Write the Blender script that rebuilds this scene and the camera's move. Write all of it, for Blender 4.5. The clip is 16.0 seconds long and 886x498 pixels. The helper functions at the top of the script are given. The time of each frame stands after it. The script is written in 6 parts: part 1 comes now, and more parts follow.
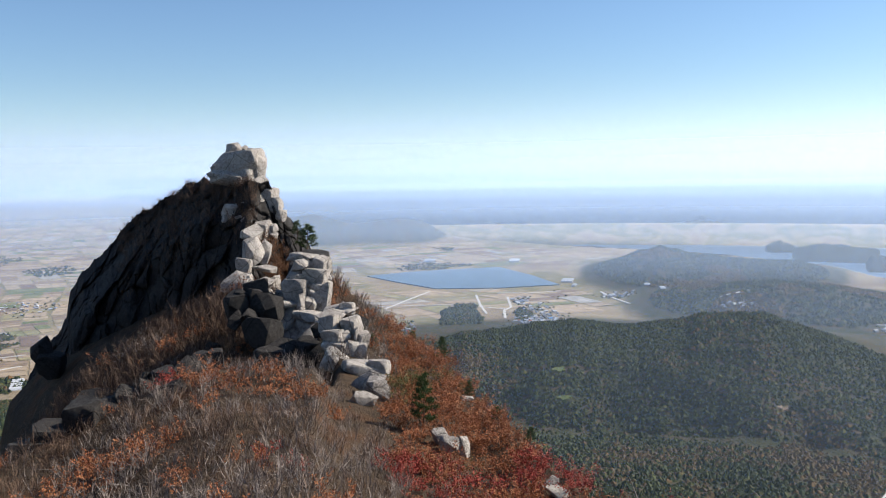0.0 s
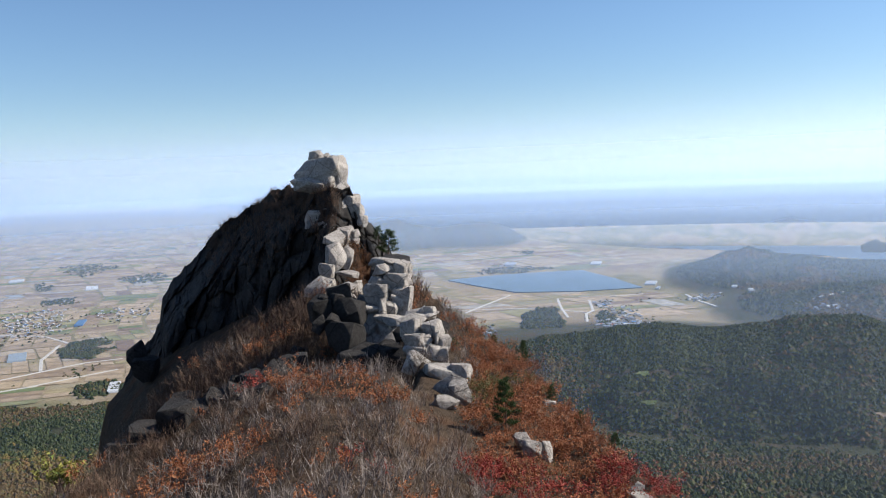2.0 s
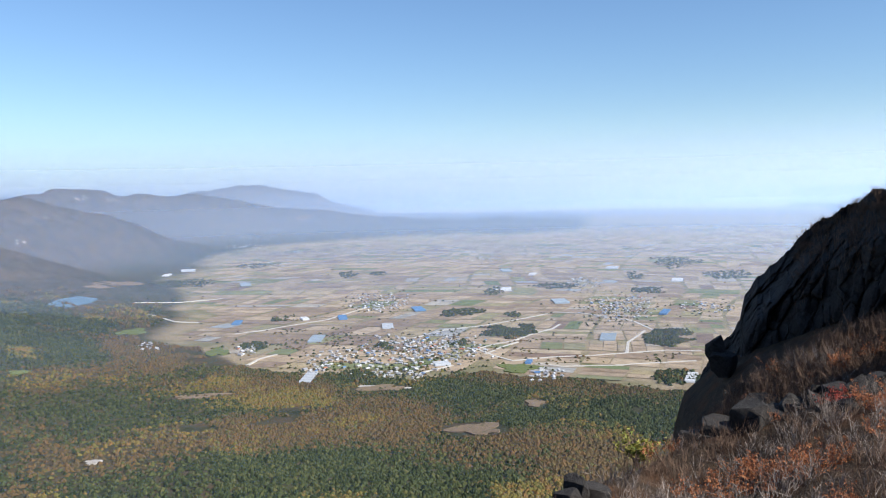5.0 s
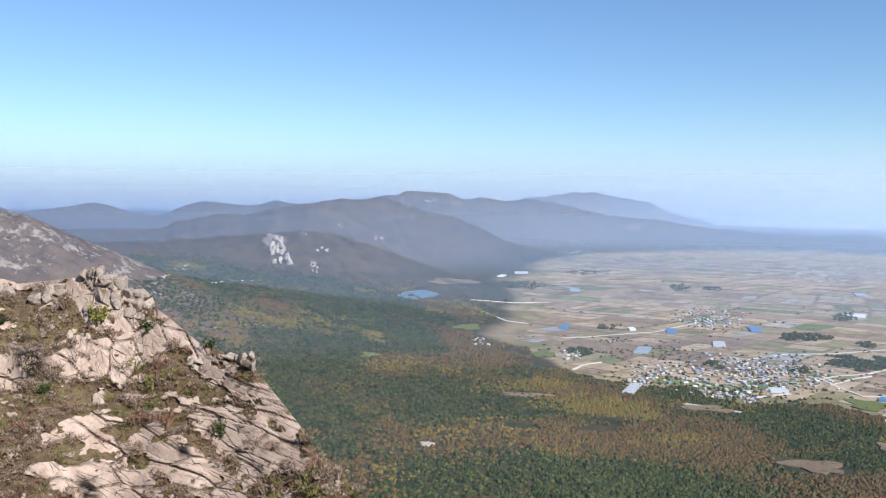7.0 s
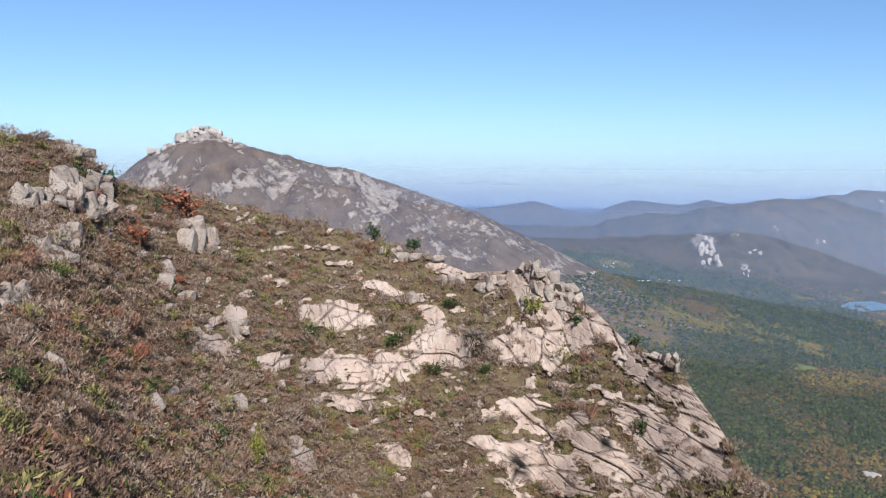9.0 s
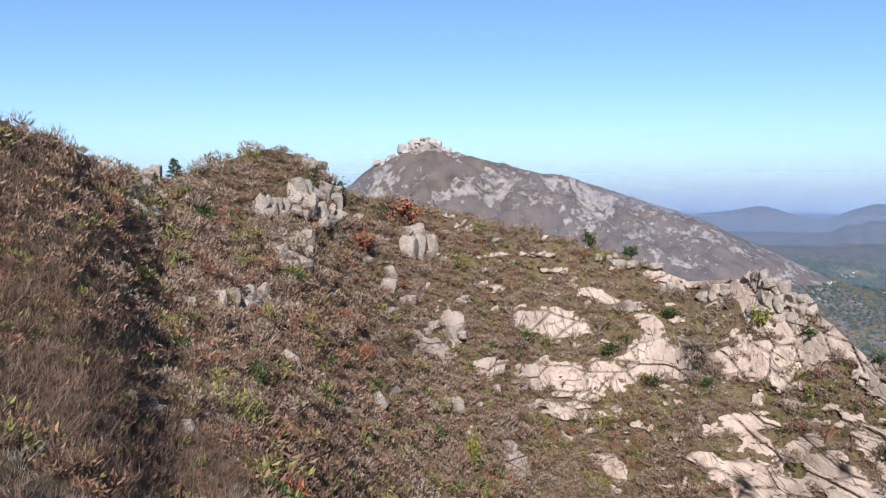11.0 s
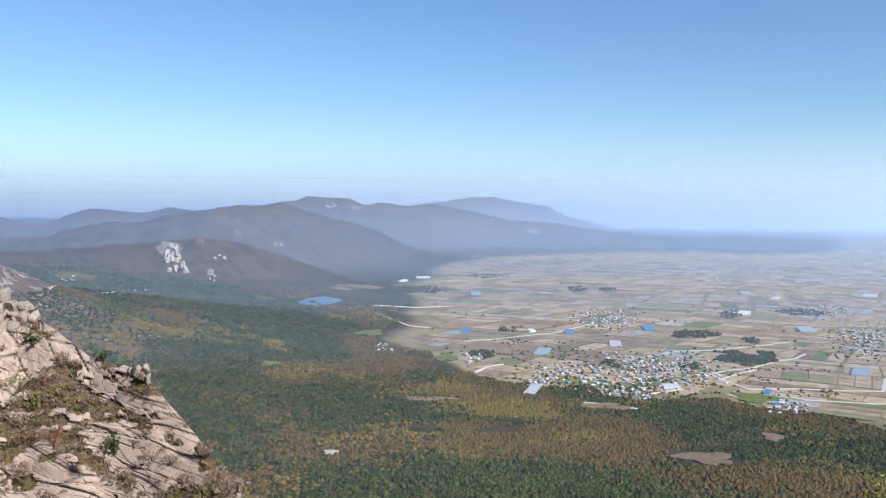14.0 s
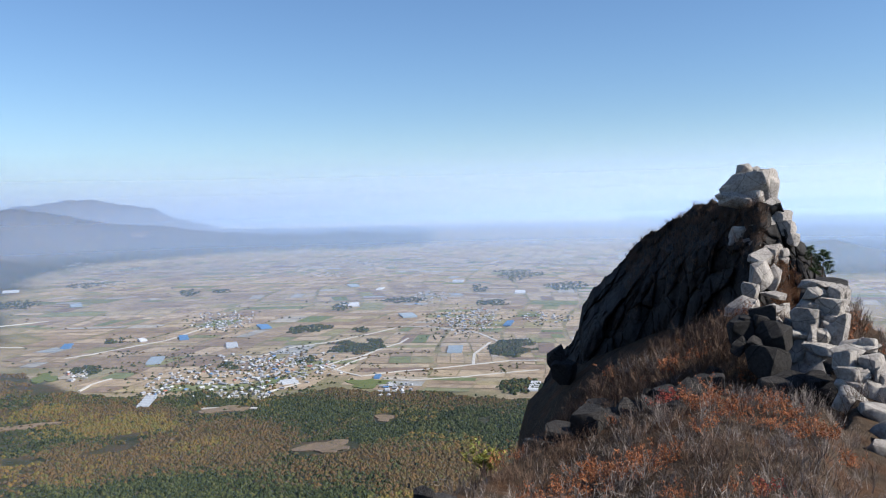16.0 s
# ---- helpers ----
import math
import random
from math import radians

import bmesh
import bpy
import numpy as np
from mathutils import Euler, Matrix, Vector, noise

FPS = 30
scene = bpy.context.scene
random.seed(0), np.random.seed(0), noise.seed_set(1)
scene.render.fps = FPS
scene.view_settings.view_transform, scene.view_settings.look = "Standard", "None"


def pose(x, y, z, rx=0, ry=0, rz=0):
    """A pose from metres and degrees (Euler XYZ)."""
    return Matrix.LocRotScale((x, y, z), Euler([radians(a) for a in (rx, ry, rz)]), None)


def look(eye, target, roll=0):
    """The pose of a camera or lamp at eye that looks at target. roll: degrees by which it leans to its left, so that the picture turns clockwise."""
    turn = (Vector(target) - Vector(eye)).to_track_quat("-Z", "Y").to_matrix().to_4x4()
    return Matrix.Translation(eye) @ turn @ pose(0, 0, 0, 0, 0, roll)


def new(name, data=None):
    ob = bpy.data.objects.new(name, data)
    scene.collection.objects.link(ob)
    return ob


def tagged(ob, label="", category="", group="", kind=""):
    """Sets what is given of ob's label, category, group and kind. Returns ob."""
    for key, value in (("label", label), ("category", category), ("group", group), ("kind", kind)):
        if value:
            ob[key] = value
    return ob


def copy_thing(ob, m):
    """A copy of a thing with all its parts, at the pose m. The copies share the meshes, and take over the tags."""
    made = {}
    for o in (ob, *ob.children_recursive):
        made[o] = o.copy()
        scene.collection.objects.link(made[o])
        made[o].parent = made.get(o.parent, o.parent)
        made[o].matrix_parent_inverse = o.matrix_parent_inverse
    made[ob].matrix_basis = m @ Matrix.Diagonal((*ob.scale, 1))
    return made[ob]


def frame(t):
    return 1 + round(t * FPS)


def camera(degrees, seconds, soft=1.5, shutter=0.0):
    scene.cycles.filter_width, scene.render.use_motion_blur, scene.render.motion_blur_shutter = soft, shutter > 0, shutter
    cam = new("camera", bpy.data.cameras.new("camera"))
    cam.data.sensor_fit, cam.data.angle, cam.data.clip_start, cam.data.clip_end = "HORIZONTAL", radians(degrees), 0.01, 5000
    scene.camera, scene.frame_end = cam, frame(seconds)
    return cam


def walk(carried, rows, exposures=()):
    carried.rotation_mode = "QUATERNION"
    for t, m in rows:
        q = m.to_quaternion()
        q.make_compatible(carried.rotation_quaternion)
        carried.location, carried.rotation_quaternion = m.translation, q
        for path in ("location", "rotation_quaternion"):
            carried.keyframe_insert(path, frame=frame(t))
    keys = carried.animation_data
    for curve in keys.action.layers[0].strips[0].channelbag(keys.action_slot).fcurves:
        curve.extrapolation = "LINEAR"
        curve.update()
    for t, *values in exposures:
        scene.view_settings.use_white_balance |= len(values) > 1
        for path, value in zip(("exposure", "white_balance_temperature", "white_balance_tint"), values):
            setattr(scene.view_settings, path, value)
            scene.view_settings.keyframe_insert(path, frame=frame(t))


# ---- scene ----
cam = camera(55.5, 16.0, 1.1)
PATH = [
    (0.0, pose(0, 0, 0, 84.600, 1.000, 0.000)),
    (0.5, pose(0, 0, 0, 84.266, 0.854, -4.561)),
    (1.0, pose(0, 0, 0, 84.045, 1.087, -6.213)),
    (1.5, pose(0, 0, 0, 84.345, 1.575, -2.169)),
    (2.0, pose(0, 0, 0, 85.011, 2.130, 5.362)),
    (2.5, pose(0, 0, 0, 85.835, 1.645, 12.102)),
    (3.0, pose(0, 0, 0, 85.758, 1.220, 17.914)),
    (3.5, pose(0, 0, 0, 85.485, 1.465, 25.303)),
    (4.0, pose(0, 0, 0, 85.594, 1.542, 32.329)),
    (4.2, pose(0, 0, 0, 85.633, 1.501, 34.504)),
    (4.9, pose(0, 0, 0, 85.923, 1.346, 42.755)),
    (5.6, pose(0, 0, 0, 86.324, 0.881, 50.048)),
    (6.3, pose(0, 0, 0, 86.579, 0.216, 57.802)),
    (6.5, pose(0, 0, 0, 86.673, -0.242, 60.543)),
    (7.0, pose(0, 0, 0, 86.675, -0.511, 66.260)),
    (7.5, pose(0, 0, 0, 86.656, -1.234, 71.418)),
    (8.0, pose(0, 0, 0, 86.387, -1.437, 79.354)),
    (8.5, pose(0, 0, 0, 86.326, -0.987, 87.733)),
    (9.0, pose(0, 0, 0, 86.300, -0.762, 94.833)),
    (9.2, pose(0, 0, 0, 86.327, -0.659, 97.502)),
    (9.7, pose(0, 0, 0, 86.358, -0.318, 104.126)),
    (10.2, pose(0, 0, 0, 86.445, 0.035, 108.993)),
    (10.8, pose(0, 0, 0, 86.621, 0.043, 110.305)),
    (11.3, pose(0, 0, 0, 86.823, -0.653, 105.782)),
    (11.5, pose(0, 0, 0, 86.912, -1.105, 102.721)),
    (12.0, pose(0, 0, 0, 86.772, -1.635, 91.260)),
    (12.5, pose(0, 0, 0, 87.465, -1.114, 82.297)),
    (13.0, pose(0, 0, 0, 87.817, -0.239, 74.113)),
    (13.5, pose(0, 0, 0, 87.657, -0.404, 66.867)),
    (14.0, pose(0, 0, 0, 87.057, -0.098, 59.536)),
    (14.5, pose(0, 0, 0, 87.140, 0.571, 51.692)),
    (15.0, pose(0, 0, 0, 87.304, 1.056, 44.661)),
    (15.5, pose(0, 0, 0, 86.919, 1.414, 38.759)),
    (16.0, pose(0, 0, 0, 86.773, 1.274, 33.499)),
]

walk(cam, PATH, [(0.0, 0.64, 6350, 10), (2.0, 0.56, 6200, 10), (4.0, 0.72, 6150, 10), (7.0, 0.66, 6000, 10), (9.0, 0.58, 5850, 10), (12.0, 0.71, 5930, 10), (14.5, 0.60, 5930, 10), (16.0, 0.58, 6000, 10)])

# ---- light ----
SUN_AZ, SUN_EL = -74.0, 37.0     # degrees; azimuth counted to the left of +y
world = bpy.data.worlds.new("sky")
scene.world = world
world.use_nodes = True
wn = world.node_tree
sky = wn.nodes.new("ShaderNodeTexSky")
sky.sky_type = "NISHITA"
sky.sun_disc = False
sky.sun_elevation = radians(SUN_EL)
sky.sun_rotation = radians(-SUN_AZ)
sky.altitude = 300
sky.air_density, sky.dust_density, sky.ozone_density = 1.0, 0.25, 5.0
wn.links.new(sky.outputs["Color"], wn.nodes["Background"].inputs["Color"])
wn.nodes["Background"].inputs["Strength"].default_value = 0.085
sun_data = bpy.data.lights.new("sun", "SUN")
sun_data.energy, sun_data.angle, sun_data.color = 5.0, radians(0.53), (1.0, 0.93, 0.83)
sun = new("sun", sun_data)
sun_dir = Vector((-math.sin(radians(SUN_AZ)) * math.cos(radians(SUN_EL)),
                  math.cos(radians(SUN_AZ)) * math.cos(radians(SUN_EL)), math.sin(radians(SUN_EL))))
sun.matrix_world = look(sun_dir * 100, (0, 0, 0))

# ---- geometry tools ----
rng = np.random.default_rng(7)


def smooth(x):
    x = np.clip(x, 0.0, 1.0)
    return x * x * (3 - 2 * x)


def hash01(*k):
    h = np.zeros(np.broadcast(*k).shape, np.uint32)
    for i, v in enumerate(k):
        h = (h ^ (np.asarray(v).astype(np.int64).astype(np.uint32) * np.uint32(0x9E3779B1 + 0x1234567 * i))) * np.uint32(0x85EBCA6B)
        h ^= h >> np.uint32(15)
    h = h * np.uint32(0xC2B2AE35)
    h ^= h >> np.uint32(13)
    return h.astype(np.float64) / 4294967295.0


def vnoise(x, y, z=0.0, seed=0):
    """Smooth value noise from -1 to 1."""
    x, y, z = np.broadcast_arrays(np.asarray(x, float), np.asarray(y, float), np.asarray(z, float))
    ix, iy, iz = np.floor(x), np.floor(y), np.floor(z)
    fx, fy, fz = smooth(x - ix), smooth(y - iy), smooth(z - iz)
    out = 0
    for dx in (0, 1):
        for dy in (0, 1):
            for dz in (0, 1):
                w = (fx if dx else 1 - fx) * (fy if dy else 1 - fy) * (fz if dz else 1 - fz)
                out = out + w * hash01(ix + dx, iy + dy, iz + dz, np.full(ix.shape, seed))
    return out * 2 - 1


def fbm(x, y, z=0.0, octaves=4, seed=0):
    total, amp = 0, 1.0
    for o in range(octaves):
        total = total + amp * vnoise(np.asarray(x) * 2 ** o, np.asarray(y) * 2 ** o, np.asarray(z) * 2 ** o, seed + 17 * o)
        amp *= 0.5
    return total / 1.9


def cells(x, y, z, seed=0):
    """Distance to the nearest cell point, to the border, and the cell's random value."""
    ix, iy, iz = np.floor(x), np.floor(y), np.floor(z)
    d1, d2, val = np.full(x.shape, 9.0), np.full(x.shape, 9.0), np.zeros(x.shape)
    for dx in (-1, 0, 1):
        for dy in (-1, 0, 1):
            for dz in (-1, 0, 1):
                cx, cy, cz = ix + dx, iy + dy, iz + dz
                s = np.full(x.shape, seed)
                px, py, pz = cx + hash01(cx, cy, cz, s), cy + hash01(cx, cy, cz, s + 1), cz + hash01(cx, cy, cz, s + 2)
                d = np.sqrt((px - x) ** 2 + (py - y) ** 2 + (pz - z) ** 2)
                near = d < d1
                d2 = np.where(near, d1, np.minimum(d2, d))
                val = np.where(near, hash01(cx, cy, cz, s + 3), val)
                d1 = np.where(near, d, d1)
    return d1, d2 - d1, val


def cells2(x, y, seed=0):
    """The same in a plane, with the lean of each cell's face."""
    ix, iy = np.floor(x), np.floor(y)
    d1, d2, val, tilt = np.full(x.shape, 9.0), np.full(x.shape, 9.0), np.zeros(x.shape), np.zeros(x.shape)
    s = np.full(x.shape, seed)
    for dx in (-1, 0, 1):
        for dy in (-1, 0, 1):
            cx, cy = ix + dx, iy + dy
            ox, oy = x - cx - hash01(cx, cy, s), y - cy - hash01(cx, cy, s + 1)
            d = np.hypot(ox, oy)
            near = d < d1
            tilt = np.where(near, ox * (hash01(cx, cy, s + 5) - 0.5) + oy * (hash01(cx, cy, s + 6) - 0.5), tilt)
            d2 = np.where(near, d1, np.minimum(d2, d))
            val = np.where(near, hash01(cx, cy, s + 3), val)
            d1 = np.where(near, d, d1)
    return d1, d2 - d1, val, tilt


def polar(az, r, z=0.0):
    a = np.radians(az)
    return np.stack(np.broadcast_arrays(-np.sin(a) * r, np.cos(a) * r, z), -1)


def mesh_np(name, verts, faces, mat=None, shade=True, attrs=None):
    """A mesh from arrays: faces is an (n, 3) or (n, 4) array."""
    me = bpy.data.meshes.new(name)
    verts, faces = np.asarray(verts, np.float32), np.asarray(faces, np.int32)
    n, k = faces.shape
    me.vertices.add(len(verts))
    me.vertices.foreach_set("co", verts.ravel())
    me.loops.add(n * k)
    me.loops.foreach_set("vertex_index", faces.ravel())
    me.polygons.add(n)
    me.polygons.foreach_set("loop_start", np.arange(0, n * k, k, dtype=np.int32))
    me.polygons.foreach_set("use_smooth", np.full(n, bool(shade)))
    for key, value in (attrs or {}).items():
        layer = me.attributes.new(key, "FLOAT", "POINT")
        layer.data.foreach_set("value", np.asarray(value, np.float32).ravel())
    me.update(calc_edges=True)
    me.validate()
    if mat:
        me.materials.append(mat)
    return me


def grid_faces(rows, cols, wrap=False):
    i = np.arange(rows * cols).reshape(rows, cols)
    if wrap:
        i = np.concatenate([i, i[:, :1]], 1)
    return np.stack([i[:-1, :-1], i[:-1, 1:], i[1:, 1:], i[1:, :-1]], -1).reshape(-1, 4)


def scatter(verts, faces, spots, scales, turns, tilt=None):
    """Copies of one small template at many spots, as one vertex and one face array."""
    n, k = len(spots), len(verts)
    c, s = np.cos(turns)[:, None], np.sin(turns)[:, None]
    scales = np.asarray(scales, float)
    if scales.ndim == 1:
        scales = np.repeat(scales[:, None], 3, 1)
    v = verts[None] * scales[:, None, :]
    x, y = v[..., 0] * c - v[..., 1] * s, v[..., 0] * s + v[..., 1] * c
    out = np.stack([x, y, v[..., 2]], -1)
    out += np.asarray(spots)[:, None, :]
    f = faces[None] + (np.arange(n) * k)[:, None, None]
    return out.reshape(-1, 3), f.reshape(-1, faces.shape[1])


def merged(parts):
    vs, fs, n = [], [], 0
    for v, f in parts:
        vs.append(v)
        fs.append(f + n)
        n += len(v)
    return np.concatenate(vs), np.concatenate(fs)


# ---- materials ----
def material(name, rough=0.85, spec=0.3):
    m = bpy.data.materials.new(name)
    m.use_nodes = True
    b = m.node_tree.nodes["Principled BSDF"]
    b.inputs["Roughness"].default_value = rough
    b.inputs["Specular IOR Level"].default_value = spec
    return m, m.node_tree, b


def node(nt, kind, inputs=None, **props):
    n = nt.nodes.new("ShaderNode" + kind)
    for k, v in props.items():
        setattr(n, k, v)
    for k, v in (inputs or {}).items():
        if hasattr(v, "is_output"):
            nt.links.new(v, n.inputs[k])
        else:
            n.inputs[k].default_value = v
    return n


def ramp(nt, fac, stops, interp="LINEAR"):
    n = nt.nodes.new("ShaderNodeValToRGB")
    n.color_ramp.interpolation = interp
    e = n.color_ramp.elements
    while len(e) < len(stops):
        e.new(0.5)
    for el, (p, c) in zip(e, stops):
        el.position, el.color = p, (*c, 1)
    nt.links.new(fac, n.inputs[0])
    return n.outputs[0]


def mixc(nt, fac, a, b, mode="MIX"):
    n = nt.nodes.new("ShaderNodeMix")
    n.data_type, n.blend_type = "RGBA", mode
    for sock, v in ((n.inputs[0], fac), (n.inputs[6], a), (n.inputs[7], b)):
        if hasattr(v, "is_output"):
            nt.links.new(v, sock)
        else:
            sock.default_value = v if isinstance(v, (int, float)) else (*v, 1)
    return n.outputs[2]


def wpos(nt):
    return nt.nodes.new("ShaderNodeNewGeometry").outputs["Position"]


def noise_fac(nt, scale, detail=4.0, vec=None, rough=0.55):
    n = node(nt, "TexNoise", {"Scale": scale, "Detail": detail, "Roughness": rough})
    nt.links.new(vec if vec is not None else wpos(nt), n.inputs["Vector"])
    return n.outputs["Fac"]


def bump(nt, bsdf, height, strength, distance):
    b = node(nt, "Bump", {"Strength": strength, "Distance": distance, "Height": height})
    nt.links.new(b.outputs[0], bsdf.inputs["Normal"])


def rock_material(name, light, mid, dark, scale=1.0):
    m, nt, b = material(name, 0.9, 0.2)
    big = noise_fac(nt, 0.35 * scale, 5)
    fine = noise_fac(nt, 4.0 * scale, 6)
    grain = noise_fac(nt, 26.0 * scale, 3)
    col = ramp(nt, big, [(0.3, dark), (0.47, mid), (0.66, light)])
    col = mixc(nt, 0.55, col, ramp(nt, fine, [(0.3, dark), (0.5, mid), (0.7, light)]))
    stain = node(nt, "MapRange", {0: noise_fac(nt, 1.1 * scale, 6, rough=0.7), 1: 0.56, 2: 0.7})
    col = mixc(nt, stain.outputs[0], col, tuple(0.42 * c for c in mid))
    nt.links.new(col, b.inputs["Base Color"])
    # hairline joints
    warp = node(nt, "TexVoronoi", {"Scale": 0.34 * scale, "Randomness": 0.9}, feature="DISTANCE_TO_EDGE")
    shift = node(nt, "VectorMath", {0: wpos(nt), 1: node(nt, "TexNoise", {"Scale": 0.8 * scale, "Detail": 3.0}).outputs["Color"]}, operation="ADD")
    nt.links.new(shift.outputs[0], warp.inputs["Vector"])
    joint = node(nt, "MapRange", {0: warp.outputs["Distance"], 1: 0.0, 2: 0.018, 3: 0.6, 4: 0.0}).outputs[0]
    col2 = mixc(nt, joint, col, tuple(0.3 * c for c in dark))
    nt.links.new(col2, b.inputs["Base Color"])
    h = node(nt, "Math", {0: fine, 1: grain}, operation="ADD")
    h2 = node(nt, "Math", {0: h.outputs[0], 1: joint}, operation="SUBTRACT")
    bump(nt, b, h2.outputs[0], 0.8, 0.14 / scale)
    return m


def island_material(name, stops, rough=0.9, grain=None, translucent=0.0):
    """Each loose piece of the mesh takes its own colour."""
    m, nt, b = material(name, rough, 0.15)
    rnd = nt.nodes.new("ShaderNodeNewGeometry").outputs["Random Per Island"]
    col = ramp(nt, rnd, stops)
    if grain:
        f = noise_fac(nt, grain, 3)
        col = mixc(nt, 0.6, col, ramp(nt, f, [(0.3, (0.35, 0.35, 0.35)), (0.7, (1, 1, 1))]), "MULTIPLY")
    nt.links.new(col, b.inputs["Base Color"])
    return m


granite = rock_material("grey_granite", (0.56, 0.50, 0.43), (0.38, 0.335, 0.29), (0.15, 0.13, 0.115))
# same weathered granite on the unlit side, shade put into its colour
granite_shade = rock_material("weathered_granite_in_shade", (0.065, 0.058, 0.052), (0.034, 0.030, 0.027), (0.015, 0.0135, 0.012))
granite_pink = rock_material("pink_granite", (0.47, 0.39, 0.325), (0.34, 0.275, 0.225), (0.14, 0.115, 0.095), 0.7)

# ---- the lie of the land ----
PLAIN = -280.0                    # the plain below the viewpoint
R_NEAR, R_FAR = 1600.0, 3100.0    # past R_NEAR the distance is drawn in, so that the horizon comes within reach


def drawn_in(r):
    r = np.asarray(r, float)
    return np.where(r < R_NEAR, r, R_NEAR + R_FAR * (1 - np.exp(-np.maximum(r - R_NEAR, 0) / R_FAR)))


def drawn_out(r):
    r = np.asarray(r, float)
    return np.where(r < R_NEAR, r, R_NEAR - R_FAR * np.log(np.maximum(1 - (r - R_NEAR) / R_FAR, 1e-6)))


def table(az, pairs):
    pairs = sorted(pairs)
    return np.interp(az, [p[0] for p in pairs], [p[1] for p in pairs])


def crest(az, r, r0, front, back, pairs, wobble=0.0, seed=0):
    """A range of hills at the distance r0, whose skyline stands at the given angles."""
    el = table(az, pairs) + wobble * fbm(np.asarray(az) * 0.8, 0.5, octaves=2, seed=seed)
    top = np.maximum(r0 * np.tan(np.radians(el)) - PLAIN, 0)
    ends = sorted(pairs)
    top = top * smooth((az - ends[0][0]) / 2.5 + 1) * smooth((ends[-1][0] - az) / 2.5 + 1)
    w = np.where(r < r0, front, back)
    return top * np.exp(-(((r - r0) / w) ** 2))


HILL_RIGHT = [(14, -14), (5, -12.7), (-0.4, -11.6), (-8.2, -10.4), (-12, -10.7), (-15.6, -10.3), (-20.5, -9.3), (-24.2, -10.6), (-28, -12.0), (-34.3, -14.6), (-44, -16)]
HILL_BEHIND = [(-13, -9), (-16, -8.4), (-19, -7.9), (-22, -7.6), (-26, -8.0), (-31, -9.2), (-36, -10)]
HILL_COAST = [(-11, -6.6), (-13, -5.75), (-14.5, -5.5), (-17, -6.0), (-20, -6.25), (-22.5, -6.3), (-25, -6.9), (-28, -7.3), (-31, -6.9), (-36, -6.6), (-44, -6.3)]
HILL_SEA = [(16, -4), (11, -3.1), (8.6, -2.9), (6, -3.5), (3.3, -3.3), (1.5, -3.5), (-0.5, -4.4), (-3, -5.4)]
RANGE_MID = [(36, -2.1), (41, -1.95), (44, -1.85), (46, -1.75), (48.2, -1.35), (50.5, -0.75), (52.6, -0.1), (55.7, 0.6), (58, 0.5), (60.5, 0.1), (63.2, 0.0), (66, 0.5), (67.9, 0.6), (70, 0.25), (73, 0.0), (75.5, -0.3), (79.5, -0.9), (81.7, -1.1), (85, -1.9), (87.8, -2.7), (93, -4.4)]
RANGE_FAR = [(-60, -3), (20, -2.4), (30, -2.1), (40, -1.9), (48, -1.6), (58, -0.9), (62, -0.3), (64, 0.0), (67, 0.35), (70.2, 0.3), (73.5, 0.0), (77.5, -0.5), (80, -0.9), (82.1, -1.0), (85.1, -1.7), (92.7, -1.6), (100, -0.9), (120, 0.3), (140, 0.5), (200, 0)]
RANGE_BLUE = [(70, -1.6), (74, -0.7), (77.5, -0.15), (79.2, -0.5), (80.4, -0.4), (82.1, -0.15), (83.6, -0.6), (85.1, -1.25), (86.8, -0.9), (88.7, -0.3), (90.5, -0.6), (92.7, -0.95), (97, -1.5)]
PEAK_LIT = [(70, -11), (75, -9.2), (79, -7.4), (82, -6), (85, -4.7), (87.02, -3.7), (89.2, -2.75), (92.6, -1.1), (96, -0.04), (98.3, 0.68), (100.2, 1.3), (102.7, 1.78), (104.3, 2.13), (106.1, 2.59), (108.35, 3.1), (109.1, 3.25), (109.8, 3.45), (110.6, 3.7), (111.5, 3.5), (112.3, 3.15), (113.0, 2.68), (114.0, 2.3), (115.74, 0.93), (118, -0.2), (121, -1.8), (135, -3)]


COAST = [(30, -1.3), (16, -2.5), (5, -3.6), (-1, -4.6), (-2.5, -4.85), (-8, -5.3), (-14, -5.6), (-20, -6.0), (-25, -6.55), (-28, -7.1), (-32, -7.0), (-38, -6.6), (-50, -6.5)]


def plain_r(el):
    return -PLAIN / np.tan(np.radians(-np.asarray(el, float)))


def mid_r(az):
    """The middle range draws off towards the plain."""
    return 3000 + 3700 * smooth((77 - np.asarray(az, float)) / 26)


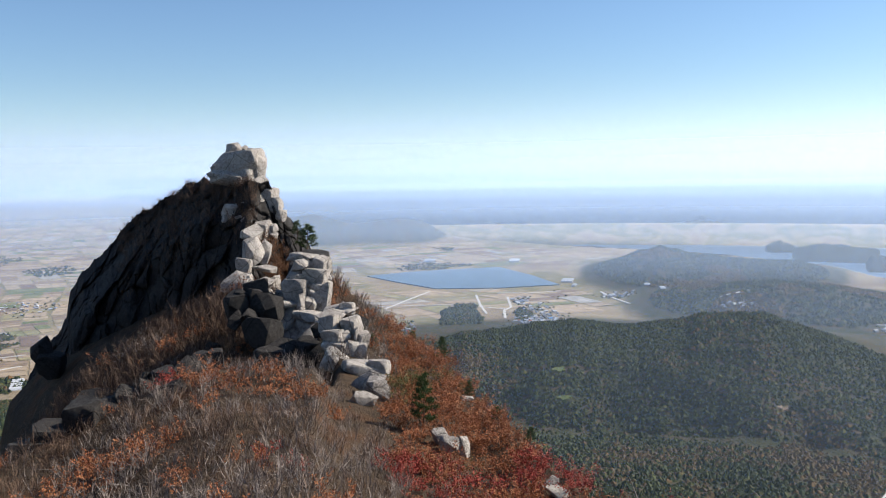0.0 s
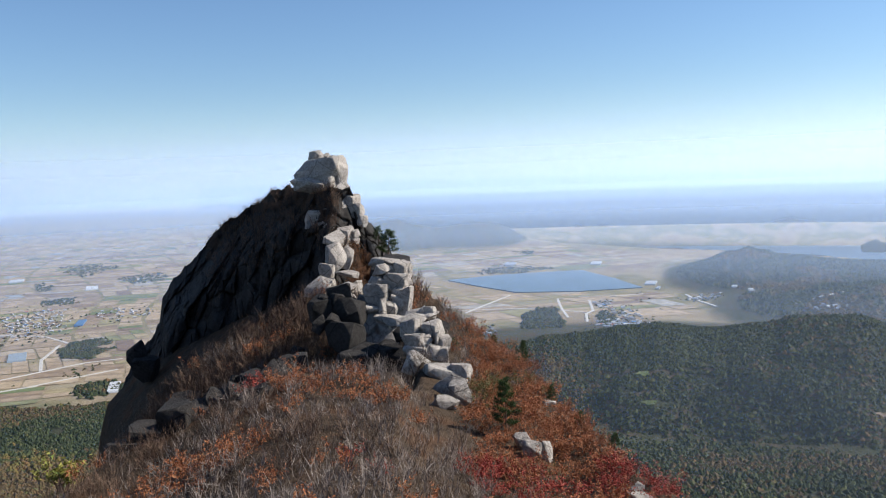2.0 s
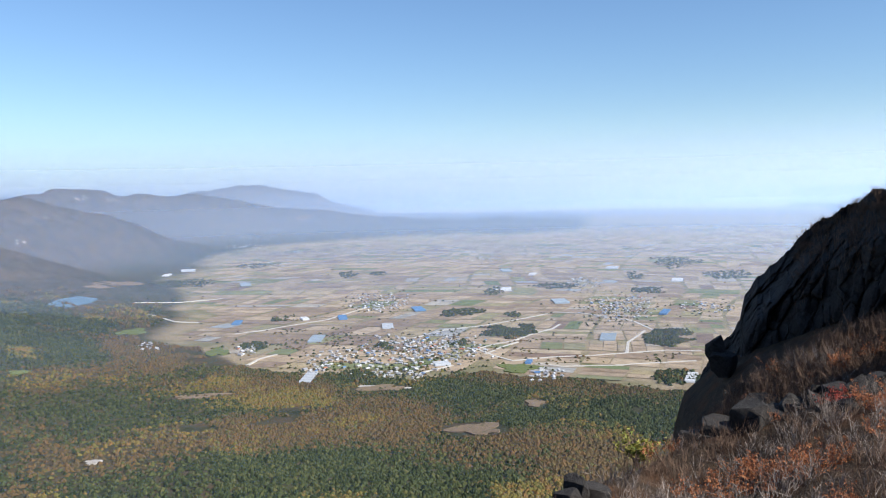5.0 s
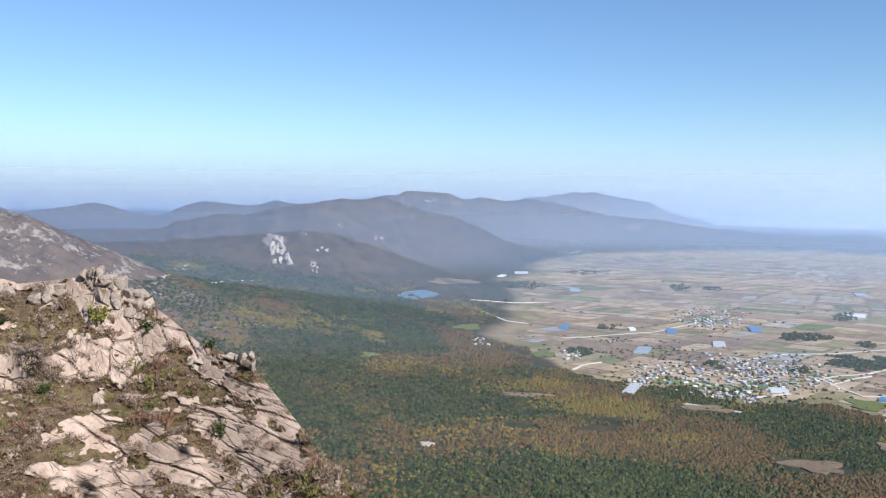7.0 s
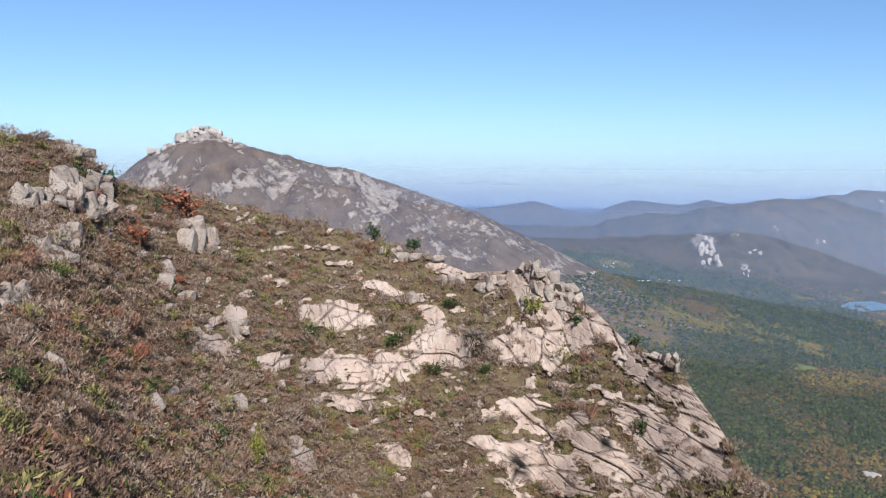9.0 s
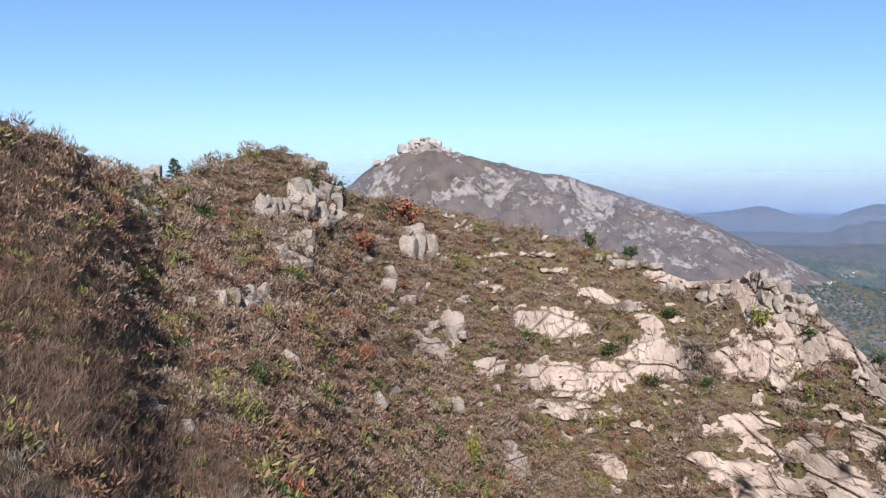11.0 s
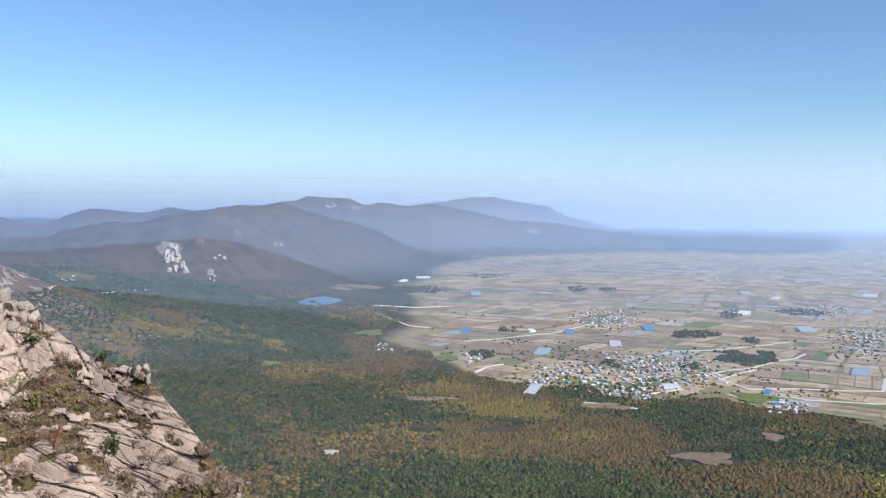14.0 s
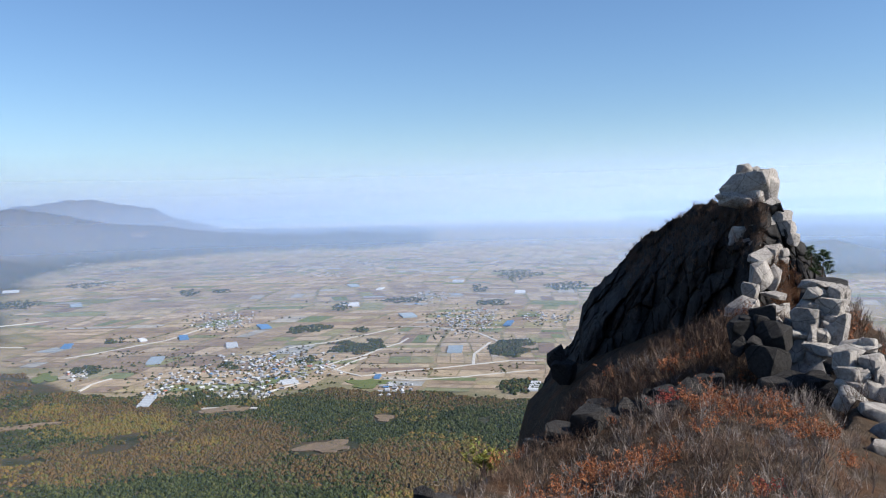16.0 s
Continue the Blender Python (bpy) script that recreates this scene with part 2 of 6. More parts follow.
def land(az, r):
    """Height of the ground before the distance is drawn in."""
    az, r = np.broadcast_arrays(np.asarray(az, float), np.asarray(r, float))
    p = polar(az, r)
    x, y = p[..., 0], p[..., 1]
    foot = 225 * np.exp(-((r / 330) ** 1.2))
    z = PLAIN + foot * (1 + 0.22 * smooth((r - 250) / 300) * fbm(x / 160, y / 160, seed=3))
    wooded = smooth((1500 - r) / 700)
    z = z + wooded * 9 * fbm(x / 140, y / 140, seed=5)
    rise = 150 * smooth((az + 5 * fbm(x / 420, y / 420, seed=11) - 58) / 30) * smooth((r - 700) / 1300) * smooth((150 - az) / 20)
    z = z + rise * (1 + 0.15 * fbm(x / 400, y / 400, seed=9))
    z = np.maximum(z, PLAIN + crest(az, r, 1120, 300, 260, HILL_RIGHT, 0.25, 1) + (25 * fbm(x / 230, y / 230, octaves=5, seed=6) - 8 + (95 * np.abs(fbm(x / 260, y / 260, octaves=4, seed=7)) - 30) * smooth((1060 - r) / 250)) * wooded * (az < 14) * (az > -60))
    z = np.maximum(z, PLAIN + crest(az, r, 1720, 240, 240, HILL_BEHIND, 0.2, 2))
    z = np.maximum(z, PLAIN + crest(az, r, 2200, 250, 260, HILL_COAST, 0.25, 3))
    z = np.maximum(z, PLAIN + crest(az, r, 3700, 350, 350, HILL_SEA, 0.15, 4))
    z = np.maximum(z, PLAIN + crest(az, r, mid_r(az), (0.27 - 0.13 * smooth((68 - az) / 12)) * mid_r(az), 0.27 * mid_r(az), RANGE_MID, 0.4, 5) * (1 + 0.55 * fbm(x / 420, y / 420, octaves=6, seed=21) * smooth((mid_r(az) * 0.97 - r) / 400)))
    z = np.maximum(z, PLAIN + crest(az, r, 5400, 900, 900, RANGE_BLUE, 0.12, 9))
    z = np.maximum(z, PLAIN + crest(az, r, 9000, 1300, 1500, RANGE_FAR, 0.12, 6))
    z = np.maximum(z, PLAIN + crest(az, r, 1500, 430, 350, PEAK_LIT, 0.0, 7) * (1 + (0.16 * fbm(x / 90, y / 90, octaves=6, seed=8) - 0.10 * np.abs(fbm(x / 60, y / 60, octaves=4, seed=10))) * smooth((1470 - r) / 120) + (0.03 * np.abs(fbm(x / 24, y / 24, octaves=4, seed=12)) + 0.02 * cells2(x / 34, y / 34, 14)[2] - 0.02) * smooth((az - 84) / 3) * smooth((1500 - r) / 40)))
    # the far land sinks behind the last hills
    z = z - 900 * smooth((r - 10500) / 4500)
    # the sea bed falls away past the coast
    shore = plain_r(table(az, COAST)) * 1.01
    z = z - 420 * smooth((r - shore) / 250) * smooth((20 - az) / 3) * smooth((az + 75) / 10)
    return z


EDGE = [(20, 1150), (30, 1170), (40, 1200), (50, 1240), (57, 1310), (62, 1500), (68, 1700)]


def wood_edge(az, x, y):
    """Distance at which the woods give way to fields."""
    return table(az, EDGE) + 260 * fbm(x / 230, y / 230, octaves=5, seed=31)


def on_land(az, r, lift=0.0):
    """A place on the ground: azimuth and true distance."""
    d = drawn_in(r)
    return polar(az, d, (land(az, r) + lift) * d / np.maximum(r, 1e-6))




# ---- ground sheet ----
def ground_material():
    m, nt, b = material("ground_cover", 0.95, 0.1)
    pos = wpos(nt)
    big = noise_fac(nt, 0.006, 6, pos)
    mid = noise_fac(nt, 0.03, 6, pos)
    fine = noise_fac(nt, 0.25, 4, pos)
    farm = ramp(nt, big, [(0.3, (0.24, 0.18, 0.115)), (0.45, (0.33, 0.26, 0.165)), (0.55, (0.19, 0.175, 0.09)), (0.7, (0.36, 0.28, 0.18))])
    wood = ramp(nt, mid, [(0.3, (0.030, 0.040, 0.018)), (0.5, (0.06, 0.058, 0.03)), (0.62, (0.085, 0.06, 0.035)), (0.75, (0.05, 0.055, 0.024))])
    a = node(nt, "Attribute", attribute_name="wood").outputs["Fac"]
    col = mixc(nt, a, farm, wood)
    heath = ramp(nt, mid, [(0.3, (0.085, 0.062, 0.05)), (0.5, (0.13, 0.097, 0.076)), (0.7, (0.165, 0.122, 0.088))])
    col = mixc(nt, node(nt, "Attribute", attribute_name="heath").outputs["Fac"], col, heath)
    r = node(nt, "Attribute", attribute_name="rock").outputs["Fac"]
    rm = node(nt, "MapRange", {0: node(nt, "Math", {0: r, 1: noise_fac(nt, 0.075, 9, node(nt, "VectorMath", {0: pos, 1: (1.0, 1.0, 0.8)}, operation="MULTIPLY").outputs[0], 0.66)}, operation="ADD").outputs[0], 1: 1.0, 2: 1.06})
    col = mixc(nt, rm.outputs[0], col, ramp(nt, noise_fac(nt, 0.11, 6, pos, 0.7), [(0.36, (0.13, 0.10, 0.085)), (0.46, (0.26, 0.215, 0.18)), (0.64, (0.37, 0.31, 0.265))]))
    nt.links.new(mixc(nt, 0.5, col, ramp(nt, fine, [(0.3, (0.5, 0.5, 0.5)), (0.7, (1, 1, 1))]), "MULTIPLY"), b.inputs["Base Color"])
    bump(nt, b, node(nt, "Math", {0: fine, 1: rm.outputs[0]}, operation="ADD").outputs[0], 0.7, 3.0)
    return m


az_fine = np.concatenate([np.arange(-48, 84, 0.3), np.arange(84, 122, 0.18), np.arange(122, 146, 0.3)])
az_all = np.concatenate([az_fine, np.arange(146, 312, 4.0)])
rows = np.concatenate([np.linspace(0.02, 60, 12), np.geomspace(70, 880, 90), np.linspace(890, 1620, 120), np.geomspace(1635, 4660, 120)])
true_r = drawn_out(rows)
AZ, RR = np.meshgrid(az_all, true_r)
ZZ = land(AZ, RR)
# under the viewpoint and its ridge the sheet stays below the rock and scrub built on it
DD = drawn_in(RR)
P = polar(AZ, DD, ZZ * DD / RR)
x, y = P[..., 0], P[..., 1]
hilly = smooth((ZZ - PLAIN - 2) / 7)
wood = np.clip(hilly + smooth((wood_edge(AZ, polar(AZ, RR)[..., 0], polar(AZ, RR)[..., 1]) - RR) / 40), 0, 1)
rock = np.zeros_like(wood)
lit = crest(AZ, RR, 1500, 430, 350, PEAK_LIT, 0, 7)
rock = np.where((ZZ - PLAIN - lit < 12) & (lit > 60), 0.44 + 0.10 * smooth((lit - 150) / 200) + 0.26 * fbm(x / 55, y / 55, ZZ / 30, seed=41), 0)
for a0, e0, wa, we, k in ((77.6, -2.8, 1.1, 0.75, 0.8), (75.0, -4.4, 0.35, 0.5, 0.8), (74.6, -2.9, 0.9, 0.6, 0.45), (70.6, -2.4, 0.7, 0.5, 0.4), (67.0, 0.2, 1.6, 0.35, 0.4), (73.2, -1.4, 0.6, 0.4, 0.4), (53.4, -1.7, 0.9, 0.22, 0.8), (83.5, -4.6, 0.8, 0.25, 0.85)):
    EL = np.degrees(np.arctan2(ZZ, RR))
    rock = np.maximum(rock, k * np.exp(-((AZ - a0) / wa) ** 2 - ((EL - e0) / we) ** 2) * (RR > 1600) * (RR < 9000))
rock = np.maximum(rock, 0.41 * smooth((AZ - 62) / 3) * (AZ < 87) * smooth((RR - 2000) / 500) * (RR < 3700) * smooth((ZZ - PLAIN - 150) / 60))
heath = np.clip(smooth((lit - 40) / 60) * (ZZ - PLAIN - lit < 25) + 0.5 * smooth((AZ - 40) / 8) * smooth((RR - 1300) / 1500) * smooth((ZZ - PLAIN - 20) / 60), 0, 1)
me = mesh_np("ground", P.reshape(-1, 3), grid_faces(len(rows), len(az_all), True)[:, ::-1], ground_material(), attrs={"wood": wood, "rock": rock, "heath": heath})
tagged(new("ground", me), "wide hazy plain of dry autumn farmland with wooded hills", "ground", kind="structure")

# ---- haze: added sheets with its pale blue in their colour, denser towards the ground ----
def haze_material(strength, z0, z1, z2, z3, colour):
    m = bpy.data.materials.new("haze_sheet")
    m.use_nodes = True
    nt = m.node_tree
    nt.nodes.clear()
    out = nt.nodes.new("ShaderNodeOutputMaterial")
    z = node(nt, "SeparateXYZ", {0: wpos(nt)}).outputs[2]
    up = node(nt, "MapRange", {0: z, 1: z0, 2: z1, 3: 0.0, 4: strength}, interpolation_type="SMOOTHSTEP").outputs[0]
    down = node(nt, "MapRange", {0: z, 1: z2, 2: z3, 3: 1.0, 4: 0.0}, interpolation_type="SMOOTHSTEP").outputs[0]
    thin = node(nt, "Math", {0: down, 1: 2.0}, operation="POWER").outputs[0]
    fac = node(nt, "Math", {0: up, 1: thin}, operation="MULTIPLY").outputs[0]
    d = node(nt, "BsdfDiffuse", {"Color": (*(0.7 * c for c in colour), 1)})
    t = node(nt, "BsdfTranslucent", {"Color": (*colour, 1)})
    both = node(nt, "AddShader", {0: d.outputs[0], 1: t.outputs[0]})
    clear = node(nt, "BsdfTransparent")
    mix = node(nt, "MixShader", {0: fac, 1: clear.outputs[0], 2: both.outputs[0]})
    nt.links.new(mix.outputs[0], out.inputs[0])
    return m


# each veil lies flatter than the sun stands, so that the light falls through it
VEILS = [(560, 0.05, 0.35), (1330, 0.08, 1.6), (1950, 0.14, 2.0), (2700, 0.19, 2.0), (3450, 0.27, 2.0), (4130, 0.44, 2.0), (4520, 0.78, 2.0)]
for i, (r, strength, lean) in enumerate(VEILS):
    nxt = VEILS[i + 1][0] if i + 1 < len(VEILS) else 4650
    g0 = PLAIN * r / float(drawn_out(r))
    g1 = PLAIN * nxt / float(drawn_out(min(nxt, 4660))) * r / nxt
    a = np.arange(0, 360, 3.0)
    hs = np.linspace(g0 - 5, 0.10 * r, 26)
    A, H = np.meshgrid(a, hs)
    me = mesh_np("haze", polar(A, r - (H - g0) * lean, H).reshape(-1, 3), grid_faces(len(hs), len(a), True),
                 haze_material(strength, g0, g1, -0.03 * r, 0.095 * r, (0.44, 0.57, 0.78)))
    tagged(new("haze", me), "thin sheet standing in for pale blue autumn haze over the plain", "haze", "haze", "structure")

# the bare top on which the camera stands
a, r = np.arange(0, 360, 4.0), np.concatenate([[0.01], np.linspace(0.8, 5, 8), np.linspace(6, 40, 14)])
A, R_ = np.meshgrid(a, r)
p = polar(A, R_)
Z = -1.75 - 0.66 * np.maximum(R_ - 2.6, 0) + 0.12 * fbm(p[..., 0] / 1.5, p[..., 1] / 1.5, seed=44) * (R_ > 1)
me = mesh_np("summit_ground", polar(A, R_, Z).reshape(-1, 3) + np.array([0.5, -0.4, 0]), grid_faces(len(r), len(a), True)[:, ::-1], granite)
tagged(new("summit_ground", me), "bare granite top under the viewpoint", "rock", kind="structure")

# ---- the ridge of scrub in front, and the crag ----
RIDGE_EL = [(-60, -34), (-40, -28), (-25, -25.5), (-10.45, -21.8), (-6.2, -18.8), (-2.3, -15.7), (0, -13.2), (2.7, -11.1), (5.3, -8.9), (8, -6.9), (10, -6.9), (14, -9)]
RIDGE_R = [(-60, 12), (-40, 17), (-25, 24), (-10.45, 32), (-6.2, 42), (-2.3, 55), (0, 62), (2.7, 72), (5.3, 80), (8, 88), (14, 90)]
FOLD_EL = [(0, -13.2), (6, -13.2), (7.4, -13.0), (10.4, -12.9), (15.6, -12.8), (20.3, -14.0), (24.8, -16.0), (27.7, -16.8), (29, -17.4), (33, -19.0), (36.2, -20.6), (45, -26), (60, -34), (90, -40)]
FOLD_R = [(0, 50), (15, 48), (22, 48), (28, 46), (36, 32), (45, 22), (60, 14), (90, 10)]
BUSH_EL = [(6, -9), (8, -8.9), (11, -8.6), (14, -8.0), (18, -10.0), (23.3, -13.3), (26, -15.8), (28, -18.5), (30, -27), (34, -40)]


def ridge_z(az, r):
    az, r = np.broadcast_arrays(np.asarray(az, float), np.asarray(r, float))
    rs, es = table(az, RIDGE_R), table(az, RIDGE_EL)
    u = np.clip(1 - r / rs, 0, 1)
    z1 = np.minimum(r, rs) * np.tan(np.radians(es - 16 * u - 12 * u ** 3)) - 1.0 * np.maximum(r - rs, 0)
    rf, ef = table(az, FOLD_R), table(az, FOLD_EL)
    u = np.clip(1 - r / rf, 0, 1)
    z2 = np.minimum(r, rf) * np.tan(np.radians(ef - 16 * u - 12 * u ** 3))
    low = rf * np.tan(np.radians(ef))
    top = 84 * np.tan(np.radians(table(az, BUSH_EL)))
    back = np.where(r < rf + 12, low - 9.0 * smooth((r - rf) / 9), low - 9.0 + (top - low + 9.0) * smooth((r - rf - 12) / (84 - rf - 12)))
    back = np.where(r > 118, back - 1.1 * (r - 118), back)
    fall = low - 1.1 * (r - rf)
    back = back + (fall - back) * smooth((az - 28.5) / 3)
    z2 = np.where(r < rf, z2, back)
    k = smooth((az - 7.3) / 2.2)
    z = z1 + (z2 - z1) * k
    p = polar(az, r)
    return z + (0.35 * fbm(p[..., 0] / 5, p[..., 1] / 5, seed=51) + 0.12 * fbm(p[..., 0] / 1.2, p[..., 1] / 1.2, seed=52)) * np.clip(r / 30, 0.1, 1)


def scrub_material(name, a, b_, c, rock=False):
    m, nt, b = material(name, 0.95, 0.1)
    pos = wpos(nt)
    f1, f2, f3 = noise_fac(nt, 0.25, 5, pos), noise_fac(nt, 1.6, 5, pos), noise_fac(nt, 9.0, 3, pos)
    col = ramp(nt, f1, [(0.32, a), (0.5, b_), (0.66, c)])
    col = mixc(nt, 0.6, col, ramp(nt, f2, [(0.3, (0.3, 0.3, 0.3)), (0.7, (1, 1, 1))]), "MULTIPLY")
    if rock:
        mask = node(nt, "Attribute", attribute_name="rock").outputs["Fac"]
        edge = node(nt, "Math", {0: mask, 1: node(nt, "Math", {0: noise_fac(nt, 0.35, 7, pos, 0.7), 1: 0.5}, operation="SUBTRACT").outputs[0]}, operation="ADD").outputs[0]
        sharp = node(nt, "MapRange", {0: edge, 1: 0.46, 2: 0.54}).outputs[0]
        stone = ramp(nt, noise_fac(nt, 0.16, 6, pos, 0.6), [(0.3, (0.28, 0.20, 0.155)), (0.46, (0.40, 0.295, 0.23)), (0.58, (0.46, 0.355, 0.285)), (0.72, (0.50, 0.41, 0.345))])
        stone = mixc(nt, 0.35, stone, ramp(nt, f2, [(0.3, (0.22, 0.18, 0.155)), (0.6, (0.42, 0.34, 0.285))]))
        # grey lichen, and streaks and fine splits that follow the joints
        lichen = node(nt, "MapRange", {0: noise_fac(nt, 0.5, 7, pos, 0.7), 1: 0.55, 2: 0.7, 3: 0.0, 4: 0.6}).outputs[0]
        stone = mixc(nt, lichen, stone, (0.20, 0.18, 0.165))
        ju, jv = node(nt, "Attribute", attribute_name="ju").outputs["Fac"], node(nt, "Attribute", attribute_name="jv").outputs["Fac"]
        joint = node(nt, "CombineXYZ", {0: node(nt, "Math", {0: ju, 1: 2.2}, operation="MULTIPLY").outputs[0], 1: node(nt, "Math", {0: jv, 1: 0.75}, operation="MULTIPLY").outputs[0], 2: 0.0})
        bend = node(nt, "VectorMath", {0: joint.outputs[0], 1: node(nt, "VectorMath", {0: node(nt, "TexNoise", {"Vector": pos, "Scale": 0.25, "Detail": 4.0}).outputs["Color"], 1: (0.9, 0.6, 0)}, operation="MULTIPLY").outputs[0]}, operation="ADD")
        lines = node(nt, "TexNoise", {"Vector": bend.outputs[0], "Scale": 1.2, "Detail": 5.0, "Roughness": 0.6})
        vor = node(nt, "TexVoronoi", {"Vector": bend.outputs[0], "Scale": 0.9, "Randomness": 1.0}, feature="DISTANCE_TO_EDGE")
        fine_ = node(nt, "MapRange", {0: vor.outputs["Distance"], 1: 0.0, 2: 0.035, 3: 1.0, 4: 0.0}).outputs[0]
        some = node(nt, "MapRange", {0: noise_fac(nt, 0.2, 3, pos), 1: 0.46, 2: 0.56}).outputs[0]
        fine_ = node(nt, "Math", {0: fine_, 1: some}, operation="MULTIPLY").outputs[0]
        crack = node(nt, "Math", {0: node(nt, "Attribute", attribute_name="crack").outputs["Fac"], 1: fine_}, operation="MAXIMUM").outputs[0]
        streak = node(nt, "MapRange", {0: lines.outputs["Fac"], 1: 0.36, 2: 0.62, 3: 0.0, 4: 1.0}).outputs[0]
        stone = mixc(nt, 0.5, stone, ramp(nt, streak, [(0.0, (0.5, 0.48, 0.47)), (0.35, (0.95, 0.93, 0.91)), (1.0, (1, 1, 1))]), "MULTIPLY")
        stone = mixc(nt, node(nt, "Math", {0: crack, 1: 0.7}, operation="MULTIPLY").outputs[0], stone, (0.06, 0.047, 0.04))
        seep = node(nt, "Attribute", attribute_name="seep").outputs["Fac"]
        wet = node(nt, "Math", {0: seep, 1: node(nt, "MapRange", {0: lines.outputs["Fac"], 1: 0.3, 2: 0.46}).outputs[0]}, operation="MULTIPLY").outputs[0]
        stone = mixc(nt, wet, stone, (0.025, 0.021, 0.019))
        col = mixc(nt, sharp, col, stone)
    nt.links.new(col, b.inputs["Base Color"])
    h = node(nt, "Math", {0: f2, 1: f3}, operation="ADD")
    height, reach = h.outputs[0], 0.35
    if rock:
        soft = node(nt, "Math", {0: h.outputs[0], 1: node(nt, "MapRange", {0: sharp, 1: 0.0, 2: 1.0, 3: 1.0, 4: 0.10}).outputs[0]}, operation="MULTIPLY")
        height = node(nt, "Math", {0: soft.outputs[0], 1: crack}, operation="SUBTRACT").outputs[0]
    bump(nt, b, height, 0.8, reach)
    return m


a = np.arange(-62, 92, 0.35)
r = np.concatenate([np.geomspace(5, 130, 120), np.linspace(133, 260, 14)])
A, R_ = np.meshgrid(a, r)
Z = ridge_z(A, R_)
me = mesh_np("ridge_ground", polar(A, R_, Z).reshape(-1, 3), grid_faces(len(r), len(a))[:, ::-1],
             scrub_material("ridge_soil", (0.06, 0.043, 0.03), (0.09, 0.062, 0.04), (0.12, 0.062, 0.033)))
tagged(new("ridge_ground", me), "steep ridge covered in dry autumn scrub", "ridge", kind="structure")

CRAG_TOP = [(8.2, -9.5), (8.9, -5.6), (9.2, -4.8), (10.2, -3.2), (10.65, -2.8), (11.4, -1.4), (11.7, -0.6), (15.6, -0.5), (15.85, -0.35), (17.1, -0.85), (19.1, -2.05), (20.1, -2.4), (21.4, -4.1), (22.2, -4.9), (23.4, -5.85), (24.2, -7.2), (24.5, -8.9), (25.3, -10.0), (26.3, -11.1), (27.3, -13.3), (27.8, -16.6), (28.1, -20)]
CRAG_LOW = [(8.2, -12), (12, -12), (16, -12), (20, -14.5), (24, -17), (28.1, -24)]
CRAG_R = [(8.2, 92), (10, 89), (11.5, 86), (13.2, 85), (16, 91), (20, 99), (24, 105), (28.1, 107)]


def crag_mesh():
    az = np.arange(8.25, 28.05, 0.07)
    front, back = 150, 16
    top = table(az, CRAG_TOP) + 0.34 * fbm(az * 2.6, 0.3, octaves=5, seed=61)
    low = table(az, CRAG_LOW)
    v = np.linspace(0, 1, front)[:, None]
    el = low + (np.maximum(top, low + 0.1) - low) * v
    rr = table(az, CRAG_R)[None] + 9.0 * v ** 1.5
    # the brow rolls back towards the summit
    rr = rr + 10.0 * smooth((v - 0.72) / 0.28) * smooth((az - 12.5) / 4)[None]
    A = np.repeat(az[None], front, 0)
    p = polar(A, rr, rr * np.tan(np.radians(el)))
    q = p / np.array([5.0, 5.0, 8.0])
    d1, edge, val = cells(q[..., 0], q[..., 1], q[..., 2], 5)
    q2 = p / np.array([1.9, 1.9, 2.6])
    e1, edge2, val2 = cells(q2[..., 0], q2[..., 1], q2[..., 2], 9)
    push = (val - 0.5) * 2.6 - 1.5 * d1 - 0.7 * np.exp(-edge / 0.05) + (val2 - 0.5) * 1.0 - 0.6 * e1 - 0.3 * np.exp(-edge2 / 0.06)
    push = push + 1.0 + 2.2 * fbm(p[..., 0] / 9, p[..., 1] / 9, p[..., 2] / 12, seed=62) + 1.2 * np.abs(fbm(p[..., 0] / 3, p[..., 1] / 3, p[..., 2] / 7, seed=64)) + 0.5 * fbm(p[..., 0] / 1.2, p[..., 1] / 1.2, p[..., 2] / 3, seed=63)
    taper = np.minimum(1, (1 - v) * 12 + 0.15)
    rr = rr - push * taper
    p = polar(A, rr, rr * np.tan(np.radians(el)))
    w = np.linspace(0, 1, back + 1)[1:, None]
    rb = rr[-1][None] + 26 * w
    pb = polar(np.repeat(az[None], back, 0), rb, (rr[-1] * np.tan(np.radians(el[-1])))[None] - 26 * w ** 1.6 - 1.0 * w)
    P = np.concatenate([p, pb], 0)
    # the face's shade is carried by the rock colour
    return p, mesh_np("crag", P.reshape(-1, 3), grid_faces(front + back, len(az)), granite_shade, False)


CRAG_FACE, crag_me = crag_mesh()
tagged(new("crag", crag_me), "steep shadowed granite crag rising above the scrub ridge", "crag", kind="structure")


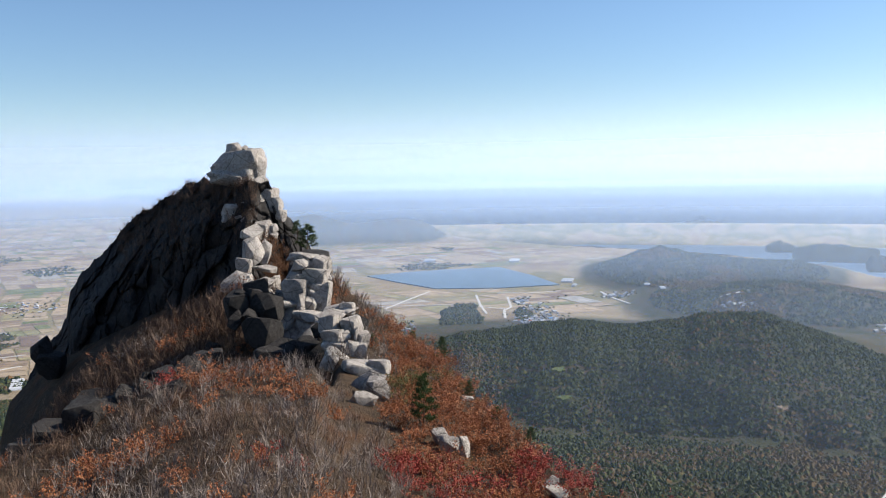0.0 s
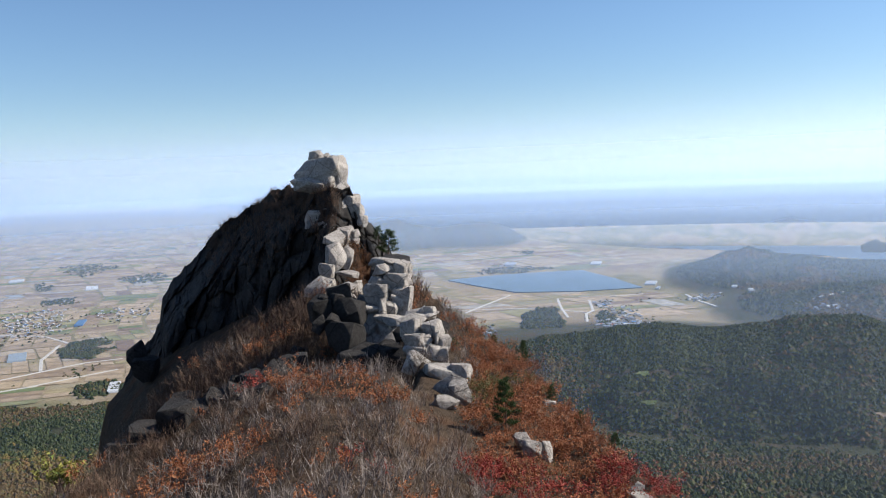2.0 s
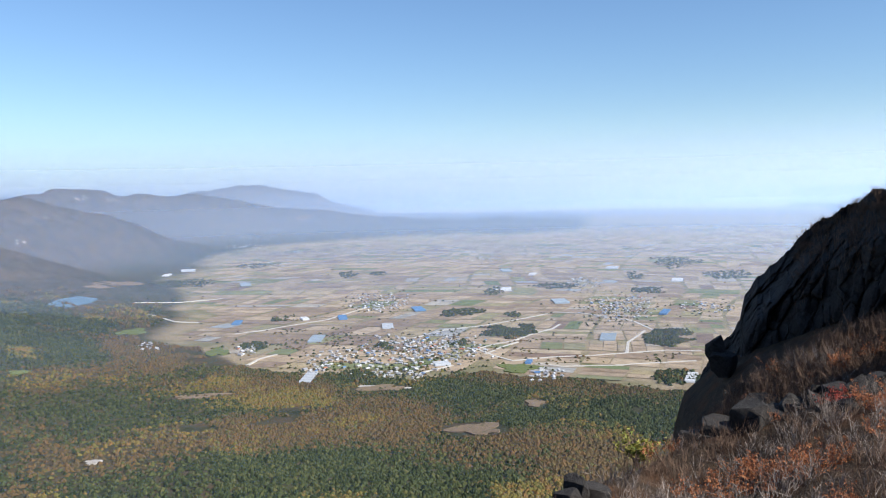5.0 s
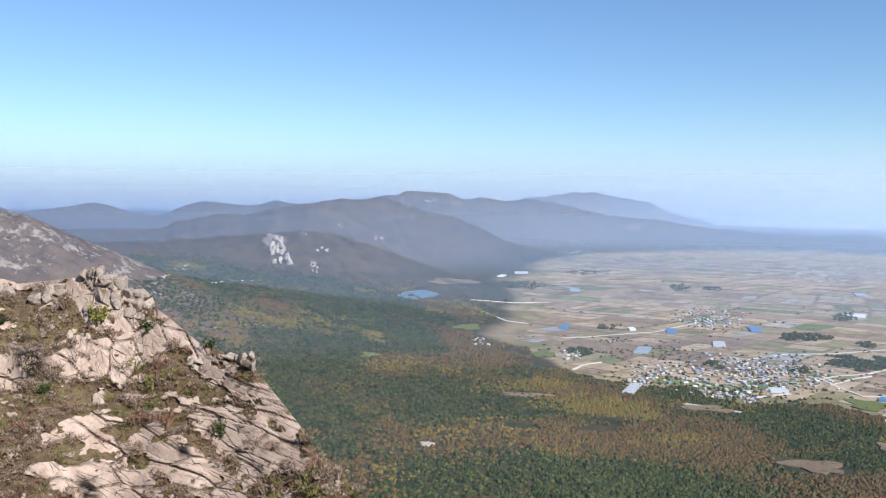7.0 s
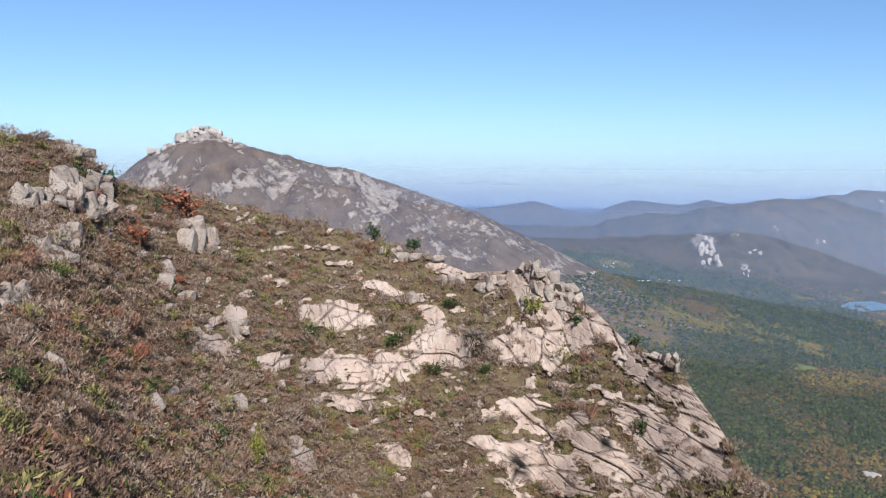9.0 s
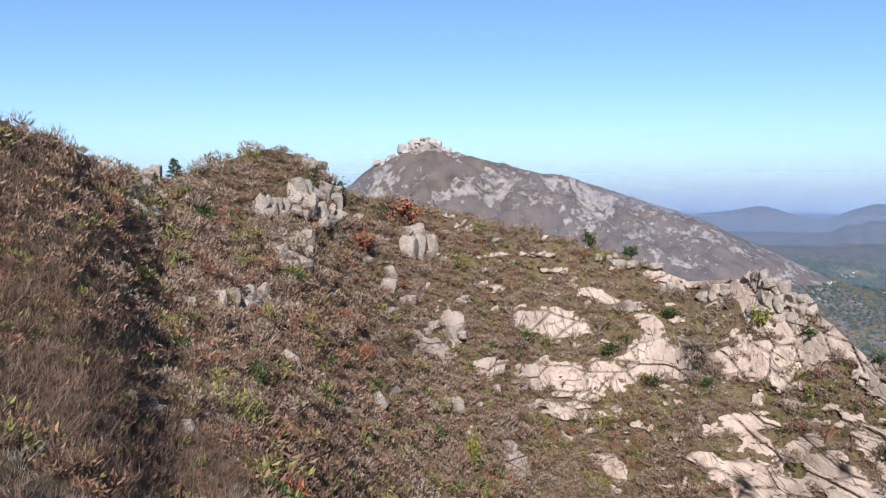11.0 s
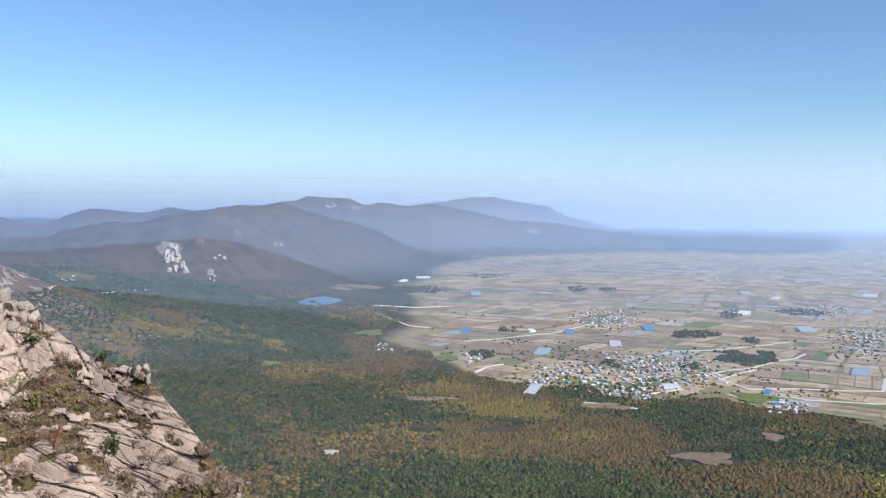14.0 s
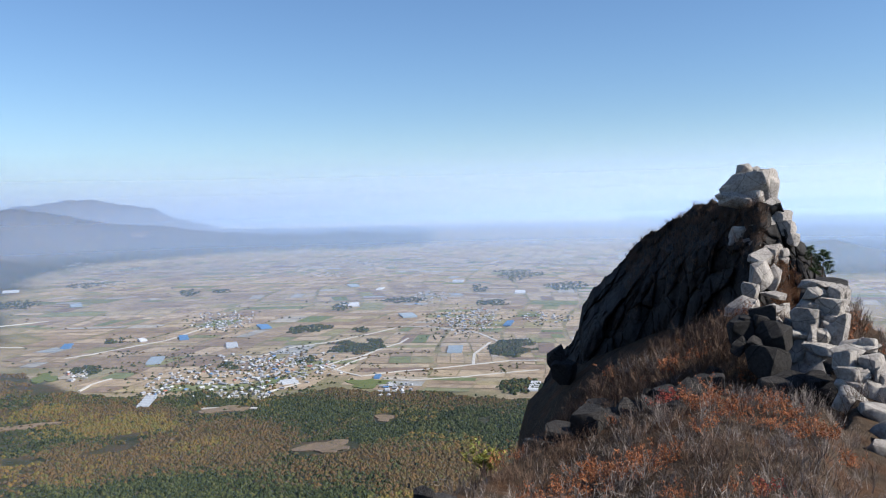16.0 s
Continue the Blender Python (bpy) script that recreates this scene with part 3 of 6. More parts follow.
def boulder_mesh(seed, worn, chip=1.0):
    """A granite block one metre across: a split box with broken corners, or a rough lump, with worn edges."""
    rnd = random.Random(seed)
    bm = bmesh.new()
    if seed % 3 == 0 or chip < 1:
        for sx in (-1, 1):
            for sy in (-1, 1):
                for sz in (-1, 1):
                    # each corner is broken off along its three edges
                    cut = [rnd.uniform(0.06, 0.42) * (0.75 + 0.5 * worn) * chip for _ in range(3)]
                    c = Vector((sx * 0.5 * rnd.uniform(0.68, 1.08), sy * 0.5 * rnd.uniform(0.68, 1.08), sz * 0.5 * rnd.uniform(0.68, 1.08)))
                    for k in range(3):
                        q = c.copy()
                        q[k] -= (sx, sy, sz)[k] * cut[k]
                        bm.verts.new(q)
    else:
        for k in range(15 + seed % 5):
            d = Vector((rnd.gauss(0, 1), rnd.gauss(0, 1), rnd.gauss(0, 1))).normalized()
            big = max(abs(d.x), abs(d.y), abs(d.z))
            bm.verts.new(d * 0.54 / big ** 0.75 * rnd.uniform(0.86, 1.05))
    bmesh.ops.convex_hull(bm, input=bm.verts[:])
    bmesh.ops.delete(bm, geom=[v for v in bm.verts if not v.link_faces], context="VERTS")
    bmesh.ops.dissolve_limit(bm, angle_limit=radians(14), verts=bm.verts[:], edges=bm.edges[:])
    bmesh.ops.bevel(bm, geom=bm.edges[:], offset=0.012 + 0.04 * worn, offset_type="OFFSET", segments=2, profile=0.6, affect="EDGES", clamp_overlap=True)
    bmesh.ops.triangulate(bm, faces=bm.faces[:])
    bmesh.ops.subdivide_edges(bm, edges=[e for e in bm.edges if e.calc_length() > 0.3], cuts=1)
    bmesh.ops.triangulate(bm, faces=[f for f in bm.faces if len(f.verts) > 3])
    off = Vector((seed * 3.7, seed * 1.3, 0))
    for v in bm.verts:
        q = v.co * 2.3 + off
        v.co += v.co.normalized() * (0.05 * noise.noise(q) + 0.025 * noise.noise(q * 2.9))
    for f in bm.faces:
        f.smooth = True
    me = bpy.data.meshes.new("boulder")
    bm.to_mesh(me)
    bm.free()
    me.set_sharp_from_angle(angle=radians(18))
    return me


BOULDERS = [boulder_mesh(i, 0.15 + 0.2 * (i % 4)) for i in range(14)]
ROUND = [boulder_mesh(40 + i, 0.75 + 0.1 * i) for i in range(5)]
for b in ROUND:
    b.materials.append(granite)
PINK_ROUND = [b.copy() for b in ROUND]
for b in PINK_ROUND:
    b.materials.clear()
    b.materials.append(granite_pink)
PINK, SHADED = [], []
for b in BOULDERS:
    p = b.copy()
    b.materials.append(granite)
    p.materials.append(granite_pink)
    PINK.append(p)
    # copies of the same blocks with shade put into their colour
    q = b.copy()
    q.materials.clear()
    q.materials.append(granite_shade)
    SHADED.append(q)
brnd = random.Random(5)


def first_hit(az, el, height):
    """Distance at which a line of sight first meets the near ground."""
    r = np.linspace(9, 320, 900)
    up = height(np.full(r.shape, az), r) >= r * math.tan(radians(el))
    return float(r[int(np.argmax(up))]) if up.any() else float(table(az, SLOPE_R))


def stack(spots, meshes, label, group, swell=1.12, name="boulder", rest=None, split=(), yaw=0.0, loose=35):
    pieces = []
    for a, e, r, w, h in spots:
        n = brnd.choice(split) if split else 1
        if n == 1:
            pieces.append((a, e, r, w, h))
            continue
        x0 = -0.5
        cuts = sorted([brnd.uniform(0.25, 0.75) for _ in range(n - 1)])
        for c0, c1 in zip([0] + cuts, cuts + [1]):
            if c1 - c0 < 0.12:
                continue
            if w > h * 0.8:
                hh = h * brnd.uniform(0.75, 1.15)
                pieces.append((a - math.degrees(w / r) * ((c0 + c1) / 2 - 0.5), e + math.degrees((hh - h) / 2 / r), r + brnd.uniform(-0.25, 0.25) * w, w * (c1 - c0) * 1.08, hh))
            else:
                pieces.append((a + brnd.uniform(-0.1, 0.1) * math.degrees(w / r), e + math.degrees(h / r) * ((c0 + c1) / 2 - 0.5), r + brnd.uniform(-0.2, 0.2) * w, w * brnd.uniform(0.8, 1.1), h * (c1 - c0) * 1.08))
    for a, e, r, w, h in pieces:
        if rest:
            size = w / r, h / r
            r = first_hit(a, e - 0.35 * math.degrees(h / r), rest)
            w, h = size[0] * r, size[1] * r
        p = polar(a, r, r * math.tan(radians(e)))
        ob = new(name, brnd.choice(meshes))
        deep = (w * 0.6 + h * 0.4) * brnd.uniform(0.9, 1.2)
        ob.matrix_world = (Matrix.Translation(Vector(p)) @ Matrix.Rotation(radians(a + yaw + brnd.uniform(-loose, loose)), 4, "Z")
                           @ Matrix.Rotation(radians(brnd.uniform(-0.45, 0.45) * loose), 4, "Y") @ Matrix.Rotation(radians(brnd.uniform(-0.35, 0.35) * loose), 4, "X")
                           @ Matrix.Diagonal((w * swell, deep * swell, h * swell, 1)))
        tagged(ob, label, "boulder", group)


def pack(spots, block):
    """Break each outcrop into close-set blocks, in uneven columns."""
    out = []
    for a, e, r, w, h in spots:
        n = max(1, min(5, round(w / block + brnd.uniform(-0.4, 0.4))))
        wide = [brnd.uniform(0.6, 1.4) for _ in range(n)]
        x0 = 0.0
        for k in wide:
            share = k / sum(wide)
            cw, ch = w * share, h * brnd.uniform(0.72, 1.1)
            rows_ = max(1, min(4, round(ch / block * brnd.uniform(0.6, 1.2))))
            high = [brnd.uniform(0.6, 1.4) for _ in range(rows_)]
            y0 = 0.0
            for g in high:
                part_ = g / sum(high)
                out.append((a - math.degrees(w / r) * (x0 + share / 2 - 0.5) + brnd.uniform(-0.08, 0.08) * math.degrees(cw / r),
                            e + math.degrees((-h / 2 + ch * (y0 + part_ / 2)) / r), r, cw * brnd.uniform(0.95, 1.12), ch * part_ * 1.08))
                y0 += part_
            x0 += share
    return out


PEAK = [(13.86, 1.65, 102, 1.8, 1.0), (13.18, 1.57, 102, 0.9, 0.8), (12.82, 1.45, 102, 0.8, 0.6), (13.5, 0.65, 100, 4.9, 3.0), (12.32, 0.33, 99, 1.7, 3.1), (14.68, 0.18, 99, 2.0, 1.6), (13.15, -0.44, 98, 1.8, 2.2), (12.28, -0.71, 97, 1.8, 1.8), (14.23, -0.41, 98, 3.0, 1.7), (14.98, -0.25, 98, 1.6, 1.5), (11.62, -1.59, 96, 1.4, 1.8), (11.34, -2.20, 95, 1.5, 1.5), (10.92, -2.85, 94, 1.1, 1.3)]
CLUSTER = [(14.06, -2.42, 95, 1.8, 1.5), (13.33, -2.22, 95, 1.4, 1.0), (14.37, -2.94, 94, 1.4, 0.9), (13.80, -3.07, 94, 1.4, 0.8), (13.15, -3.24, 93, 1.1, 0.9), (12.46, -2.39, 95, 1.8, 2.8), (12.92, -3.99, 91, 2.2, 1.8), (12.11, -3.94, 92, 1.5, 2.0), (12.97, -5.23, 89, 2.3, 2.5), (12.16, -5.26, 89, 1.3, 2.5), (11.52, -3.96, 92, 1.0, 1.5), (13.48, -6.11, 87, 1.4, 1.4), (12.09, -6.47, 86, 2.0, 0.9), (12.68, -7.27, 84, 2.4, 1.4), (11.79, -7.50, 84, 1.8, 1.6), (13.26, -7.99, 82, 2.1, 1.8), (11.41, -8.15, 82, 1.7, 1.8), (14.14, -7.20, 84, 2.3, 1.9)]
TOWER2 = [(9.45, -5.70, 75, 2.1, 0.8), (8.66, -5.91, 75, 1.3, 0.9), (9.65, -6.18, 74, 1.9, 0.8), (8.26, -6.31, 74, 1.2, 1.2), (9.30, -6.99, 74, 3.1, 1.4), (8.25, -7.30, 74, 1.1, 1.9), (10.09, -7.95, 73, 1.8, 1.8), (8.77, -8.23, 73, 1.4, 1.9), (9.52, -8.95, 72, 1.6, 1.4), (10.64, -9.62, 72, 2.0, 2.5), (9.56, -10.24, 71, 1.7, 2.2), (8.22, -8.63, 73, 0.8, 2.5), (11.13, -10.80, 71, 2.5, 2.9), (9.78, -11.24, 70, 1.8, 2.7)]
TOWER3 = [(7.28, -9.31, 65, 2.0, 0.8), (6.78, -9.21, 65, 1.1, 1.0), (7.87, -9.74, 64, 1.8, 0.9), (7.31, -10.26, 64, 2.5, 1.2), (6.43, -10.40, 63, 1.1, 1.0), (7.72, -11.07, 62, 1.3, 0.8), (7.03, -11.21, 62, 0.9, 1.0), (5.92, -11.33, 62, 1.0, 1.2), (7.55, -11.72, 62, 1.5, 0.8), (6.59, -11.99, 61, 1.0, 1.2), (6.02, -12.31, 61, 1.1, 1.1), (7.39, -12.82, 60, 1.5, 1.7)]
ROCKS = [(5.86, -13.41, 53, 2.2, 0.9), (4.62, -13.46, 53, 1.2, 1.3), (5.50, -14.36, 52, 1.8, 1.3), (5.91, -15.31, 50, 1.4, 0.9), (4.84, -14.76, 51, 1.1, 1.4), (0.48, -18.06, 40, 0.6, 0.8), (-0.26, -18.41, 40, 0.8, 1.0), (-1.05, -18.60, 40, 0.6, 1.1), (-7.54, -21.51, 31, 0.9, 0.5), (-7.12, -20.82, 31, 0.5, 0.4), (-1.37, -15.50, 50, 0.8, 0.4)]
DARKMASS = [(13.29, -8.74, 72, 2.1, 2.0), (12.11, -8.98, 71, 2.1, 2.4), (12.43, -10.65, 68, 2.4, 2.3), (13.69, -9.65, 70, 2.1, 1.6), (11.17, -11.92, 66, 2.3, 1.8), (9.47, -12.12, 66, 1.9, 1.9), (11.93, -12.24, 65, 2.3, 1.3), (8.30, -11.24, 68, 1.5, 2.4), (8.45, -12.43, 65, 1.8, 1.8), (12.70, -8.02, 73, 2.0, 2.0), (14.02, -8.70, 72, 1.7, 1.9)]
GULLY = [(22.58, -14.27, 60, 3.4, 1.0), (23.78, -14.88, 60, 2.1, 1.9), (17.45, -12.69, 60, 1.5, 1.3), (15.74, -11.54, 60, 1.0, 0.9), (18.58, -13.84, 60, 2.0, 0.8)]
LOWER = [(35.17, -19.80, 30, 0.8, 0.7), (33.84, -20.18, 30, 1.0, 0.6), (35.77, -20.38, 30, 0.8, 0.4)]
CORE = [(9.27, -8.36, 80, 3.5, 7.0), (7.11, -11.21, 69, 2.8, 3.9), (5.42, -14.44, 56, 2.1, 1.8)]
TOWERS_W = [(117.99, 0.39, 205, 12.4, 5.5), (118.80, -0.32, 205, 6.1, 6.9), (117.51, -0.48, 205, 6.1, 9.1), (116.69, -0.30, 205, 3.3, 8.3), (119.11, 0.82, 205, 4.1, 3.3), (120.85, -0.35, 205, 8.3, 4.7), (120.11, -2.59, 205, 8.3, 5.5), (119.49, -3.65, 205, 8.3, 6.9), (118.68, -2.95, 205, 4.1, 5.0), (111.05, -2.99, 205, 8.3, 6.9), (111.23, -2.44, 205, 3.6, 4.7), (110.34, -2.81, 205, 3.0, 4.1), (118.12, 2.38, 205, 6.3, 1.9), (119.76, -10.59, 205, 4.1, 6.3), (122.19, -6.67, 205, 6.9, 5.5)]
RIDGE_W = [(88.97, -4.64, 262, 6.0, 4.2), (88.20, -5.00, 262, 5.3, 5.3), (87.43, -5.36, 262, 4.2, 3.9), (86.28, -5.98, 262, 5.3, 5.3), (86.07, -6.73, 262, 6.0, 5.3), (87.98, -6.22, 262, 6.0, 5.3), (87.01, -6.95, 262, 6.0, 6.3), (88.73, -7.00, 262, 5.3, 5.3), (96.63, -6.95, 262, 4.9, 3.2), (98.40, -3.70, 262, 6.3, 2.8), (97.24, -4.15, 262, 7.0, 2.8), (95.32, -4.24, 262, 5.3, 2.5), (91.05, -5.71, 262, 5.3, 4.2), (91.82, -6.11, 262, 4.6, 3.5), (94.14, -5.57, 262, 7.0, 4.6), (79.85, -10.38, 262, 7.7, 3.5), (79.29, -10.89, 262, 4.2, 4.6), (82.60, -10.46, 262, 5.3, 3.2)]
LEFT_W = [(130.30, -0.6, 120, 3.8, 2.6), (128.76, -1.0, 120, 2.4, 2.7), (128.43, 1.61, 120, 2.4, 2.0)]
SLABS = [(100.5, -11.9, 5.1, 1.3, 0.0), (95.0, -10.5, 2.6, 1.8, 0.1), (88.6, -10.1, 3.5, 1.5, 0.0), (85.9, -8.9, 2.0, 1.4, 0.2), (83.3, -8.7, 1.9, 1.3, 0.7), (102.1, -8.4, 2.7, 1.2, 0.2), (98.6, -6.5, 1.4, 0.5, 0.3), (95.3, -8.3, 1.2, 0.7, 0.6), (89.0, -14.1, 2.0, 0.5, 0.0), (88.3, -15.3, 2.3, 0.7, 0.5), (83.5, -16.9, 3.9, 1.8, 0.6), (88.0, -17.9, 3.6, 1.5, 0.2), (78.1, -13.5, 2.0, 1.5, 0.8), (79.5, -15.8, 3.3, 2.1, 0.4)]
LEDGES = [(80.6, -12.1, 2.7, 0.6, 0.7), (100.7, -14.0, 2.7, 0.6, 0.1), (108.6, -8.7, 0.8, 1.4, 0.0), (110.0, -10.0, 1.5, 0.7, 0.3), (77.0, -16.3, 1.8, 1.3, 0.7), (97.7, -17.7, 1.0, 0.8, 0.4), (91.7, -16.6, 1.3, 0.5, 0.2), (106.1, -11.3, 1.5, 0.6, 0.0), (89.1, -6.1, 1.5, 1.9, 0.8), (86.9, -7.1, 1.6, 1.5, 0.7), (104.3, -17.4, 0.9, 1.5, 0.5), (78.5, -11.1, 1.3, 0.6, 0.5), (94.0, -5.1, 2.2, 0.4, 0.2)]
ISOLATED_W = [(122.88, -6.42, 100, 6.2, 2.6), (119.68, -10.66, 100, 1.8, 3.6), (113.08, -5.31, 150, 2.2, 5.2), (120.69, -0.61, 150, 5.0, 3.0), (108.92, -13.73, 110, 3.4, 1.8), (128.7, -13.2, 50, 1.1, 0.6), (125.5, -13.8, 50, 0.8, 0.5), (127.2, -11.9, 55, 0.9, 0.6), (130.2, -12.4, 52, 1.0, 0.6), (126.6, -14.6, 48, 0.8, 0.5), (129.27, 0.6, 120, 3.0, 3.2), (108.5, -8.9, 120, 2.6, 2.6), (113.9, -13.6, 100, 2.0, 1.6), (126.4, -6.6, 90, 2.0, 1.6), (111.8, -6.8, 140, 2.2, 1.4)]

# cores added behind the towers; the gaps' shade is in their colour
stack(CORE, SHADED, "large split block of grey granite in the ridge", "blocks of the ridge")
block = boulder_mesh(90, 0.9, 0.8)
block.materials.append(granite)
stack([q for q in PEAK if q[3] > 3.5], [block], "broad weathered granite block on the summit", "blocks of the summit", 1.12, yaw=-24, loose=3)
PEAK = [q for q in PEAK if q[3] <= 3.5]
stack(PEAK, BOULDERS, "weathered grey granite block piled on the summit", "blocks of the summit", 1.15, yaw=-25, loose=22)
stack(CLUSTER, BOULDERS, "cracked sunlit granite block stacked on the crag", "blocks of the crag", 1.15, split=(1, 1, 2), yaw=-28, loose=20)
stack(TOWER2, BOULDERS, "angular granite block stacked in a rock tower", "blocks of the tower", 1.22, split=(1, 1, 2, 2), yaw=-28, loose=20)
stack(TOWER3, BOULDERS, "rounded granite block stacked above dry scrub", "blocks of the tower", 1.25, split=(1, 1, 2, 2), yaw=-26, loose=22)
stack(ROCKS, BOULDERS, "pale weathered boulder lying in the autumn scrub", "boulders in the scrub", rest=ridge_z)
# gully boulders wear the copies that have shade in the colour
stack(GULLY, SHADED, "shade-coloured granite boulder half hidden in the gully", "boulders in the scrub", rest=ridge_z)
stack(LOWER, SHADED, "grey boulder at the drop below the scrub", "boulders in the scrub", rest=ridge_z)
HORN = [(25.95, -10.9, 104, 1.9, 3.2), (25.5, -11.6, 103, 2.4, 2.6)]
# blocks added along the gully's shadow band, that shadow put into their colour
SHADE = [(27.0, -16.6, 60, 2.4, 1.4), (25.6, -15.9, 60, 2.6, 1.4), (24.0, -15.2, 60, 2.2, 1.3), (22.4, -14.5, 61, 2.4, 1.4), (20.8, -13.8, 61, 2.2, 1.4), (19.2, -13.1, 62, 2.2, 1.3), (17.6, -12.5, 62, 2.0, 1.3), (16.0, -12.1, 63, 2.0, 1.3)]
stack(SHADE, SHADED, "shade-coloured fissured granite block in the gully", "boulders in the scrub", split=(1, 2, 2, 3))
# unlit blocks under the tower and the horn: shade sits in their colour
stack(DARKMASS, SHADED, "shade-coloured angular granite block under the rock tower", "blocks of the tower", 1.12, split=(1, 2))
stack(HORN, SHADED, "upright shade-coloured granite horn on the crag's edge", "blocks of the crag")

# ---- the sunlit slope of slabs and scrub beyond the gap ----
SLOPE_EL = [(60, -34), (66, -26), (70, -21), (72.7, -18.7), (74.5, -17.1), (76, -14.9), (78.9, -11.2), (82.3, -9.6), (84.5, -7.6), (86.1, -6.4), (88.4, -4.9), (90.5, -5.1), (93, -5.3), (98, -3.5), (103.4, -2.1), (111, -0.4), (116.2, 0.4), (118.4, 2.8), (121, 3.3), (122.5, 3.0), (125.1, 2.1), (128, 1.1), (129.4, 1.3), (130.7, 1.9), (133.4, 3.3), (140, 6), (152, 7)]
SLOPE_R = [(60, 150), (66, 175), (70, 190), (72.7, 200), (74.5, 207), (76, 215), (78.9, 228), (82.3, 245), (86.1, 260), (88.4, 265), (93, 285), (98, 300), (103.4, 300), (111, 285), (116.2, 255), (118.4, 230), (121, 225), (122.5, 220), (125.1, 200), (128, 170), (129.4, 150), (130.7, 125), (133.4, 95), (140, 75), (152, 65)]


SLOPE_CALM = [(60, -34), (66, -26), (72, -19.5), (78, -12.5), (84, -8.2), (90, -5.3), (97, -3.8), (104, -2.0), (111, -0.4), (117, 1.2), (122, 2.2), (128, 2.4), (134, 3.2), (140, 4.5), (152, 6)]


SLOPE_STEEP = [(60, 42), (90, 48), (100, 48), (108, 40), (116, 29), (124, 21), (152, 18)]


def slope_start(az):
    """Nearest part of the hillside, as a share of the way to its crest."""
    return 0.10 + 0.42 * smooth((124 - np.asarray(az, float)) / 22)


def slope_el(az, r):
    rs, es, calm = table(az, SLOPE_R), table(az, SLOPE_EL), table(az, SLOPE_CALM)
    u = np.clip(1 - r / rs, 0, 1)
    steep = table(az, SLOPE_STEEP)
    return calm + (es - calm) * np.exp(-u * steep / 3.0) - steep * u - 12 * u ** 3


def slab_mask(az, el):
    az, el = np.broadcast_arrays(np.asarray(az, float), np.asarray(el, float))
    m = np.zeros(az.shape)
    wob = fbm(az * 0.9 + 0.3 * el, el * 1.5, octaves=6, seed=71)
    for a0, e0, wa, we, tilt in SLABS + LEDGES:
        d = ((az - a0) / wa) ** 2 + ((el - e0 - tilt * (az - a0)) / we) ** 2
        m = np.maximum(m, np.clip(1.35 - d + wob * 1.1, 0, 1))
    # soil in the broken ground between the slabs, and loose outcrops in the scrub
    ledge = np.abs(vnoise(az * 0.4, el * 1.3 + 0.8 * az * 0.2 + 0.6 * vnoise(az * 0.9, el * 0.6, seed=82), seed=83))
    m = m * (1 - 0.9 * np.exp(-(ledge / 0.06) ** 2) * smooth(0.3 + 1.6 * fbm(az * 0.9, el, seed=84)))
    loose = fbm(az * 1.3 + 0.5 * el, el * 1.9, octaves=5, seed=73)
    return np.maximum(m, np.clip((loose - 0.25 + 0.12 * smooth((100 - az) / 14)) * 5, 0, 0.9) * smooth((124 - az) / 12))


def joints(az, el):
    """Coordinates across and along the joints of the rock: upright blocks above, slabs that dip sideways below."""
    k = 0.25 + 0.95 * smooth((-11.5 - el) / 4) * smooth((96 - az) / 6) + 0.35 * smooth((86 - az) / 4) * smooth((-8 - el) / 3)
    wx, wy = vnoise(az * 0.5, el * 0.5, seed=85), vnoise(az * 0.5, el * 0.5, seed=86)
    return (az - 86 - k * (el + 10)) / np.sqrt(1 + k * k) + 0.35 * wx, el + 0.08 * az + 0.35 * wy


# the hillside as sheets of rock and scrub: steep where it is slab, shelving where soil lies
HS_AZ = np.arange(58, 152.01, 0.12)
HS_ROWS = 290
rs_ = table(HS_AZ, SLOPE_R)
u_ = slope_start(HS_AZ)[None] + (1 - slope_start(HS_AZ))[None] * np.linspace(0, 1, 500)[:, None]
EL_ = np.maximum.accumulate(slope_el(np.broadcast_to(HS_AZ, u_.shape), u_ * rs_), 0)
HS_EL = EL_[0] + (EL_[-1] - EL_[0]) * np.linspace(0, 1, HS_ROWS)[:, None]
R0 = np.stack([np.interp(HS_EL[:, j], EL_[:, j], (u_ * rs_)[:, j]) for j in range(len(HS_AZ))], 1)
HS_A = np.broadcast_to(HS_AZ, HS_EL.shape)
HS_M = slab_mask(HS_A, HS_EL)
w = 1 - 0.72 * smooth(HS_M * 1.3)
kernel = np.exp(-(np.arange(-45, 46) / 18.0) ** 2)
w = np.stack([np.convolve(np.pad(row, 45, mode="edge"), kernel / kernel.sum(), "valid") for row in w])
step = np.diff(R0, axis=0) * (w[1:] + w[:-1]) / 2
HS_R = np.concatenate([rs_[None] - np.cumsum(step[::-1], 0)[::-1], rs_[None]])
HS_U = np.linspace(0.05, 1, 420)
HS_TAB = np.stack([np.interp(HS_U * rs_[j], HS_R[:, j], HS_EL[:, j]) for j in range(len(HS_AZ))], 1)


def lookup(tab, az, row):
    """Bilinear look-up over azimuth columns and fractional rows."""
    c = np.clip((az - HS_AZ[0]) / 0.12, 0, len(HS_AZ) - 1.001)
    row = np.clip(row, 0, tab.shape[0] - 1.001)
    i, j = row.astype(int), c.astype(int)
    fi, fj = row - i, c - j
    return (tab[i, j] * (1 - fj) + tab[i, j + 1] * fj) * (1 - fi) + (tab[i + 1, j] * (1 - fj) + tab[i + 1, j + 1] * fj) * fi


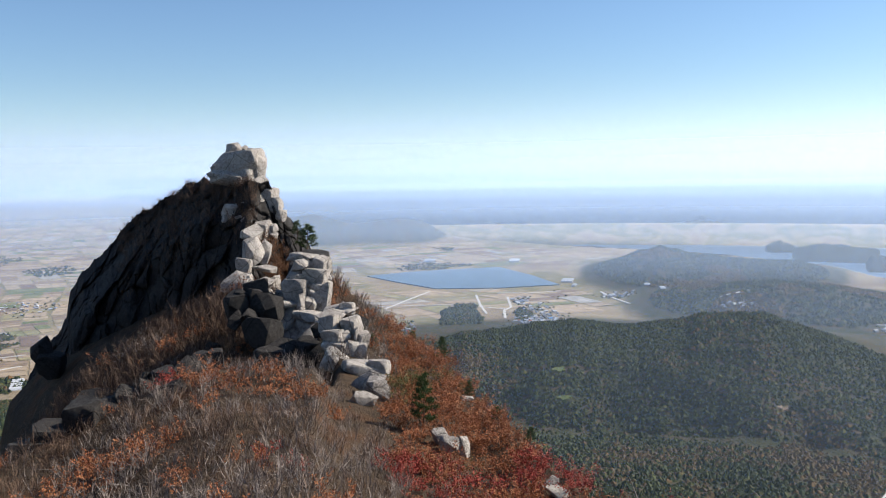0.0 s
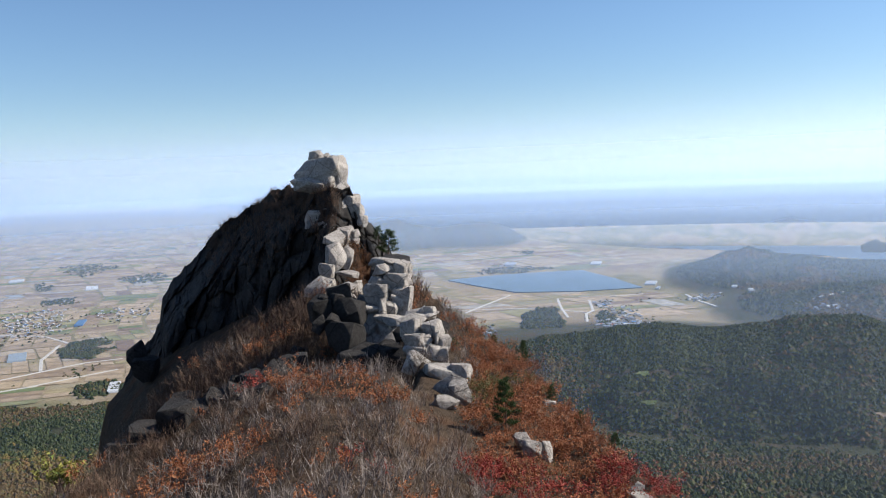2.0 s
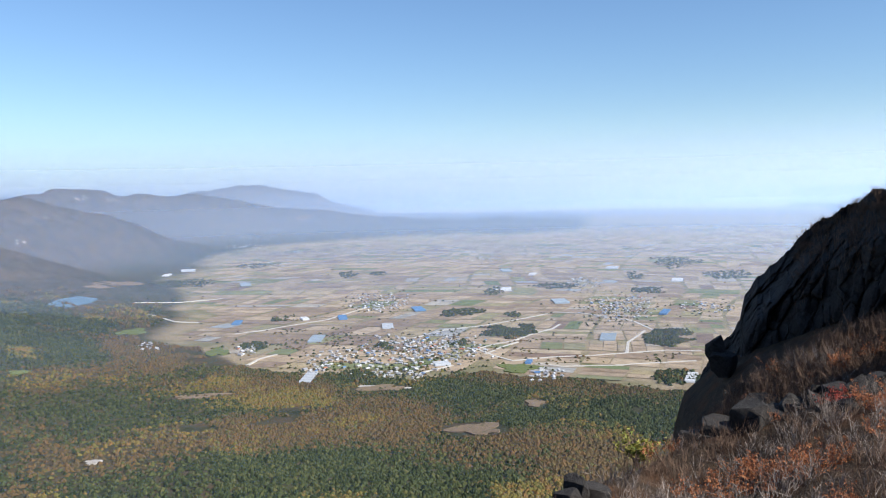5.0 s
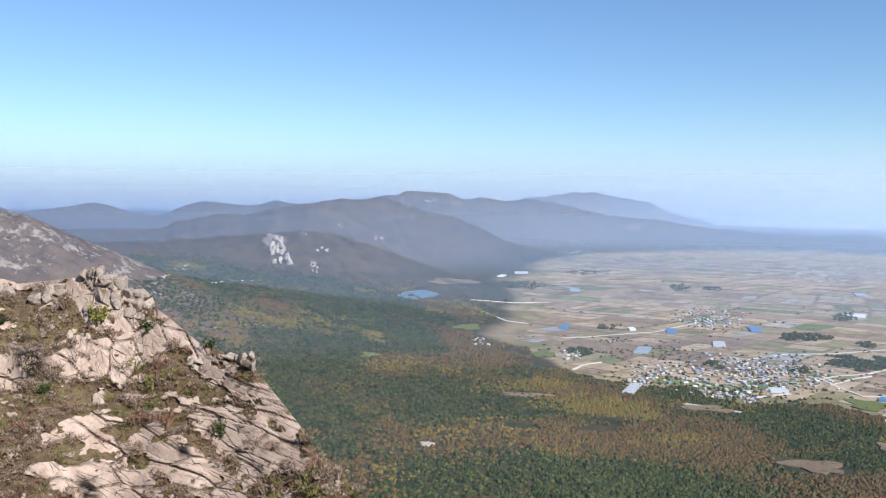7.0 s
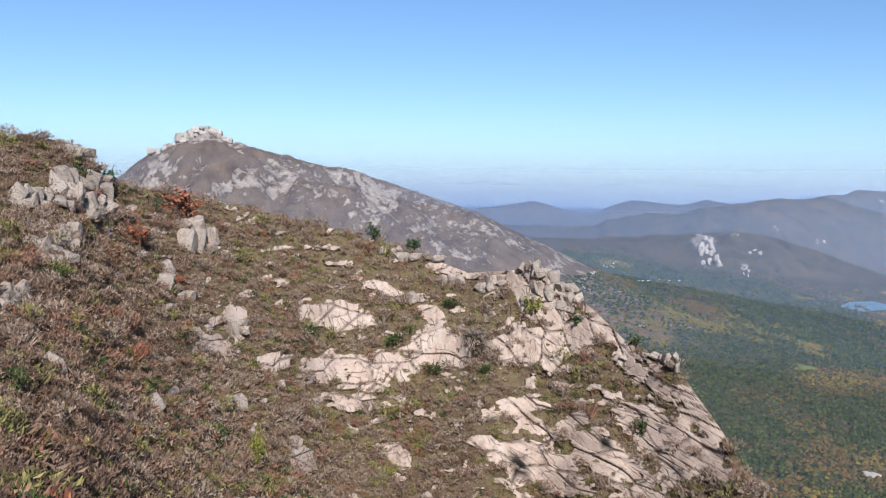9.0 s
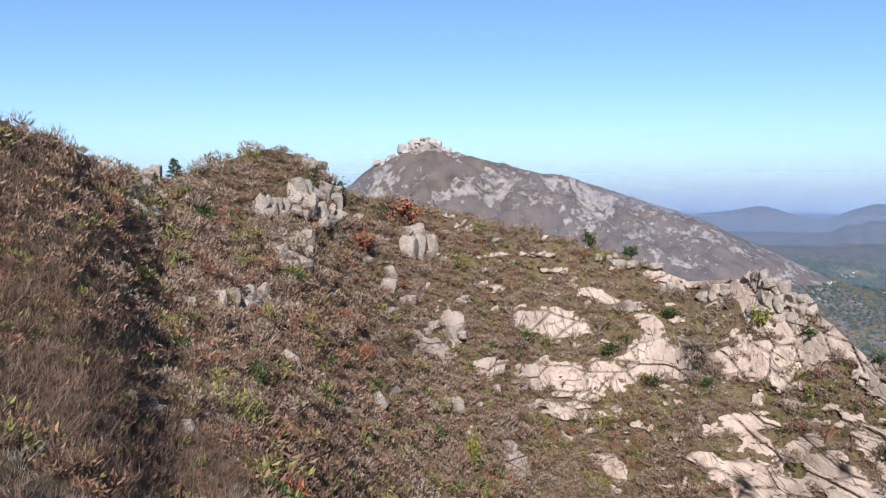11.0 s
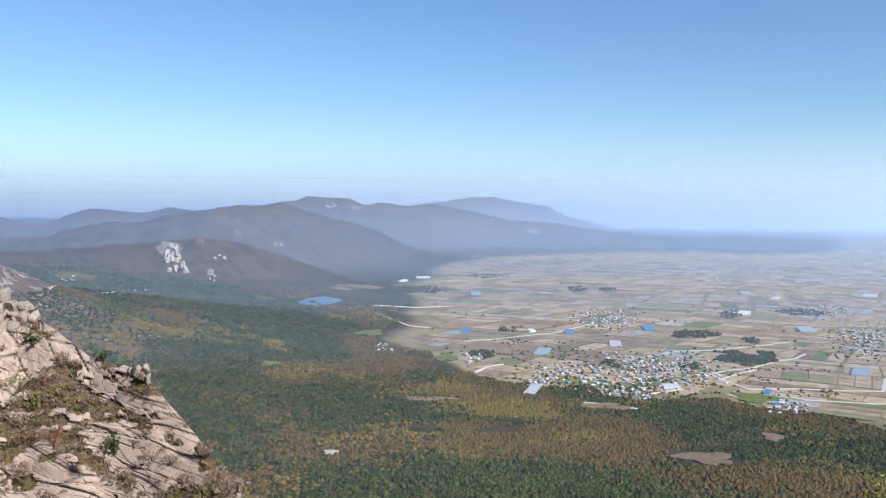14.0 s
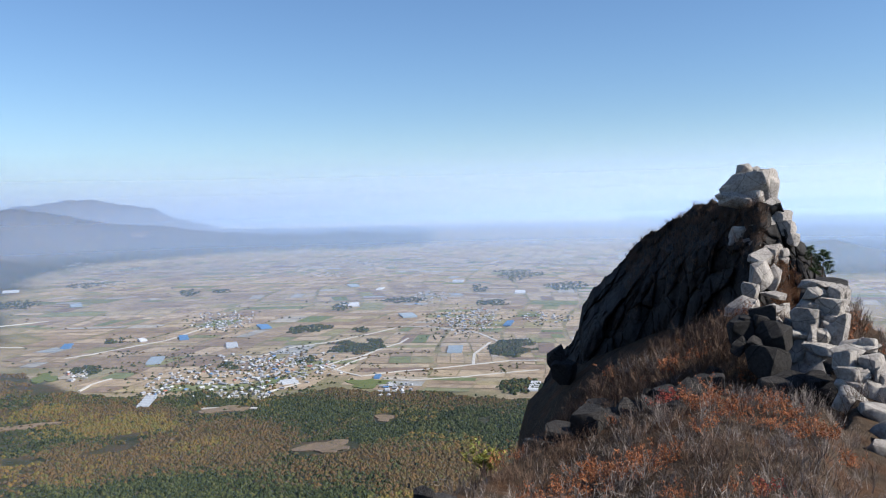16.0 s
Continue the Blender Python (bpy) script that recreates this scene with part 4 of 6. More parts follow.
def slope_z(az, r):
    """Height of the hillside, and how bare its rock is."""
    az, r = np.broadcast_arrays(np.asarray(az, float), np.asarray(r, float))
    rs = table(az, SLOPE_R)
    low = np.interp(az, HS_AZ, HS_R[0])
    rr = np.clip(r, low, rs)
    el = lookup(HS_TAB, az, (rr / rs - HS_U[0]) / (HS_U[1] - HS_U[0]))
    z = rr * np.tan(np.radians(el)) - 0.9 * np.maximum(r - rs, 0) - 0.8 * np.maximum(low - r, 0)
    return z, slab_mask(az, el) * (r <= rs)


JU, JV = joints(HS_A, HS_EL)
wide = smooth((HS_A - 90) / 6)
b1 = cells2(JU / (1.35 + 1.1 * wide), JV / (2.4 - 0.9 * wide), 21)
b2 = cells2(JU / 0.95, JV / 1.3, 23)
x, y = polar(HS_A, HS_R)[..., 0], polar(HS_A, HS_R)[..., 1]
bare = smooth(HS_M * 1.8)
relief = bare * (0.9 + 1.3 * (b1[2] - 0.4) + 1.9 * b1[3] - 0.5 * np.exp(-b1[1] / 0.06) + 0.25 * (b2[2] - 0.5) + 0.7 * b2[3] - 0.18 * np.exp(-b2[1] / 0.06))
relief = relief + (1 - bare) * (0.9 * fbm(HS_A * 0.7, HS_EL * 0.9, seed=75) + 0.35 * fbm(HS_A * 2.6, HS_EL * 3.0, seed=76))
HS_FACE = HS_R - relief * np.clip(HS_R / 120, 0.15, 1)
R_ = HS_FACE
P = polar(HS_A, R_, R_ * np.tan(np.radians(HS_EL + 0.10 * (1 - bare) * fbm(HS_A * 2.4, HS_EL * 3.1, seed=79))))
back = np.linspace(0.01, 0.6, 14)[:, None] * rs_
P = np.concatenate([P, polar(np.broadcast_to(HS_AZ, back.shape), R_[-1] + back, P[-1, :, 2] - 0.9 * back)])
crack = bare * np.maximum(np.exp(-(b1[1] / 0.045) ** 2), 0.5 * np.exp(-(b2[1] / 0.05) ** 2) * (b2[2] > 0.6))
seep = np.zeros_like(HS_M)
for a0, e0, wa, we in ((92.5, -10.2, 1.2, 1.6), (89.3, -18.0, 0.7, 0.9), (83.5, -16.2, 0.5, 0.5)):
    seep = np.maximum(seep, np.clip(1.7 - 1.6 * np.maximum(np.abs(HS_A - a0 - 0.2 * (HS_EL - e0)) / wa, np.abs(HS_EL - e0) / we), 0, 1))


def padded(v):
    return np.concatenate([v, np.repeat(v[-1:], 14, 0)])


me = mesh_np("hillside", P.reshape(-1, 3), grid_faces(len(P), len(HS_AZ))[:, ::-1],
             scrub_material("hillside_cover", (0.12, 0.085, 0.055), (0.185, 0.135, 0.078), (0.19, 0.155, 0.07), True),
             False, {"rock": padded(np.maximum(HS_M, seep)), "seep": padded(seep), "crack": padded(crack), "ju": padded(JU), "jv": padded(JV)})
tagged(new("hillside", me), "sunlit hillside of pink granite slabs and dry scrub", "hillside", kind="structure")
stack(pack(TOWERS_W, 2.6), PINK, "pale cracked granite block on the scrub hillside", "blocks of the hillside", 1.22, rest=lambda a_, r_: slope_z(a_, r_)[0])
stack(pack([(a_, e_ - 0.1, r_, w_ * 1.1, h_ * 0.75) for a_, e_, r_, w_, h_ in RIDGE_W], 2.6), PINK_ROUND + PINK[:6], "rounded pink granite boulder on the hillside's crest", "boulders of the hillside", 1.22, rest=lambda a_, r_: slope_z(a_, r_)[0])
stack(pack(LEFT_W + ISOLATED_W, 1.6), PINK, "shaded granite block among bare shrubs", "blocks of the hillside", 1.22, rest=lambda a_, r_: slope_z(a_, r_)[0])
CROWN = [(112.0, 3.45, 1470, 16, 12), (111.3, 3.75, 1470, 14, 14), (110.6, 3.85, 1470, 14, 14), (109.9, 3.75, 1470, 14, 14), (112.7, 2.85, 1465, 18, 12), (109.2, 3.3, 1465, 12, 10), (113.5, 2.5, 1460, 22, 10), (111.5, 3.2, 1455, 22, 10), (110.2, 3.2, 1455, 20, 10)]
stack(pack([(a_, e_, r_ - 12, w_ * 1.3, h_ * 1.1) for a_, e_, r_, w_, h_ in CROWN], 8.0), BOULDERS, "weathered granite block crowning the bare mountain", "blocks of the mountain", 1.2)

# ---- far things: water, islands, fields, roads, villages, groves, woods ----
HIT_R = np.geomspace(420, 40000, 420)
HIT_AZ = np.arange(-46, 118, 0.5)
HIT_Z = land(*np.meshgrid(HIT_AZ, HIT_R, indexing="ij"))


def land_hit(az, el):
    """True distance at which a line of sight first meets the ground."""
    g = min(max((az + 46) / 0.5, 0), len(HIT_AZ) - 1.001)
    i = int(g)
    r = HIT_R
    up = HIT_Z[i] * (i + 1 - g) + HIT_Z[i + 1] * (g - i) - r * math.tan(radians(el))
    k = int(np.argmax(up >= 0)) if (up >= 0).any() else len(r) - 1
    if k == 0:
        return float(r[0])
    f = up[k - 1] / (up[k - 1] - up[k])
    return float(r[k - 1] + f * (r[k] - r[k - 1]))


def shrink(r):
    return float(drawn_in(r)) / r


VILLAGES = [(45.39, -10.77, 3.85, 0.96, 95), (48.45, -7.52, 1.92, 0.58, 40), (32.22, -8.09, 2.12, 0.77, 60), (34.84, -6.54, 1.35, 0.38, 18), (37.15, -12.64, 1.15, 0.38, 10), (51.57, -11.41, 2.12, 0.77, 26), (55.36, -4.77, 1.73, 0.27, 12), (56.88, -3.60, 1.35, 0.23, 14), (63.59, -9.58, 0.58, 0.23, 6), (40.10, -6.83, 0.96, 0.15, 6), (26.59, -8.01, 1.54, 0.38, 14), (57.36, -10.36, 0.77, 0.23, 6), (47.32, -12.35, 2.31, 0.31, 12), (41.22, -4.77, 1.15, 0.15, 6), (54.20, -3.95, 1.15, 0.19, 8), (38.63, -4.00, 1.54, 0.19, 8), (57.25, -2.75, 0.77, 0.15, 6), (-6.45, -10.15, 1.54, 0.46, 40), (-5.19, -8.97, 0.58, 0.23, 8), (1.18, -6.30, 0.96, 0.15, 8), (-11.70, -8.59, 0.96, 0.19, 10), (2.66, -10.62, 0.46, 0.38, 4), (-19.26, -9.00, 1.15, 0.15, 5), (-29.77, -10.09, 0.58, 0.38, 6), (-30.31, -18.49, 1.73, 0.38, 7), (-28.11, -10.17, 0.77, 0.23, 4)]
GROVES = [(39.73, -9.69, 2.12, 0.50, 150), (42.72, -8.40, 1.54, 0.27, 50), (39.36, -8.57, 0.58, 0.19, 14), (40.66, -6.95, 0.77, 0.27, 24), (36.45, -6.65, 2.31, 0.23, 50), (28.83, -10.05, 1.73, 0.58, 140), (28.55, -5.12, 2.12, 0.42, 90), (31.04, -5.90, 0.69, 0.31, 30), (50.55, -5.60, 0.77, 0.23, 30), (48.43, -5.61, 0.58, 0.15, 18), (50.42, -12.54, 1.54, 0.46, 80), (56.51, -4.76, 1.54, 0.19, 30), (61.08, -5.72, 2.50, 0.27, 60), (56.97, -10.07, 0.96, 0.27, 30), (48.08, -10.48, 0.58, 0.27, 20), (30.19, -6.94, 1.15, 0.23, 30), (55.21, -8.37, 0.58, 0.19, 12), (28.47, -12.62, 1.92, 0.50, 60), (43.10, -10.43, 0.77, 0.23, 16), (25.05, -5.87, 1.73, 0.31, 50), (-5.48, -9.94, 0.85, 0.42, 50), (-1.20, -10.01, 1.54, 0.69, 160), (-17.78, -9.78, 2.12, 0.58, 90), (0.24, -6.60, 3.08, 0.23, 50), (0.01, -5.46, 0.77, 0.19, 16), (-25.35, -8.85, 3.08, 0.77, 160)]
SHEDS = [(32.89, -10.10, 0.88, 0.27, 1), (36.08, -7.71, 0.85, 0.17, 1), (57.91, -8.50, 0.46, 0.12, 2), (50.93, -8.50, 0.50, 0.13, 2), (45.76, -8.09, 0.62, 0.13, 2), (38.25, -11.78, 0.35, 0.12, 2), (52.72, -9.85, 0.77, 0.23, 1), (47.88, -9.20, 0.65, 0.15, 3), (39.73, -6.86, 0.58, 0.12, 0), (28.38, -6.27, 0.62, 0.12, 0), (44.25, -11.83, 0.96, 0.12, 3), (27.50, -12.61, 0.58, 0.27, 0), (29.18, -8.39, 0.42, 0.15, 2), (62.20, -5.13, 0.38, 0.08, 0), (37.90, -5.86, 0.35, 0.06, 0), (60.88, -4.90, 0.77, 0.15, 3), (32.58, -5.47, 0.65, 0.10, 3), (53.48, -8.47, 0.38, 0.08, 0), (53.33, -12.40, 0.65, 0.38, 3), (57.29, -6.00, 0.58, 0.10, 1), (39.73, -5.58, 0.58, 0.08, 1), (-8.35, -7.64, 0.62, 0.10, 0), (-14.61, -8.06, 0.27, 0.08, 0), (-4.78, -6.27, 0.58, 0.08, 0), (0.99, -6.20, 0.58, 0.08, 3), (-13.62, -7.84, 0.31, 0.08, 0), (-32.81, -10.08, 0.77, 0.10, 0), (-29.81, -18.38, 0.77, 0.15, 0), (-30.81, -18.60, 0.58, 0.15, 0), (-32.27, -18.58, 0.27, 0.10, 0), (-8.81, -7.96, 0.19, 0.06, 3)]
ROADS_A = [[(42.35, -10.98), (40.66, -10.57), (39.36, -10.35), (37.89, -9.86), (36.62, -9.53), (36.08, -9.22)],
    [(41.22, -11.21), (40.10, -10.74), (38.99, -10.41)],
    [(41.78, -10.86), (40.66, -11.31), (39.36, -11.67), (36.79, -11.43), (33.93, -11.30), (31.51, -11.09), (29.15, -10.87), (26.87, -10.85)],
    [(31.68, -11.10), (31.58, -10.39), (31.00, -10.00), (30.50, -9.62)],
    [(37.88, -11.84), (36.07, -12.05), (32.53, -11.93), (27.19, -11.49)],
    [(46.15, -10.02), (43.86, -9.51), (41.22, -9.28), (38.62, -8.85), (36.44, -8.42), (34.30, -8.53)],
    [(57.37, -11.30), (56.60, -10.95), (55.44, -10.71)],
    [(50.04, -13.10), (48.10, -13.18), (46.17, -13.38)],
    [(46.17, -12.90), (45.59, -12.34), (43.49, -11.93)]]
ROADS_B = [[(63.55, -7.53), (61.88, -8.15), (60.38, -8.31)],
    [(64.27, -6.75), (61.48, -6.92), (58.83, -6.84)],
    [(58.11, -9.21), (56.57, -9.10), (51.93, -8.57), (49.22, -7.83)],
    [(34.30, -8.53), (31.18, -9.02), (29.16, -9.90)],
    [(4.14, -9.41), (2.60, -8.84), (1.06, -8.29)],
    [(4.51, -9.24), (-0.45, -9.22), (-4.32, -9.56)],
    [(-2.13, -8.59), (-2.38, -9.21), (-2.83, -9.87)],
    [(-4.26, -8.72), (-4.52, -9.42), (-4.04, -9.63), (-4.11, -10.17)],
    [(-10.55, -8.36), (-11.32, -8.75), (-12.47, -9.13)]]
ROADS_C = [[(-16.88, -8.96), (-18.52, -8.45), (-19.99, -8.06)],
    [(-3.57, -8.47), (-6.28, -8.46), (-7.84, -8.33)],
    [(-28.48, -19.13), (-28.39, -19.72), (-28.16, -20.08), (-28.14, -20.65)],
    [(-27.43, -9.85), (-29.43, -9.93), (-30.11, -10.59)],
    [(-32.38, -11.48), (-33.34, -12.08), (-34.21, -12.24)],
    [(84.79, -5.14), (83.79, -4.88), (83.32, -4.42), (82.95, -4.26)],
    [(82.00, -5.58), (80.18, -5.44), (78.38, -5.44)]]
RESERVOIR = [(5.30, -7.16), (3.39, -7.60), (0.69, -8.12), (-3.58, -8.14), (-7.80, -7.92), (-5.89, -7.27), (-3.79, -6.72), (-0.50, -6.83), (2.60, -6.96)]
POND = [(69.31, -6.55), (68.77, -6.31), (67.52, -6.18), (66.45, -6.41), (66.82, -6.58), (68.08, -6.82)]
CLEARINGS = [(41.98, -16.16, 2.31, 0.46, 0), (67.23, -16.40, 0.58, 0.15, 1), (71.15, -10.48, 0.69, 0.15, 2), (60.46, -13.05, 2.12, 0.15, 0), (65.52, -5.52, 2.12, 0.23, 0), (48.49, -13.29, 2.12, 0.23, 0), (53.40, -1.57, 0.85, 0.19, 0), (38.99, -12.17, 1.73, 0.38, 2), (37.88, -14.48, 0.77, 0.31, 0), (64.49, -8.61, 1.15, 0.23, 2), (52.68, -5.88, 0.38, 0.08, 1), (59.27, -10.30, 0.96, 0.31, 2), (-29.97, -18.19, 2.12, 0.19, 1), (-7.75, -13.59, 0.58, 0.19, 2), (-8.11, -15.47, 0.58, 0.19, 2), (-22.24, -15.33, 0.46, 0.19, 0)]
PINES = [(1.70, -15.90, 1.15, 2.02, 42), (0.30, -12.25, 0.46, 0.88, 70), (9.21, -4.07, 0.58, 0.96, 93), (9.94, -3.60, 0.46, 0.58, 94), (5.79, -10.88, 0.46, 0.46, 68), (2.30, -11.25, 0.46, 0.35, 74), (-1.54, -14.91, 0.54, 0.65, 52), (-3.48, -16.59, 0.65, 0.65, 46), (-5.81, -17.86, 0.58, 0.58, 40), (5.03, -11.36, 0.46, 0.38, 70)]
BUSHES_W = [(116.51, 0.67, 0.58, 0.58, 0), (103.90, -9.41, 0.58, 0.38, 0), (98.26, -10.01, 0.58, 0.42, 0), (95.22, -11.88, 0.58, 0.42, 0), (109.85, -15.81, 0.77, 0.69, 0), (99.37, -2.56, 0.50, 0.50, 0), (81.71, -9.37, 0.46, 0.42, 0), (88.53, -7.56, 0.58, 0.65, 1), (107.46, -17.01, 0.58, 1.15, 1), (98.26, -18.63, 0.50, 0.50, 1), (112.48, -5.92, 0.58, 0.38, 2), (112.10, -0.97, 1.15, 0.77, 2), (114.87, -2.98, 0.77, 0.77, 2), (94.11, -7.49, 0.50, 0.38, 0), (85.46, -8.41, 0.46, 0.35, 0), (105.22, -7.51, 0.38, 0.27, 0), (91.72, -11.82, 0.46, 0.35, 0), (81.35, -15.38, 0.58, 0.77, 0), (118.59, -8.23, 0.46, 0.65, 1), (96.87, -2.92, 0.50, 0.46, 0)]



def water_material(name, colour, rough):
    m, nt, b = material(name, rough, 0.5)
    f = noise_fac(nt, 0.02, 5)
    nt.links.new(ramp(nt, f, [(0.35, tuple(0.8 * c for c in colour)), (0.65, colour)]), b.inputs["Base Color"])
    bump(nt, b, noise_fac(nt, 0.6, 3), 0.15, 0.3)
    return m


lake_water = water_material("lake_water", (0.09, 0.15, 0.20), 0.4)
sea_water = water_material("sea_water", (0.16, 0.22, 0.27), 0.3)


def flat_shape(name, ring, mat, lift):
    """A thin flat piece of the ground with the given outline."""
    bm = bmesh.new()
    rr = np.array([land_hit(a_, e_) for a_, e_ in ring])
    top = [Vector(q) for q in on_land(np.array([q[0] for q in ring]), rr, lift)]
    zmean = sum(p.z for p in top) / len(top)
    vs = [bm.verts.new(p) for p in top]
    low = [bm.verts.new(p - Vector((0, 0, 3))) for p in top]
    bm.faces.new(vs)
    for i in range(len(vs)):
        j = (i + 1) % len(vs)
        bm.faces.new((vs[i], low[i], low[j], vs[j]))
    bmesh.ops.recalc_face_normals(bm, faces=bm.faces)
    me = bpy.data.meshes.new(name)
    bm.to_mesh(me)
    bm.free()
    me.materials.append(mat)
    return new(name, me)


tagged(flat_shape("water", RESERVOIR, lake_water, 2.0), "calm pale blue reservoir behind a straight bank", "reservoir", kind="structure")
tagged(flat_shape("water", POND, lake_water, 3.0), "small blue pond at the foot of wooded hills", "pond", kind="structure")

SEA = 1.55    # the sea lies farther out than the plain
a = np.arange(-58, 22, 0.5)
k = np.concatenate([[0], np.geomspace(0.02, 12, 40)])
A, K = np.meshgrid(a, k)
RS = plain_r(table(A, COAST)) * (1 + 0.02 * fbm(A * 0.7, 0.2, seed=81)) * (1 + K)
RS = np.minimum(RS, 60000)
D = np.minimum(SEA * drawn_in(RS), 4880)
me = mesh_np("sea", polar(A, D, (PLAIN + 3.0) * D / RS).reshape(-1, 3), grid_faces(len(k), len(a))[:, ::-1], sea_water)
tagged(new("water", me), "hazy pale sea beyond the coastal plain", "sea", kind="structure")

far_wood = scrub_material("far_woodland", (0.035, 0.045, 0.02), (0.055, 0.055, 0.028), (0.075, 0.06, 0.035))


def island(az, el_base, el_top, half, seed):
    """A low wooded island with an uneven back."""
    r0 = float(plain_r(el_base))
    s = np.linspace(-1, 1, 41)
    t = np.linspace(-1, 1, 13)
    S, T = np.meshgrid(s, t)
    A = az + half * S
    R = r0 * (1 + 0.09 * (T + 0.3))
    h = (math.tan(radians(el_top)) - math.tan(radians(el_base))) * r0
    H = h * (1 - np.abs(S) ** 2.2) * (1 - T ** 2) * (0.8 + 0.5 * fbm(S * 2.2 + seed, T, seed=90 + seed)) - 1.0
    D = np.minimum(SEA * drawn_in(R), 4700 + 60 * (T + 1))
    me = mesh_np("island", polar(A, D, (PLAIN + 3 + H) * D / R).reshape(-1, 3), grid_faces(len(t), len(s))[:, ::-1], far_wood)
    tagged(new("island", me), "low wooded island in the hazy sea", "island", "islands")


for spec in ((-4.6, -4.35, -3.75, 2.2, 1), (-17.0, -4.4, -3.6, 3.0, 2), (-20.8, -4.6, -3.95, 2.8, 3), (-21.8, -5.35, -5.05, 0.9, 4), (-25.0, -5.85, -5.2, 2.5, 5), (-27.4, -6.35, -5.95, 0.7, 6), (8.6, -2.6, -2.2, 1.4, 7)):
    island(*spec)

# bare granite domes on the far wooded hills
for a0, e0, wa, we in ((77.6, -3.3, 1.6, 2.0), (75.0, -4.5, 0.55, 0.9), (74.6, -3.2, 1.4, 0.7), (73.3, -1.9, 0.7, 0.5), (70.8, -2.5, 0.7, 0.4), (67.3, 0.1, 1.0, 0.4), (65.6, -0.1, 0.8, 0.3), (77.4, -4.5, 0.35, 0.3), (75.8, -2.2, 0.5, 0.4)):
    for _ in range(26 if a0 == 77.6 else 5):
        down = brnd.random() ** 0.7
        a1, e1 = a0 - 0.3 * wa * down + brnd.uniform(-0.5, 0.5) * wa * (0.25 + 0.75 * down), e0 + (0.5 - down) * we
        w1, h1 = wa * brnd.uniform(0.09, 0.2), we * brnd.uniform(0.14, 0.3)
        r0 = land_hit(a1, e1 - h1 * 0.4)
        d0 = float(drawn_in(r0))
        ob = new("granite_dome", brnd.choice(BOULDERS))
        ob.matrix_world = Matrix.Translation(Vector(polar(a1, d0, d0 * math.tan(radians(e1 - h1 * 0.1))))) @ Matrix.Rotation(radians(a1 + brnd.uniform(-40, 40)), 4, "Z") @ Matrix.Rotation(radians(brnd.uniform(-30, 30)), 4, "Y") @ Matrix.Diagonal((d0 * radians(w1), d0 * radians(w1), d0 * radians(h1) * 1.2, 1))
        tagged(ob, "pale bare granite outcrop on a wooded hillside", "rock outcrop", "granite outcrops")

# fields: strips of farmland between low banks
field_mat = island_material("farm_field", [(0.0, (0.40, 0.30, 0.19)), (0.14, (0.46, 0.36, 0.245)), (0.28, (0.34, 0.255, 0.165)), (0.40, (0.25, 0.18, 0.125)), (0.50, (0.43, 0.33, 0.215)), (0.60, (0.36, 0.29, 0.165)), (0.68, (0.27, 0.255, 0.125)), (0.74, (0.15, 0.185, 0.08)), (0.80, (0.41, 0.32, 0.22)), (0.88, (0.22, 0.155, 0.115)), (0.95, (0.44, 0.35, 0.235)), (1.0, (0.33, 0.35, 0.35))], 0.95, 0.05)
turn = radians(24)
cs, sn = math.cos(turn), math.sin(turn)
quads = []
frnd = random.Random(21)
for bi in range(-66, 56):
    for bj in range(3, 96):
        bx, by = bi * 138.0, bj * 106.0
        cx, cy = bx * cs - by * sn, bx * sn + by * cs
        rc = math.hypot(cx, cy)
        ac = math.degrees(math.atan2(-cx, cy))
        if not (1100 < rc < 9800 and -38 < ac < 68) or (ac < 9 and rc > 3400):
            continue
        n = frnd.choice((1, 2, 2, 3, 3, 4, 5))
        cut = frnd.random() < 0.55
        along = frnd.random() < 0.6
        skew = frnd.uniform(-0.1, 0.1)
        mid_ = frnd.uniform(-0.3, 0.3)
        for i in range(n):
            for half in ((-1, mid_), (mid_, 1)) if cut else ((-1, 1),):
                u0, u1 = (i / n - 0.5) * 2, ((i + 1) / n - 0.5) * 2
                v0, v1 = half
                q = []
                for u_, v_ in ((u0, v0), (u1, v0), (u1, v1), (u0, v1)):
                    mx, my = (u0 + u1) / 2, (v0 + v1) / 2
                    u_, v_ = mx + (u_ - mx) * 0.94, my + (v_ - my) * 0.95
                    lx, ly = (u_ * 66, v_ * 50.5) if along else (v_ * 66, u_ * 50.5)
                    lx += skew * ly
                    px, py = bx + lx, by + ly
                    q.append((px * cs - py * sn, px * sn + py * cs))
                quads.append(q)
Q = np.array(quads)
# the lanes bend with the land
Q = Q + np.stack([130 * vnoise(Q[..., 0] / 800, Q[..., 1] / 800, seed=151), 130 * vnoise(Q[..., 0] / 800, Q[..., 1] / 800, seed=153)], -1)
RQ = np.hypot(Q[..., 0], Q[..., 1])
AQ = np.degrees(np.arctan2(-Q[..., 0], Q[..., 1]))
edge_r = wood_edge(AQ, Q[..., 0], Q[..., 1])
keep = ((land(AQ, RQ) - PLAIN) < 3.0).all(1) & (RQ > edge_r).all(1)
for ring, pad in ((RESERVOIR, 0.25),):
    lo_a, hi_a = min(p[0] for p in ring) - pad, max(p[0] for p in ring) + pad
    lo_r, hi_r = plain_r(min(p[1] for p in ring)), plain_r(max(p[1] for p in ring))
    keep &= ~((AQ > lo_a) & (AQ < hi_a) & (RQ > lo_r) & (RQ < hi_r)).any(1)
keep &= (RQ < plain_r(table(AQ, COAST)) * 0.97).all(1)
AQ, RQ = AQ[keep], RQ[keep]
top = on_land(AQ, RQ, 0.7).reshape(-1, 3)
me = mesh_np("field", top, np.arange(len(top)).reshape(-1, 4), field_mat, False)
